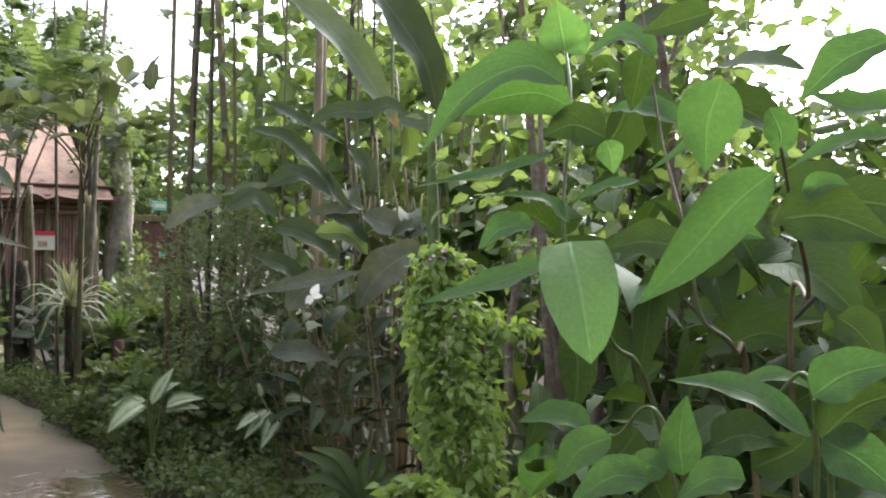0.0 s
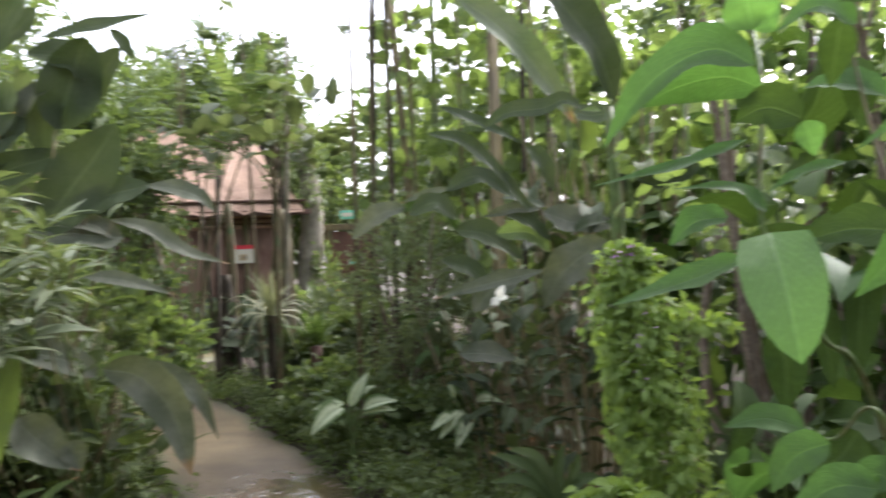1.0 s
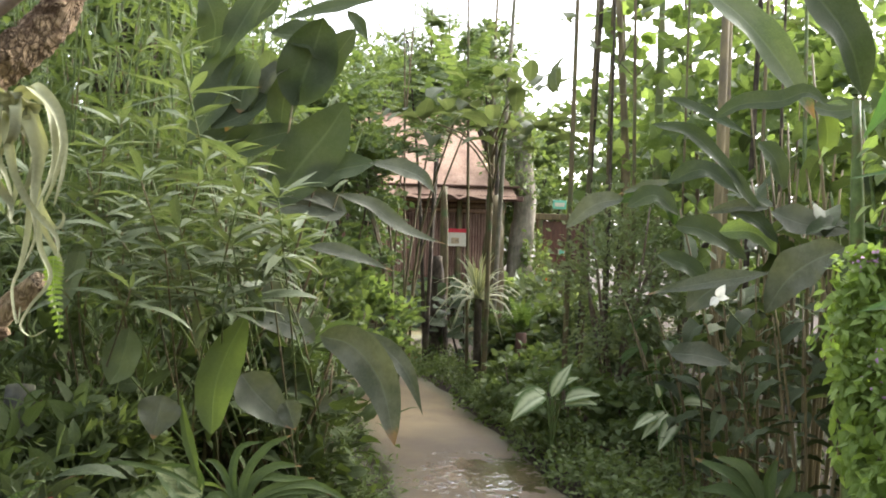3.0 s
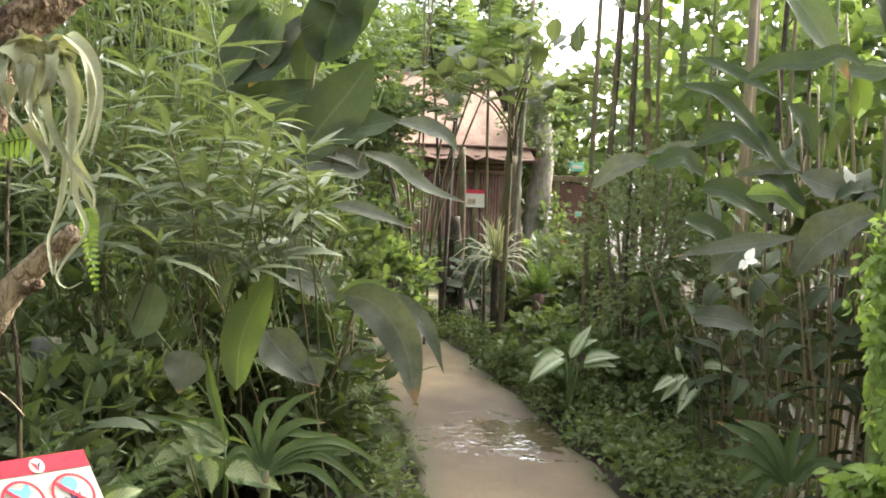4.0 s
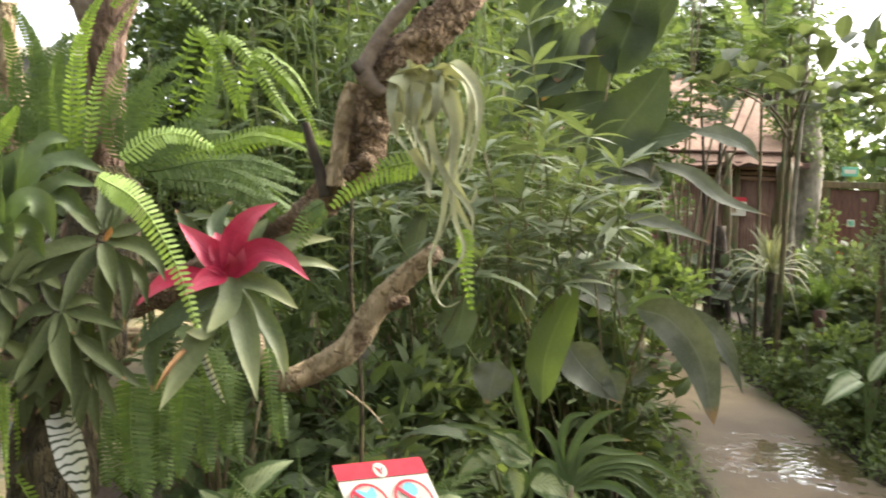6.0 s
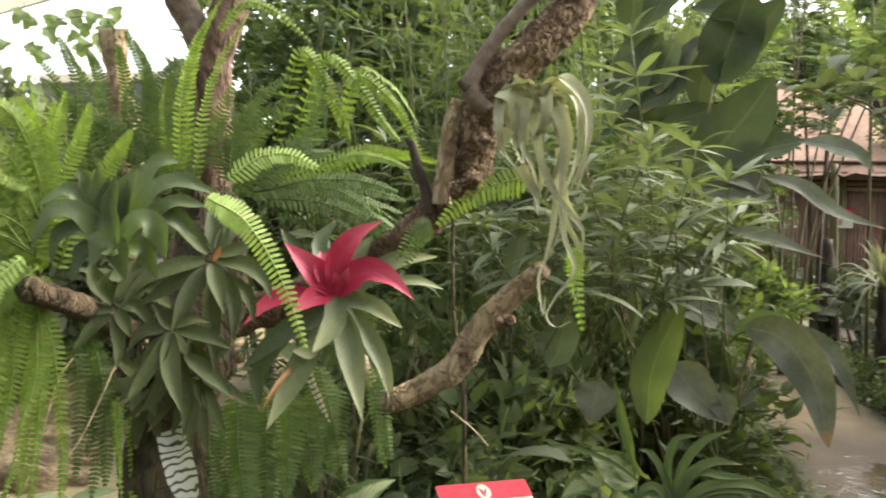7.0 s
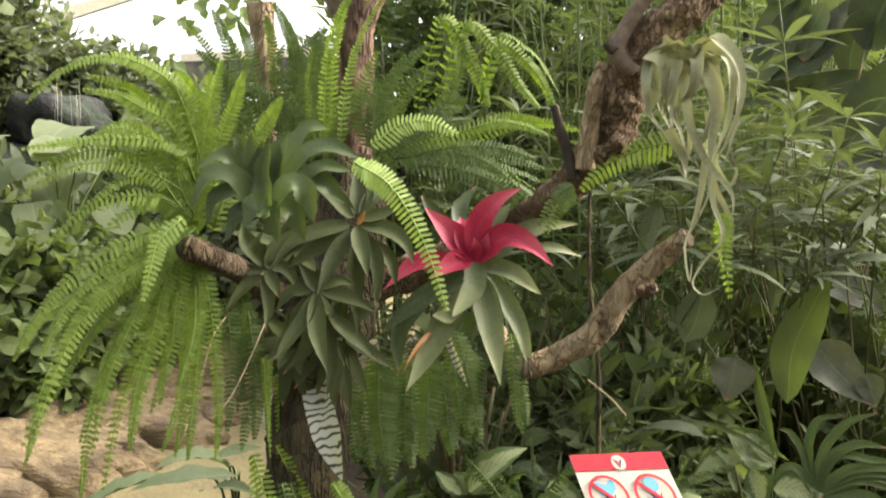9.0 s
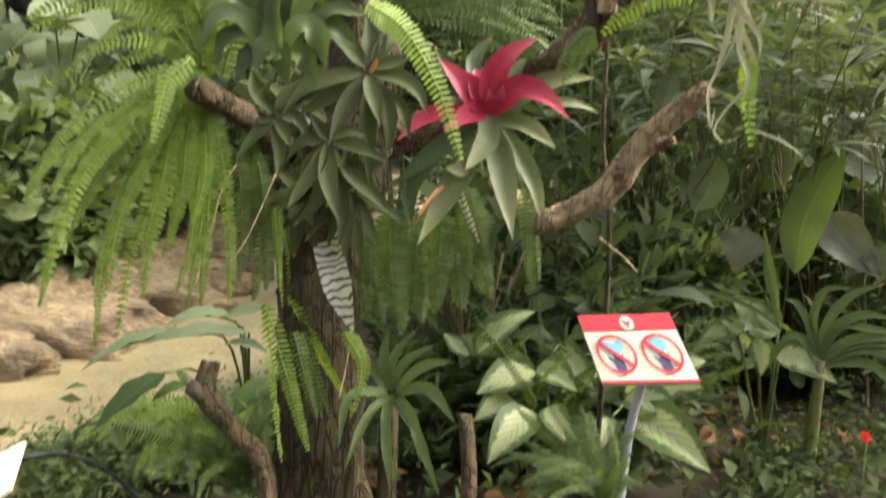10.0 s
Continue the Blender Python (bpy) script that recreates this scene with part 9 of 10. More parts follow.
for pts, w in (
        ([(-1.635, 1.045, 1.796), (-1.610, 1.034, 1.738), (-1.598, 1.042, 1.671), (-1.574, 1.062, 1.606), (-1.540, 1.095, 1.547), (-1.536, 1.098, 1.503)], 0.026), ([(-1.639, 1.042, 1.785), (-1.642, 1.026, 1.717), (-1.632, 1.043, 1.662), (-1.621, 1.058, 1.607)], 0.024),
        ([(-1.594, 1.078, 1.707), (-1.574, 1.083, 1.607), (-1.575, 1.083, 1.530), (-1.559, 1.098, 1.463), (-1.582, 1.070, 1.407), (-1.592, 1.056, 1.367), (-1.576, 1.069, 1.345), (-1.555, 1.090, 1.359)], 0.013),
        ([(-1.587, 1.070, 1.607), (-1.593, 1.066, 1.540), (-1.601, 1.057, 1.483), (-1.608, 1.046, 1.438), (-1.597, 1.052, 1.371), (-1.601, 1.062, 1.405)], 0.013),
        ([(-1.619, 1.049, 1.728), (-1.619, 1.059, 1.640), (-1.630, 1.050, 1.595), (-1.623, 1.058, 1.571), (-1.613, 1.068, 1.584)], 0.011), ([(-1.590, 1.089, 1.619), (-1.566, 1.114, 1.563), (-1.556, 1.124, 1.587), (-1.564, 1.116, 1.603)], 0.010),
        ([(-1.669, 1.053, 1.811), (-1.693, 1.031, 1.789), (-1.693, 1.042, 1.721), (-1.669, 1.063, 1.653)], 0.027), ([(-1.610, 1.090, 1.652), (-1.596, 1.108, 1.563), (-1.570, 1.131, 1.486), (-1.582, 1.117, 1.423), (-1.567, 1.127, 1.384)], 0.014)):
    ribbon(pts, w, air)
for pts, w in (
        ([(-1.625, 0.991, 1.826), (-1.628, 1.021, 1.812), (-1.621, 1.008, 1.763), (-1.652, 1.013, 1.690)], 0.036),
        ([(-1.603, 1.014, 1.832), (-1.660, 0.988, 1.805), (-1.657, 0.971, 1.742), (-1.666, 0.999, 1.683)], 0.036),
        ([(-1.586, 1.034, 1.822), (-1.584, 1.069, 1.805), (-1.590, 1.041, 1.763), (-1.621, 1.042, 1.731)], 0.040),
        ([(-1.571, 1.046, 1.841), (-1.564, 1.086, 1.818), (-1.544, 1.086, 1.769), (-1.566, 1.103, 1.691), (-1.573, 1.073, 1.603)], 0.032),
        ([(-1.570, 1.057, 1.789), (-1.578, 1.087, 1.724), (-1.580, 1.063, 1.670), (-1.615, 1.060, 1.596)], 0.032),
        ([(-1.629, 1.011, 1.669), (-1.626, 1.047, 1.616), (-1.606, 1.040, 1.569)], 0.026),
        ([(-1.645, 0.975, 1.796), (-1.640, 1.004, 1.835), (-1.595, 1.025, 1.822), (-1.581, 1.064, 1.845)], 0.044),
        ([(-1.644, 0.986, 1.742), (-1.671, 0.991, 1.703), (-1.634, 1.007, 1.658)], 0.026),
        ([(-1.599, 1.020, 1.826), (-1.610, 1.046, 1.785), (-1.574, 1.064, 1.716), (-1.596, 1.076, 1.644)], 0.030),
        ([(-1.614, 1.008, 1.802), (-1.642, 1.019, 1.737), (-1.625, 1.016, 1.669)], 0.030)):
    ribbon(pts, w, air, twist=0.45)

# ---- sword ferns ----
def fern(name, label, at, tips, mat, group="sword ferns", face=None, wide=1.0, keys="frond", more=4):
    """Fronds from at, or from a foot of their own, to the tips given; each has a few like it round it."""
    ob = thing(name, tuple(at), label, "fern", group)
    at = np.asarray(at, float)
    for i, row in enumerate(tips):
        one = isinstance(row[0], float)
        t, b = np.asarray(row if one else row[0], float), at if one or len(row) < 2 else np.asarray(row[1], float)
        for k in range(1 + more):
            L = np.linalg.norm(t - b)
            dt = rng.normal(size=3) * 0.15 * L if k else 0.0
            db = rng.normal(size=3) * (0.03 if k else 0.006)
            away = np.array([-0.03, 0.02, 0.0]) * k
            fc = unit((np.array(face) if face is not None else np.array([0.5, -0.4, 0.8])) + rng.normal(size=3) * (0.6 if k else 0.12))
            leaf(ob, f"{keys}{(i + k) % 4}", mat, b + db + away, t + dt + away, fc, wide * min(1.0, 0.22 / L), "frond")
    return ob


FL = "bright green sword fern with long arching fronds on the old tree"
fern_a = thing("sword_fern", (-2.462, 0.278, 1.445), FL, "fern", "sword ferns")
frond(fern_a, 0.063, L_FERN, [(-2.270, 0.219, 1.430), (-2.283, 0.140, 1.369), (-2.291, 0.051, 1.299), (-2.284, -0.026, 1.185), (-2.247, -0.095, 0.993)], more=1)
frond(fern_a, 0.055, L_FERN, [(-2.273, 0.208, 1.442), (-2.292, 0.106, 1.405), (-2.302, -0.004, 1.323), (-2.298, -0.067, 1.244), (-2.288, -0.109, 1.162)], more=1)
frond(fern_a, 0.058, L_FERN, [(-2.269, 0.219, 1.418), (-2.274, 0.162, 1.333), (-2.270, 0.122, 1.238), (-2.258, 0.071, 1.124), (-2.224, 0.032, 0.966)], more=1)
frond(fern_a, 0.051, L_FERN, [(-2.267, 0.225, 1.406), (-2.267, 0.184, 1.309), (-2.258, 0.161, 1.214), (-2.243, 0.125, 1.099), (-2.218, 0.104, 0.988)], more=1)
frond(fern_a, 0.049, L_FERN, [(-2.265, 0.230, 1.406), (-2.258, 0.209, 1.285), (-2.242, 0.193, 1.166), (-2.225, 0.150, 1.047)], more=1)
frond(fern_a, 0.045, L_FERN, [(-2.263, 0.240, 1.406), (-2.246, 0.257, 1.284), (-2.228, 0.250, 1.164), (-2.206, 0.234, 1.049), (-2.181, 0.218, 0.948)], more=1)
frond(fern_a, 0.045, L_FERN, [(-2.261, 0.244, 1.400), (-2.241, 0.275, 1.284), (-2.219, 0.284, 1.164), (-2.191, 0.285, 1.047), (-2.167, 0.274, 0.951)], more=1)
frond(fern_a, 0.054, L_FERN, [(-2.370, 0.230, 1.424), (-2.385, 0.112, 1.323), (-2.383, 0.020, 1.202), (-2.362, -0.048, 1.053), (-2.333, -0.082, 0.932)], more=1)
frond(fern_a, 0.051, L_FERN, [(-2.368, 0.242, 1.437), (-2.388, 0.112, 1.348), (-2.394, 0.020, 1.275), (-2.396, -0.047, 1.229), (-2.388, -0.091, 1.160)], more=1)
frond(fern_a, 0.047, L_FERN, [(-2.361, 0.260, 1.399), (-2.350, 0.241, 1.259), (-2.341, 0.204, 1.148), (-2.319, 0.191, 1.039)], more=1)
frond(fern_a, 0.051, L_FERN, [(-2.365, 0.242, 1.399), (-2.372, 0.153, 1.273), (-2.367, 0.100, 1.175), (-2.354, 0.064, 1.081), (-2.331, 0.025, 0.968)], more=1)
fern_b = thing("sword_fern", (-2.550, 0.341, 1.455), FL, "fern", "sword ferns")
frond(fern_b, 0.060, L_FERN, [(-2.406, 0.303, 1.488), (-2.417, 0.264, 1.586), (-2.435, 0.178, 1.625), (-2.460, 0.036, 1.620), (-2.473, -0.078, 1.595)], more=1)
frond(fern_b, 0.063, L_FERN, [(-2.409, 0.291, 1.474), (-2.423, 0.241, 1.526), (-2.446, 0.131, 1.572), (-2.464, 0.014, 1.556), (-2.474, -0.099, 1.478)], more=1)
frond(fern_b, 0.049, L_FERN, [(-2.410, 0.290, 1.527), (-2.421, 0.238, 1.656), (-2.435, 0.164, 1.702), (-2.442, 0.116, 1.725), (-2.453, 0.045, 1.733)], more=1)
frond(fern_b, 0.052, L_FERN, [(-2.414, 0.278, 1.527), (-2.428, 0.215, 1.603), (-2.444, 0.130, 1.652), (-2.457, 0.055, 1.625)], more=1)
frond(fern_b, 0.052, L_FERN, [(-2.406, 0.308, 1.554), (-2.414, 0.248, 1.735), (-2.425, 0.173, 1.794), (-2.439, 0.090, 1.808), (-2.456, -0.002, 1.770), (-2.469, -0.070, 1.694)], more=0)
frond(fern_b, 0.066, L_FERN, [(-2.410, 0.281, 1.448), (-2.409, 0.295, 1.580), (-2.398, 0.316, 1.712), (-2.383, 0.334, 1.817)], more=1)
frond(fern_b, 0.068, L_FERN, [(-2.408, 0.291, 1.448), (-2.401, 0.325, 1.607), (-2.384, 0.365, 1.715), (-2.372, 0.383, 1.794)], more=1)
frond(fern_b, 0.063, L_FERN, [(-2.412, 0.278, 1.461), (-2.431, 0.199, 1.499), (-2.454, 0.073, 1.481), (-2.463, -0.030, 1.388)], more=1)
frond(fern_b, 0.063, L_FERN, [(-2.411, 0.278, 1.454), (-2.430, 0.205, 1.492), (-2.443, 0.133, 1.456), (-2.452, 0.036, 1.364)], more=1)
frond(fern_b, 0.063, L_FERN, [(-2.410, 0.285, 1.461), (-2.420, 0.253, 1.526), (-2.422, 0.239, 1.630), (-2.414, 0.248, 1.735)], more=1)
frond(fern_b, 0.063, L_FERN, [(-2.413, 0.272, 1.454), (-2.427, 0.223, 1.525), (-2.435, 0.185, 1.589), (-2.436, 0.172, 1.654)], more=1)
frond(fern_b, 0.060, L_FERN, [(-2.409, 0.291, 1.474), (-2.410, 0.288, 1.619), (-2.412, 0.260, 1.723), (-2.416, 0.228, 1.766)], more=1)
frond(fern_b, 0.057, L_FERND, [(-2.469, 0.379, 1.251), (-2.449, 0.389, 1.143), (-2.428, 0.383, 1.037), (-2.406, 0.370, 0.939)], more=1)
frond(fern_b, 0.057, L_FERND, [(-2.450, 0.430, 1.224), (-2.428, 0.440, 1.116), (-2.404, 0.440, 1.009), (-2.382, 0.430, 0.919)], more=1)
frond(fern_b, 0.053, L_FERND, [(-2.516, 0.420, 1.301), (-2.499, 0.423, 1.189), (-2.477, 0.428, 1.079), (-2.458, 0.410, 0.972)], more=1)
fern_c = thing("sword_fern", (-2.733, 0.743, 1.644), FL, "fern", "sword ferns")
frond(fern_c, 0.049, L_FERN, [(-2.549, 0.659, 1.667), (-2.535, 0.657, 1.845), (-2.509, 0.675, 1.970), (-2.466, 0.720, 2.081)])
frond(fern_c, 0.044, L_FERN, [(-2.474, 0.731, 2.023), (-2.436, 0.781, 2.090), (-2.404, 0.854, 2.071), (-2.374, 0.938, 2.003)], more=0)
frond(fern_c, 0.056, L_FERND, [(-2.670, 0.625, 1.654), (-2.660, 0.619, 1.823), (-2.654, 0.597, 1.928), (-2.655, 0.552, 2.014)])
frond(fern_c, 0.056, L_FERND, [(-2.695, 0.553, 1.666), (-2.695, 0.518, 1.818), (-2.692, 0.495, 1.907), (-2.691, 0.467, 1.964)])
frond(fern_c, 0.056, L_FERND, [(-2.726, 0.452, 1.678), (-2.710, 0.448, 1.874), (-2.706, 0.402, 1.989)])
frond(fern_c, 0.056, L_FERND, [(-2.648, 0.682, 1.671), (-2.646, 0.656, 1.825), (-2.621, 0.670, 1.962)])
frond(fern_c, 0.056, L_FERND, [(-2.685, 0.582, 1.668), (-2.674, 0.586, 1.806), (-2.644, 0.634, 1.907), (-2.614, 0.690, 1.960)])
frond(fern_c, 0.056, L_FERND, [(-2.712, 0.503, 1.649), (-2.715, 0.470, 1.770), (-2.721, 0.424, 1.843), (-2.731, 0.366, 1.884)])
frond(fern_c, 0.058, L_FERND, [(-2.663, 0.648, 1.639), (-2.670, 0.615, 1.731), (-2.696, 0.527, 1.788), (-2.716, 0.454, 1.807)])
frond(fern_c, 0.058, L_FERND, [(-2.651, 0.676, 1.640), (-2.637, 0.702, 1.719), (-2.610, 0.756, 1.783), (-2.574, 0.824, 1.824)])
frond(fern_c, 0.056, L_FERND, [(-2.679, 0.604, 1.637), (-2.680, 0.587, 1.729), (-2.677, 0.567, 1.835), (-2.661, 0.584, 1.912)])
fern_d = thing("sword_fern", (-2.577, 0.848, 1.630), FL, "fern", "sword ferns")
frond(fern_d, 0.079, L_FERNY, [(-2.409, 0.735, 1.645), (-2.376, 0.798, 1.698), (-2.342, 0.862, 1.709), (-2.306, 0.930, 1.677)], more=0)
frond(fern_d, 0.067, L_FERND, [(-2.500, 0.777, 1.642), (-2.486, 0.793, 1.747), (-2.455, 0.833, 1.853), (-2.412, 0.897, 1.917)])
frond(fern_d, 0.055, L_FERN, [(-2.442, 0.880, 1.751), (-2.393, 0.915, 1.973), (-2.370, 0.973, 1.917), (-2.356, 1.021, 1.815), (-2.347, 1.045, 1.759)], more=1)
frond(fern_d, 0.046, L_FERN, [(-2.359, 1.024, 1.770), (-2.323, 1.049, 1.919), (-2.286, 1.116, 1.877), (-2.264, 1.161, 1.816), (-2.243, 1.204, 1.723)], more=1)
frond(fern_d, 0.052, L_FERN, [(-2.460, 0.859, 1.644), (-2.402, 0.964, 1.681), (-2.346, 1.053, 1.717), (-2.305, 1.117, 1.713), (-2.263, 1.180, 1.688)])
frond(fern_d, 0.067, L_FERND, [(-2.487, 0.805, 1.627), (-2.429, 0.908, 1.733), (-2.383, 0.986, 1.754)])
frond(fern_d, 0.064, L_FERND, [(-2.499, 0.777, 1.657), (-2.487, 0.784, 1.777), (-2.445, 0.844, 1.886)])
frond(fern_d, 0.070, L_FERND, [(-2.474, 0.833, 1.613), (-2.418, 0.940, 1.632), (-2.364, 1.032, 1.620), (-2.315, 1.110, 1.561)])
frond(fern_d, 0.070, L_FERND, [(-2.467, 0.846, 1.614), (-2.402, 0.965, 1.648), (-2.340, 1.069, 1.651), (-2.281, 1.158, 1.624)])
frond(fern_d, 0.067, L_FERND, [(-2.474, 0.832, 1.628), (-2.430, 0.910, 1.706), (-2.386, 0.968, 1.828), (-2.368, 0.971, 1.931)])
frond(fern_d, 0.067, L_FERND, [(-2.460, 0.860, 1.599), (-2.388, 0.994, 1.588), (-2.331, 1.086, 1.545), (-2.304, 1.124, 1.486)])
fern_e = thing("sword_fern", (-1.900, 1.003, 1.539), FL, "fern", "sword ferns")
frond(fern_e, 0.074, L_FERN, [(-1.656, 1.057, 1.648), (-1.702, 1.007, 1.631), (-1.746, 0.956, 1.595), (-1.779, 0.916, 1.543)], more=0)
frond(fern_e, 0.042, L_FERN, [(-1.574, 1.114, 1.504), (-1.569, 1.114, 1.437), (-1.551, 1.120, 1.337)], more=0)
frond(fern_e, 0.047, L_FERND, [(-1.789, 0.902, 1.552), (-1.809, 0.875, 1.527), (-1.827, 0.846, 1.467)], more=1)
young = thing("sword_fern", (-2.250, 0.604, 1.590), "pale young fern fronds over the bromeliads", "fern", "sword ferns")
frond(young, 0.070, L_FERNY, [(-2.108, 0.554, 1.588), (-2.074, 0.627, 1.538), (-2.036, 0.692, 1.418), (-1.995, 0.733, 1.269)], more=0)
frond(young, 0.056, L_FERNY, [(-2.174, 0.198, 1.460), (-2.181, 0.154, 1.413), (-2.179, 0.137, 1.355), (-2.175, 0.120, 1.289)], more=0)
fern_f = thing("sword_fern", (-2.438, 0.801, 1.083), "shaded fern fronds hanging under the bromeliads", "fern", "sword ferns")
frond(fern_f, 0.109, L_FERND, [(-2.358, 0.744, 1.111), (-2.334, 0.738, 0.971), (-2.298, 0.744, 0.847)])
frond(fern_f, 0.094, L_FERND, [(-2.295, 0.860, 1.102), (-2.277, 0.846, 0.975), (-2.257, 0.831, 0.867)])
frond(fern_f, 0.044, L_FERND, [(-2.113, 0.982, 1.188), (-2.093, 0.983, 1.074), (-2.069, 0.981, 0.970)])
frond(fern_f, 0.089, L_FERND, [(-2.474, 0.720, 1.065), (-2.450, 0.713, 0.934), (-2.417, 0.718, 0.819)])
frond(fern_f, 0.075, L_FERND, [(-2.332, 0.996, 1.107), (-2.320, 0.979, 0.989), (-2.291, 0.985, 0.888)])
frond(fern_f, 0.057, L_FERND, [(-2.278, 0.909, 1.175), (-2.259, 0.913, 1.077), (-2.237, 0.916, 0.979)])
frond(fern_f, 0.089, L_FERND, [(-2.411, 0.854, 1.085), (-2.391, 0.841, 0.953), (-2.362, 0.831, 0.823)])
fern_g = thing("sword_fern", (-2.501, 0.513, 1.054), "fern fronds trailing down the mossy trunk", "fern", "sword ferns")
frond(fern_g, 0.025, L_FERN, [(-2.375, 0.446, 1.118), (-2.354, 0.449, 1.012), (-2.323, 0.451, 0.887)])
frond(fern_g, 0.054, L_FERN, [(-2.338, 0.414, 0.894), (-2.290, 0.441, 0.765), (-2.246, 0.458, 0.665), (-2.199, 0.474, 0.568)])
frond(fern_g, 0.041, L_FERND, [(-2.299, 0.472, 0.829), (-2.259, 0.487, 0.727), (-2.219, 0.501, 0.640)])
frond(fern_g, 0.032, L_FERN, [(-2.210, 0.564, 0.844), (-2.172, 0.593, 0.769), (-2.146, 0.556, 0.658)], more=1)
fern("sword_fern", "low fern clump in the ground cover", (-2.528, 0.406, 0.355), [((-2.551, 0.236, 0.561)), ((-2.422, 0.260, 0.531)), ((-2.570, 0.496, 0.516)), ((-2.431, 0.141, 0.489)), ((-2.703, 0.427, 0.512)), ((-2.410, 0.534, 0.444)), ((-2.284, 0.237, 0.463))], L_FERND, face=(0.4, -0.5, 0.9), wide=1.4)
fern("sword_fern", "low fern clump by the sign post", (-2.135, 1.310, 0.319), [((-2.256, 1.269, 0.480)), ((-2.052, 1.343, 0.479)), ((-2.190, 1.131, 0.412)), ((-2.003, 1.348, 0.402)), ((-2.270, 1.387, 0.422)), ((-2.324, 1.128, 0.409)), ((-2.071, 1.070, 0.363))], L_FERND, face=(0.4, -0.5, 0.9), wide=1.4)
for c in ((-3.216, 1.379, 0.645), (-2.839, 1.597, 0.674), (-3.278, 1.664, 0.691), (-2.811, 1.954, 0.685)):
    at = np.array([c[0], c[1], 0.15])
    fern("sword_fern", "shaded fern clump under the old tree", at, [(at + np.array([math.cos(a) * 0.35, math.sin(a) * 0.35, rng.uniform(0.2, 0.55)]),) for a in rng.uniform(0, math.tau, 14)], L_FERND, face=(0.3, -0.4, 0.9), wide=1.3, more=1)

# ---- beds round the old tree and beyond the side path ----
ground_cover("ground_cover", "fine feathery ground cover at the foot of the tree", [(*(-3.571, 0.268, 0.000)[:2], 0.24, 0.25), (*(-3.619, 0.543, 0.000)[:2], 0.24, 0.25), (*(-3.712, 0.909, 0.000)[:2], 0.3, 0.2), (*(-3.505, 0.070, 0.000)[:2], 0.25, 0.15), (*(-3.375, 1.112, 0.000)[:2], 0.3, 0.15)], 15000, ["far0", "lance0", "lance1"], L_COVER, 0.022, 0.05, 0.17)
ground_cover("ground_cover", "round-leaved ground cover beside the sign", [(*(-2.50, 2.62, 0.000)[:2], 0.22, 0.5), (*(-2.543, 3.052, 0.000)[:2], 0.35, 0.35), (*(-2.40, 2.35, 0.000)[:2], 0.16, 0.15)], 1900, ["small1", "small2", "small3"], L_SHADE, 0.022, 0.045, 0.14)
c = (-1.867, 2.062, 0.477)
rf = thing("red_flower", c, "single small red flower in the ground cover", "flower")
for i in range(5):
    a = math.tau * i / 5
    leaf(rf, "ovate1", M_REDFLO, c, np.array(c) + np.array([math.cos(a) * 0.022, -0.008, math.sin(a) * 0.022]), (0.3, -1, 0.3), 1.4, "petal")
tube("stem", [c, (c[0], c[1] + 0.02, -0.02)], [0.002, 0.003], M_STEM, rf, 5, 4)
def broad_plant(at, pairs, mat, label):
    ob = thing("broadleaf_plant", at[:2] + (-0.05,), label, "plant")
    for i, (b, t, w) in enumerate(pairs):
        b = np.array(b)
        tube("stalk", [at[:2] + (-0.05,), (at[0] * 0.6 + b[0] * 0.4, at[1] * 0.6 + b[1] * 0.4, b[2] * 0.7), b], [0.007, 0.004], M_STEM, ob, 5, 8)
        leaf(ob, f"ovate{i % 3}", mat, b, t, (0.22, -0.15, 1), w)


broad_plant((-3.995, 0.905, 0.000), [((-3.112, 0.621, 0.596), (-3.001, 0.248, 0.624), 0.8), ((-3.257, 0.456, 0.563), (-3.102, 0.098, 0.528), 0.4), ((-3.314, 0.645, 0.569), (-3.282, 0.388, 0.592), 0.6), ((-3.425, 0.638, 0.572), (-3.384, 0.791, 0.600), 0.9), ((-3.215, 0.576, 0.533), (-3.074, 0.675, 0.533), 0.7)], L_GING, "low plant with broad pale green leaves over the side path")
broad_plant((-3.561, 0.678, 0.000), [((-2.869, 0.294, 0.576), (-2.716, 0.078, 0.488), 0.8), ((-2.842, 0.361, 0.542), (-2.805, 0.245, 0.516), 0.9), ((-2.857, 0.629, 0.503), (-2.775, 0.464, 0.439), 0.9), ((-2.841, 0.641, 0.471), (-2.740, 0.504, 0.385), 0.8)], L_BIGD, "low plant with broad dark green leaves beside the cut stem")
lowf = thing("sword_fern", (-3.402, 0.499, 0.092)[:2] + (0,), "low arching sword fern beside the cut stem", "plant", "sword ferns")
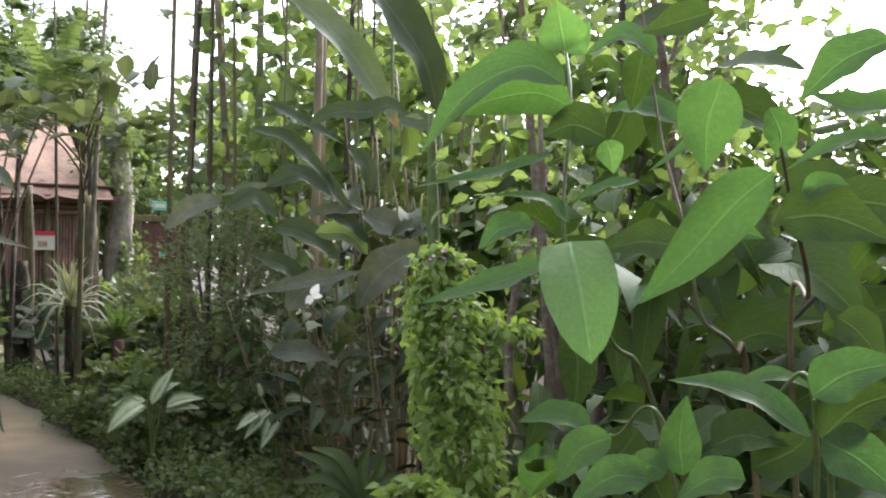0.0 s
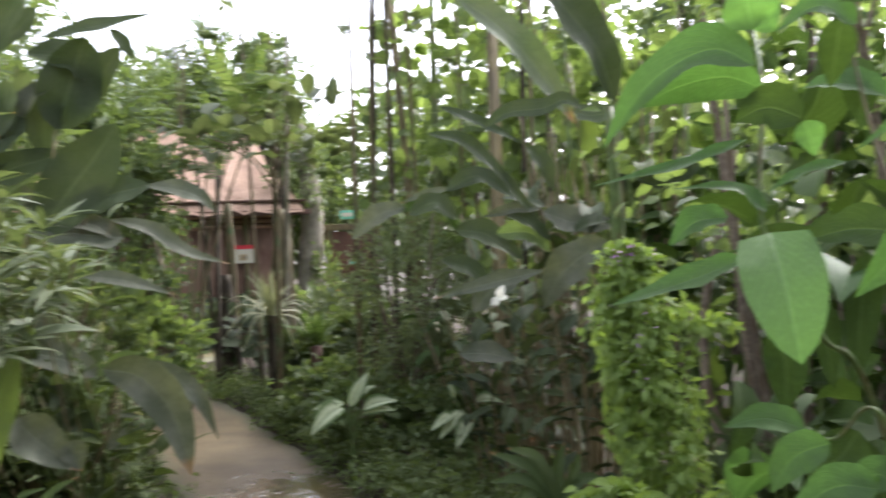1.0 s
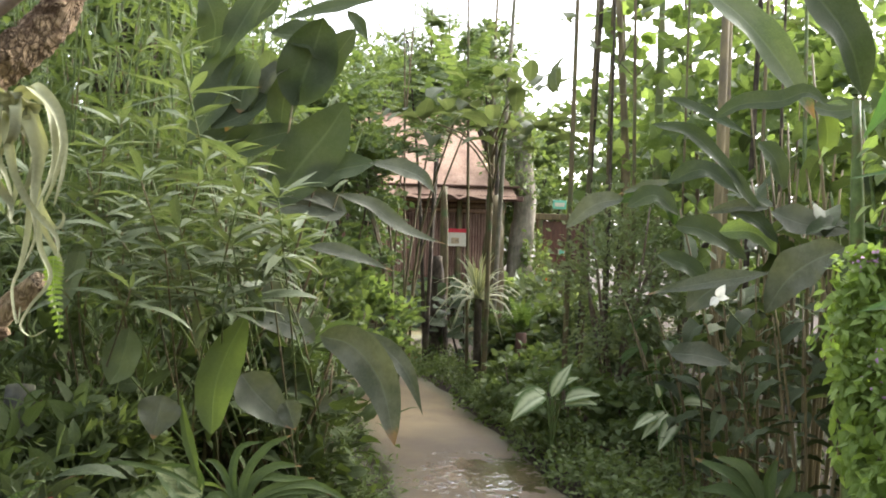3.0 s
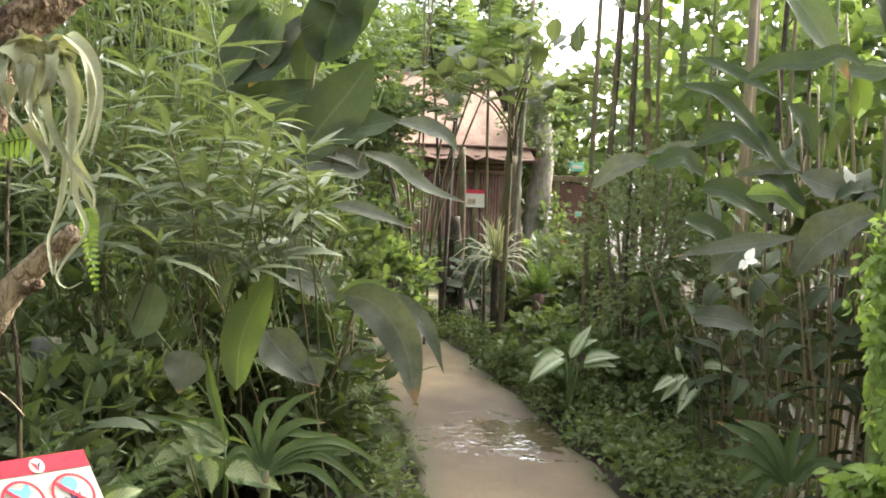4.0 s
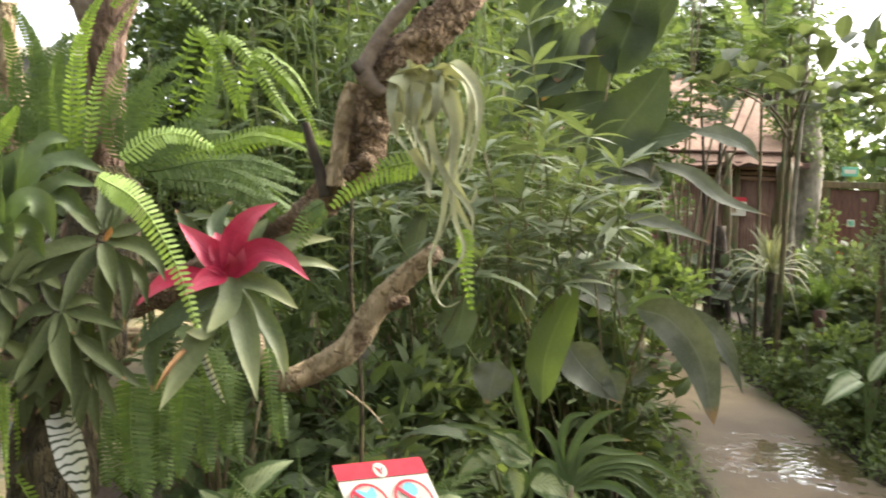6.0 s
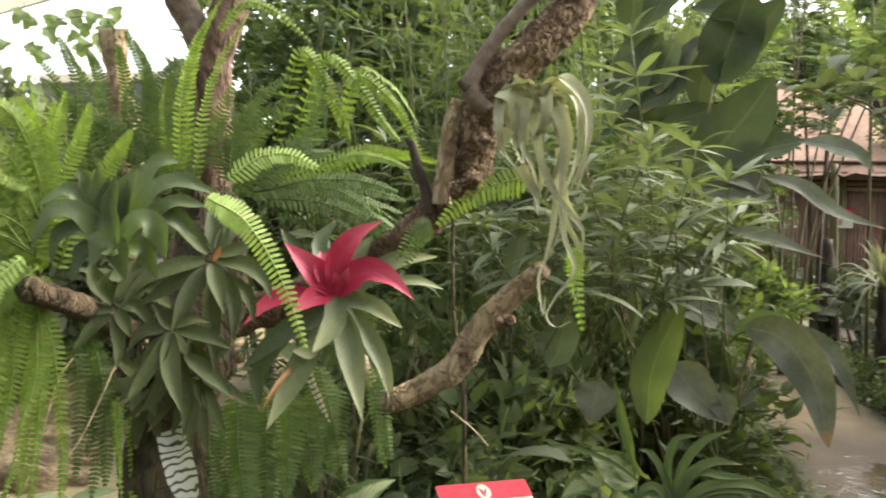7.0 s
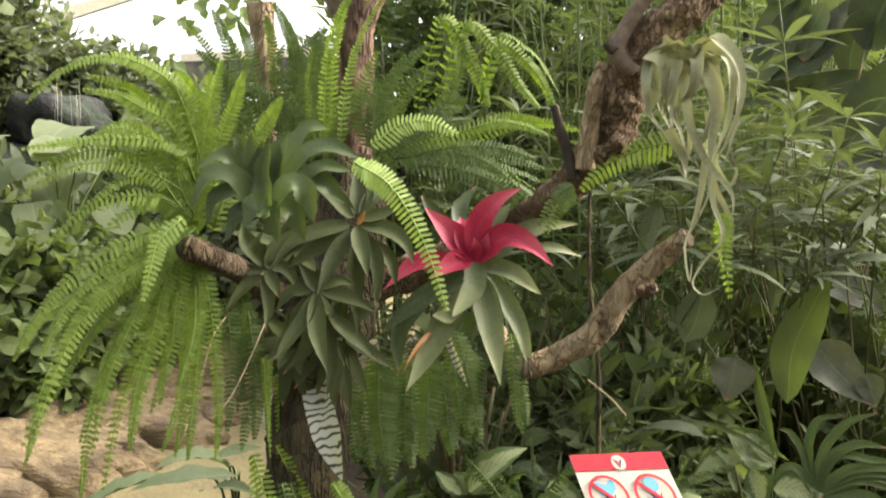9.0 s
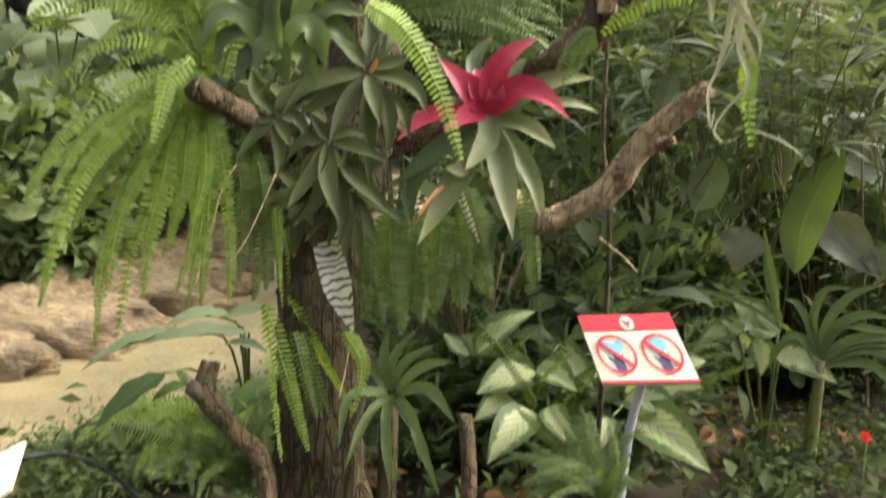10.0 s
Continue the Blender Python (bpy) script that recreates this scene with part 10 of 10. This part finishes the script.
for pts in ([(-3.404, 0.490, 0.225), (-3.385, 0.408, 0.270), (-3.342, 0.314, 0.248), (-3.279, 0.241, 0.194)], [(-3.398, 0.499, 0.217), (-3.352, 0.420, 0.245), (-3.284, 0.351, 0.204), (-3.216, 0.318, 0.133)], [(-3.404, 0.490, 0.225), (-3.313, 0.510, 0.204), (-3.217, 0.472, 0.165), (-3.151, 0.423, 0.115)],
            [(-3.407, 0.471, 0.222), (-3.346, 0.384, 0.212), (-3.257, 0.308, 0.171), (-3.187, 0.263, 0.119)], [(-3.401, 0.500, 0.224), (-3.330, 0.580, 0.238), (-3.273, 0.634, 0.194), (-3.210, 0.655, 0.141)], [(-3.402, 0.490, 0.221), (-3.419, 0.358, 0.272), (-3.408, 0.253, 0.250), (-3.358, 0.180, 0.203)],
            [(-3.398, 0.499, 0.217), (-3.284, 0.538, 0.205), (-3.191, 0.541, 0.148), (-3.121, 0.512, 0.101)], [(-3.402, 0.490, 0.221), (-3.301, 0.426, 0.205), (-3.233, 0.391, 0.157), (-3.162, 0.367, 0.111)]):
    frond(lowf, 0.075, L_FERN, pts)
tube("crown_base", [(-3.402, 0.499, 0.092)[:2] + (-0.05,), (-3.409, 0.496, 0.213)], [0.02, 0.008], M_DTRUNK, lowf, 6, 6)
# far side of the side path: rocks, cascade and planting
cas = thing("rock_cascade", (-9.6, 0.9, 0), "dark wet rock face with a thin waterfall", "rock")
for i, (x, y, z, sx2, sy2, sz) in enumerate(((-10.2, 0.9, 0.6, 1.6, 0.9, 1.6), (-10.0, -0.6, 0.6, 1.2, 0.9, 1.2), (-10.6, 2.4, 0.5, 1.4, 0.9, 1.1), (-9.5, 1.1, 0.2, 0.9, 0.7, 0.6), (-9.55, 1.0, 1.0, 0.5, 0.5, 0.9), (-9.45, 0.95, 2.0, 0.42, 0.42, 0.42), (-9.5, 0.45, 1.5, 0.4, 0.4, 0.5))):
    me = rock_mesh(i * 5.1 + 3, (sx2, sy2, sz))
    me.materials.append(M_DARKROCK)
    put("boulder", me, cas, pose(x, y, z, 0, 0, 70))
for i in range(7):
    p = np.array((-8.96, 0.98, 2.34)) + np.array([rng.uniform(-0.05, 0.03), rng.uniform(-0.2, 0.2), rng.uniform(-0.12, 0.05)])
    s = rng.uniform(-0.04, 0.04, 3)
    tube("water_strand", [p, p + (0.04 + s[0] / 2, s[1] / 3, -0.16), p + (0.05, s[1] / 2, -0.32), p + (0.07, s[2], -rng.uniform(0.36, 0.52))], [0.0014, 0.001, 0.0014, 0.0008], M_WHITE, cas, 4, 14, 0.9, 30)
for c, h, r, mat in (((-7.822, 0.343, 1.997), 1.5, 0.6, L_BUSH), ((-8.593, 1.50, 1.864), 2.0, 0.6, L_BUSH), ((-8.975, 1.919, 1.906), 2.5, 0.8, L_VINE), ((-6.631, 0.182, 1.045), 1.4, 0.7, L_SMALL), ((-7.054, 0.856, 1.087), 1.2, 0.6, L_LANCE), ((-6.216, 0.335, 0.569), 0.8, 0.5, L_COVER),
                     ((-7.809, 1.637, 0.944), 1.6, 0.7, L_LANCE), ((-6.442, 0.337, 1.113), 1.2, 0.6, L_SMALL), ((-12.186, 0.942, 3.065), 3.6, 0.9, L_BUSH), ((-7.822, 2.294, 1.655), 2.3, 0.8, L_BUSH), ((-7.244, -0.046, 1.565), 1.75, 0.9, L_SAPL)):
    shrub("bank_shrub", "leafy green shrub on the bank beyond the side path", c[:2], h, r, 1500, ["mid0", "far1", "far2", "mid3"], mat, 0.09, 0.19, 8, clumps=50, low=0.1)
for c, L in (((-6.487, 0.590, 1.481), 0.35), ((-6.811, 0.393, 1.727), 0.5), ((-6.593, 0.536, 1.728), 0.4)):
    ob = thing("elephant_ear", c[:2] + (0,), "plant with large pale heart-shaped leaves on the bank", "plant")
    for i in range(4):
        a = rng.uniform(0, math.tau)
        t = np.array(c) + np.array([math.cos(a) * 0.25, math.sin(a) * 0.25, rng.uniform(-0.15, 0.15)])
        tube("stalk", [c[:2] + (-0.05,), (c[0], c[1], c[2] * 0.6), t], [0.012, 0.007], M_STEM, ob, 5, 7)
        leaf(ob, f"heart{i}", L_BUSH, t, t + unit(np.array([0.8, -0.3, -0.4]) + rng.normal(size=3) * 0.3) * L, (0.6, -0.2, 0.8), 1.1)

# roof edge of the glasshouse over the left side
roof = thing("glasshouse_frame", (-12, 2, 0), "cream-painted steel roof beams of the glasshouse", "roof frame", kind="structure")
def beam(a, b, w, name="beam", tall=1.6, mat=M_BEAM):
    a, b = np.array(a), np.array(b)
    bm = box_bm((np.linalg.norm(b - a), w, w * tall), (0, 0, 0), None, 0.01)
    d = Vector(b - a).to_track_quat("X", "Z").to_matrix().to_4x4()
    bmesh.ops.transform(bm, matrix=Matrix.Translation((a + b) / 2) @ d, verts=bm.verts)
    part(name, bm, mat, roof)


beam((-13.017, 1.129, 3.467), (-12.368, 3.417, 4.442), 0.1)
beam((-13.367, 1.165, 3.801), (-12.883, 2.975, 4.584), 0.06)
beam((-13.070, 0.768, 3.331), (-11.761, 0.677, -1.615), 0.14, "column")
beam((-12.295, 2.670, 3.092), (-11.753, 4.289, 3.270), 0.07)
beam((-12.30, 2.670, 2.83), (-11.76, 4.289, 3.01), 0.05, "fascia_board", 9.0, M_GREYPIPE)
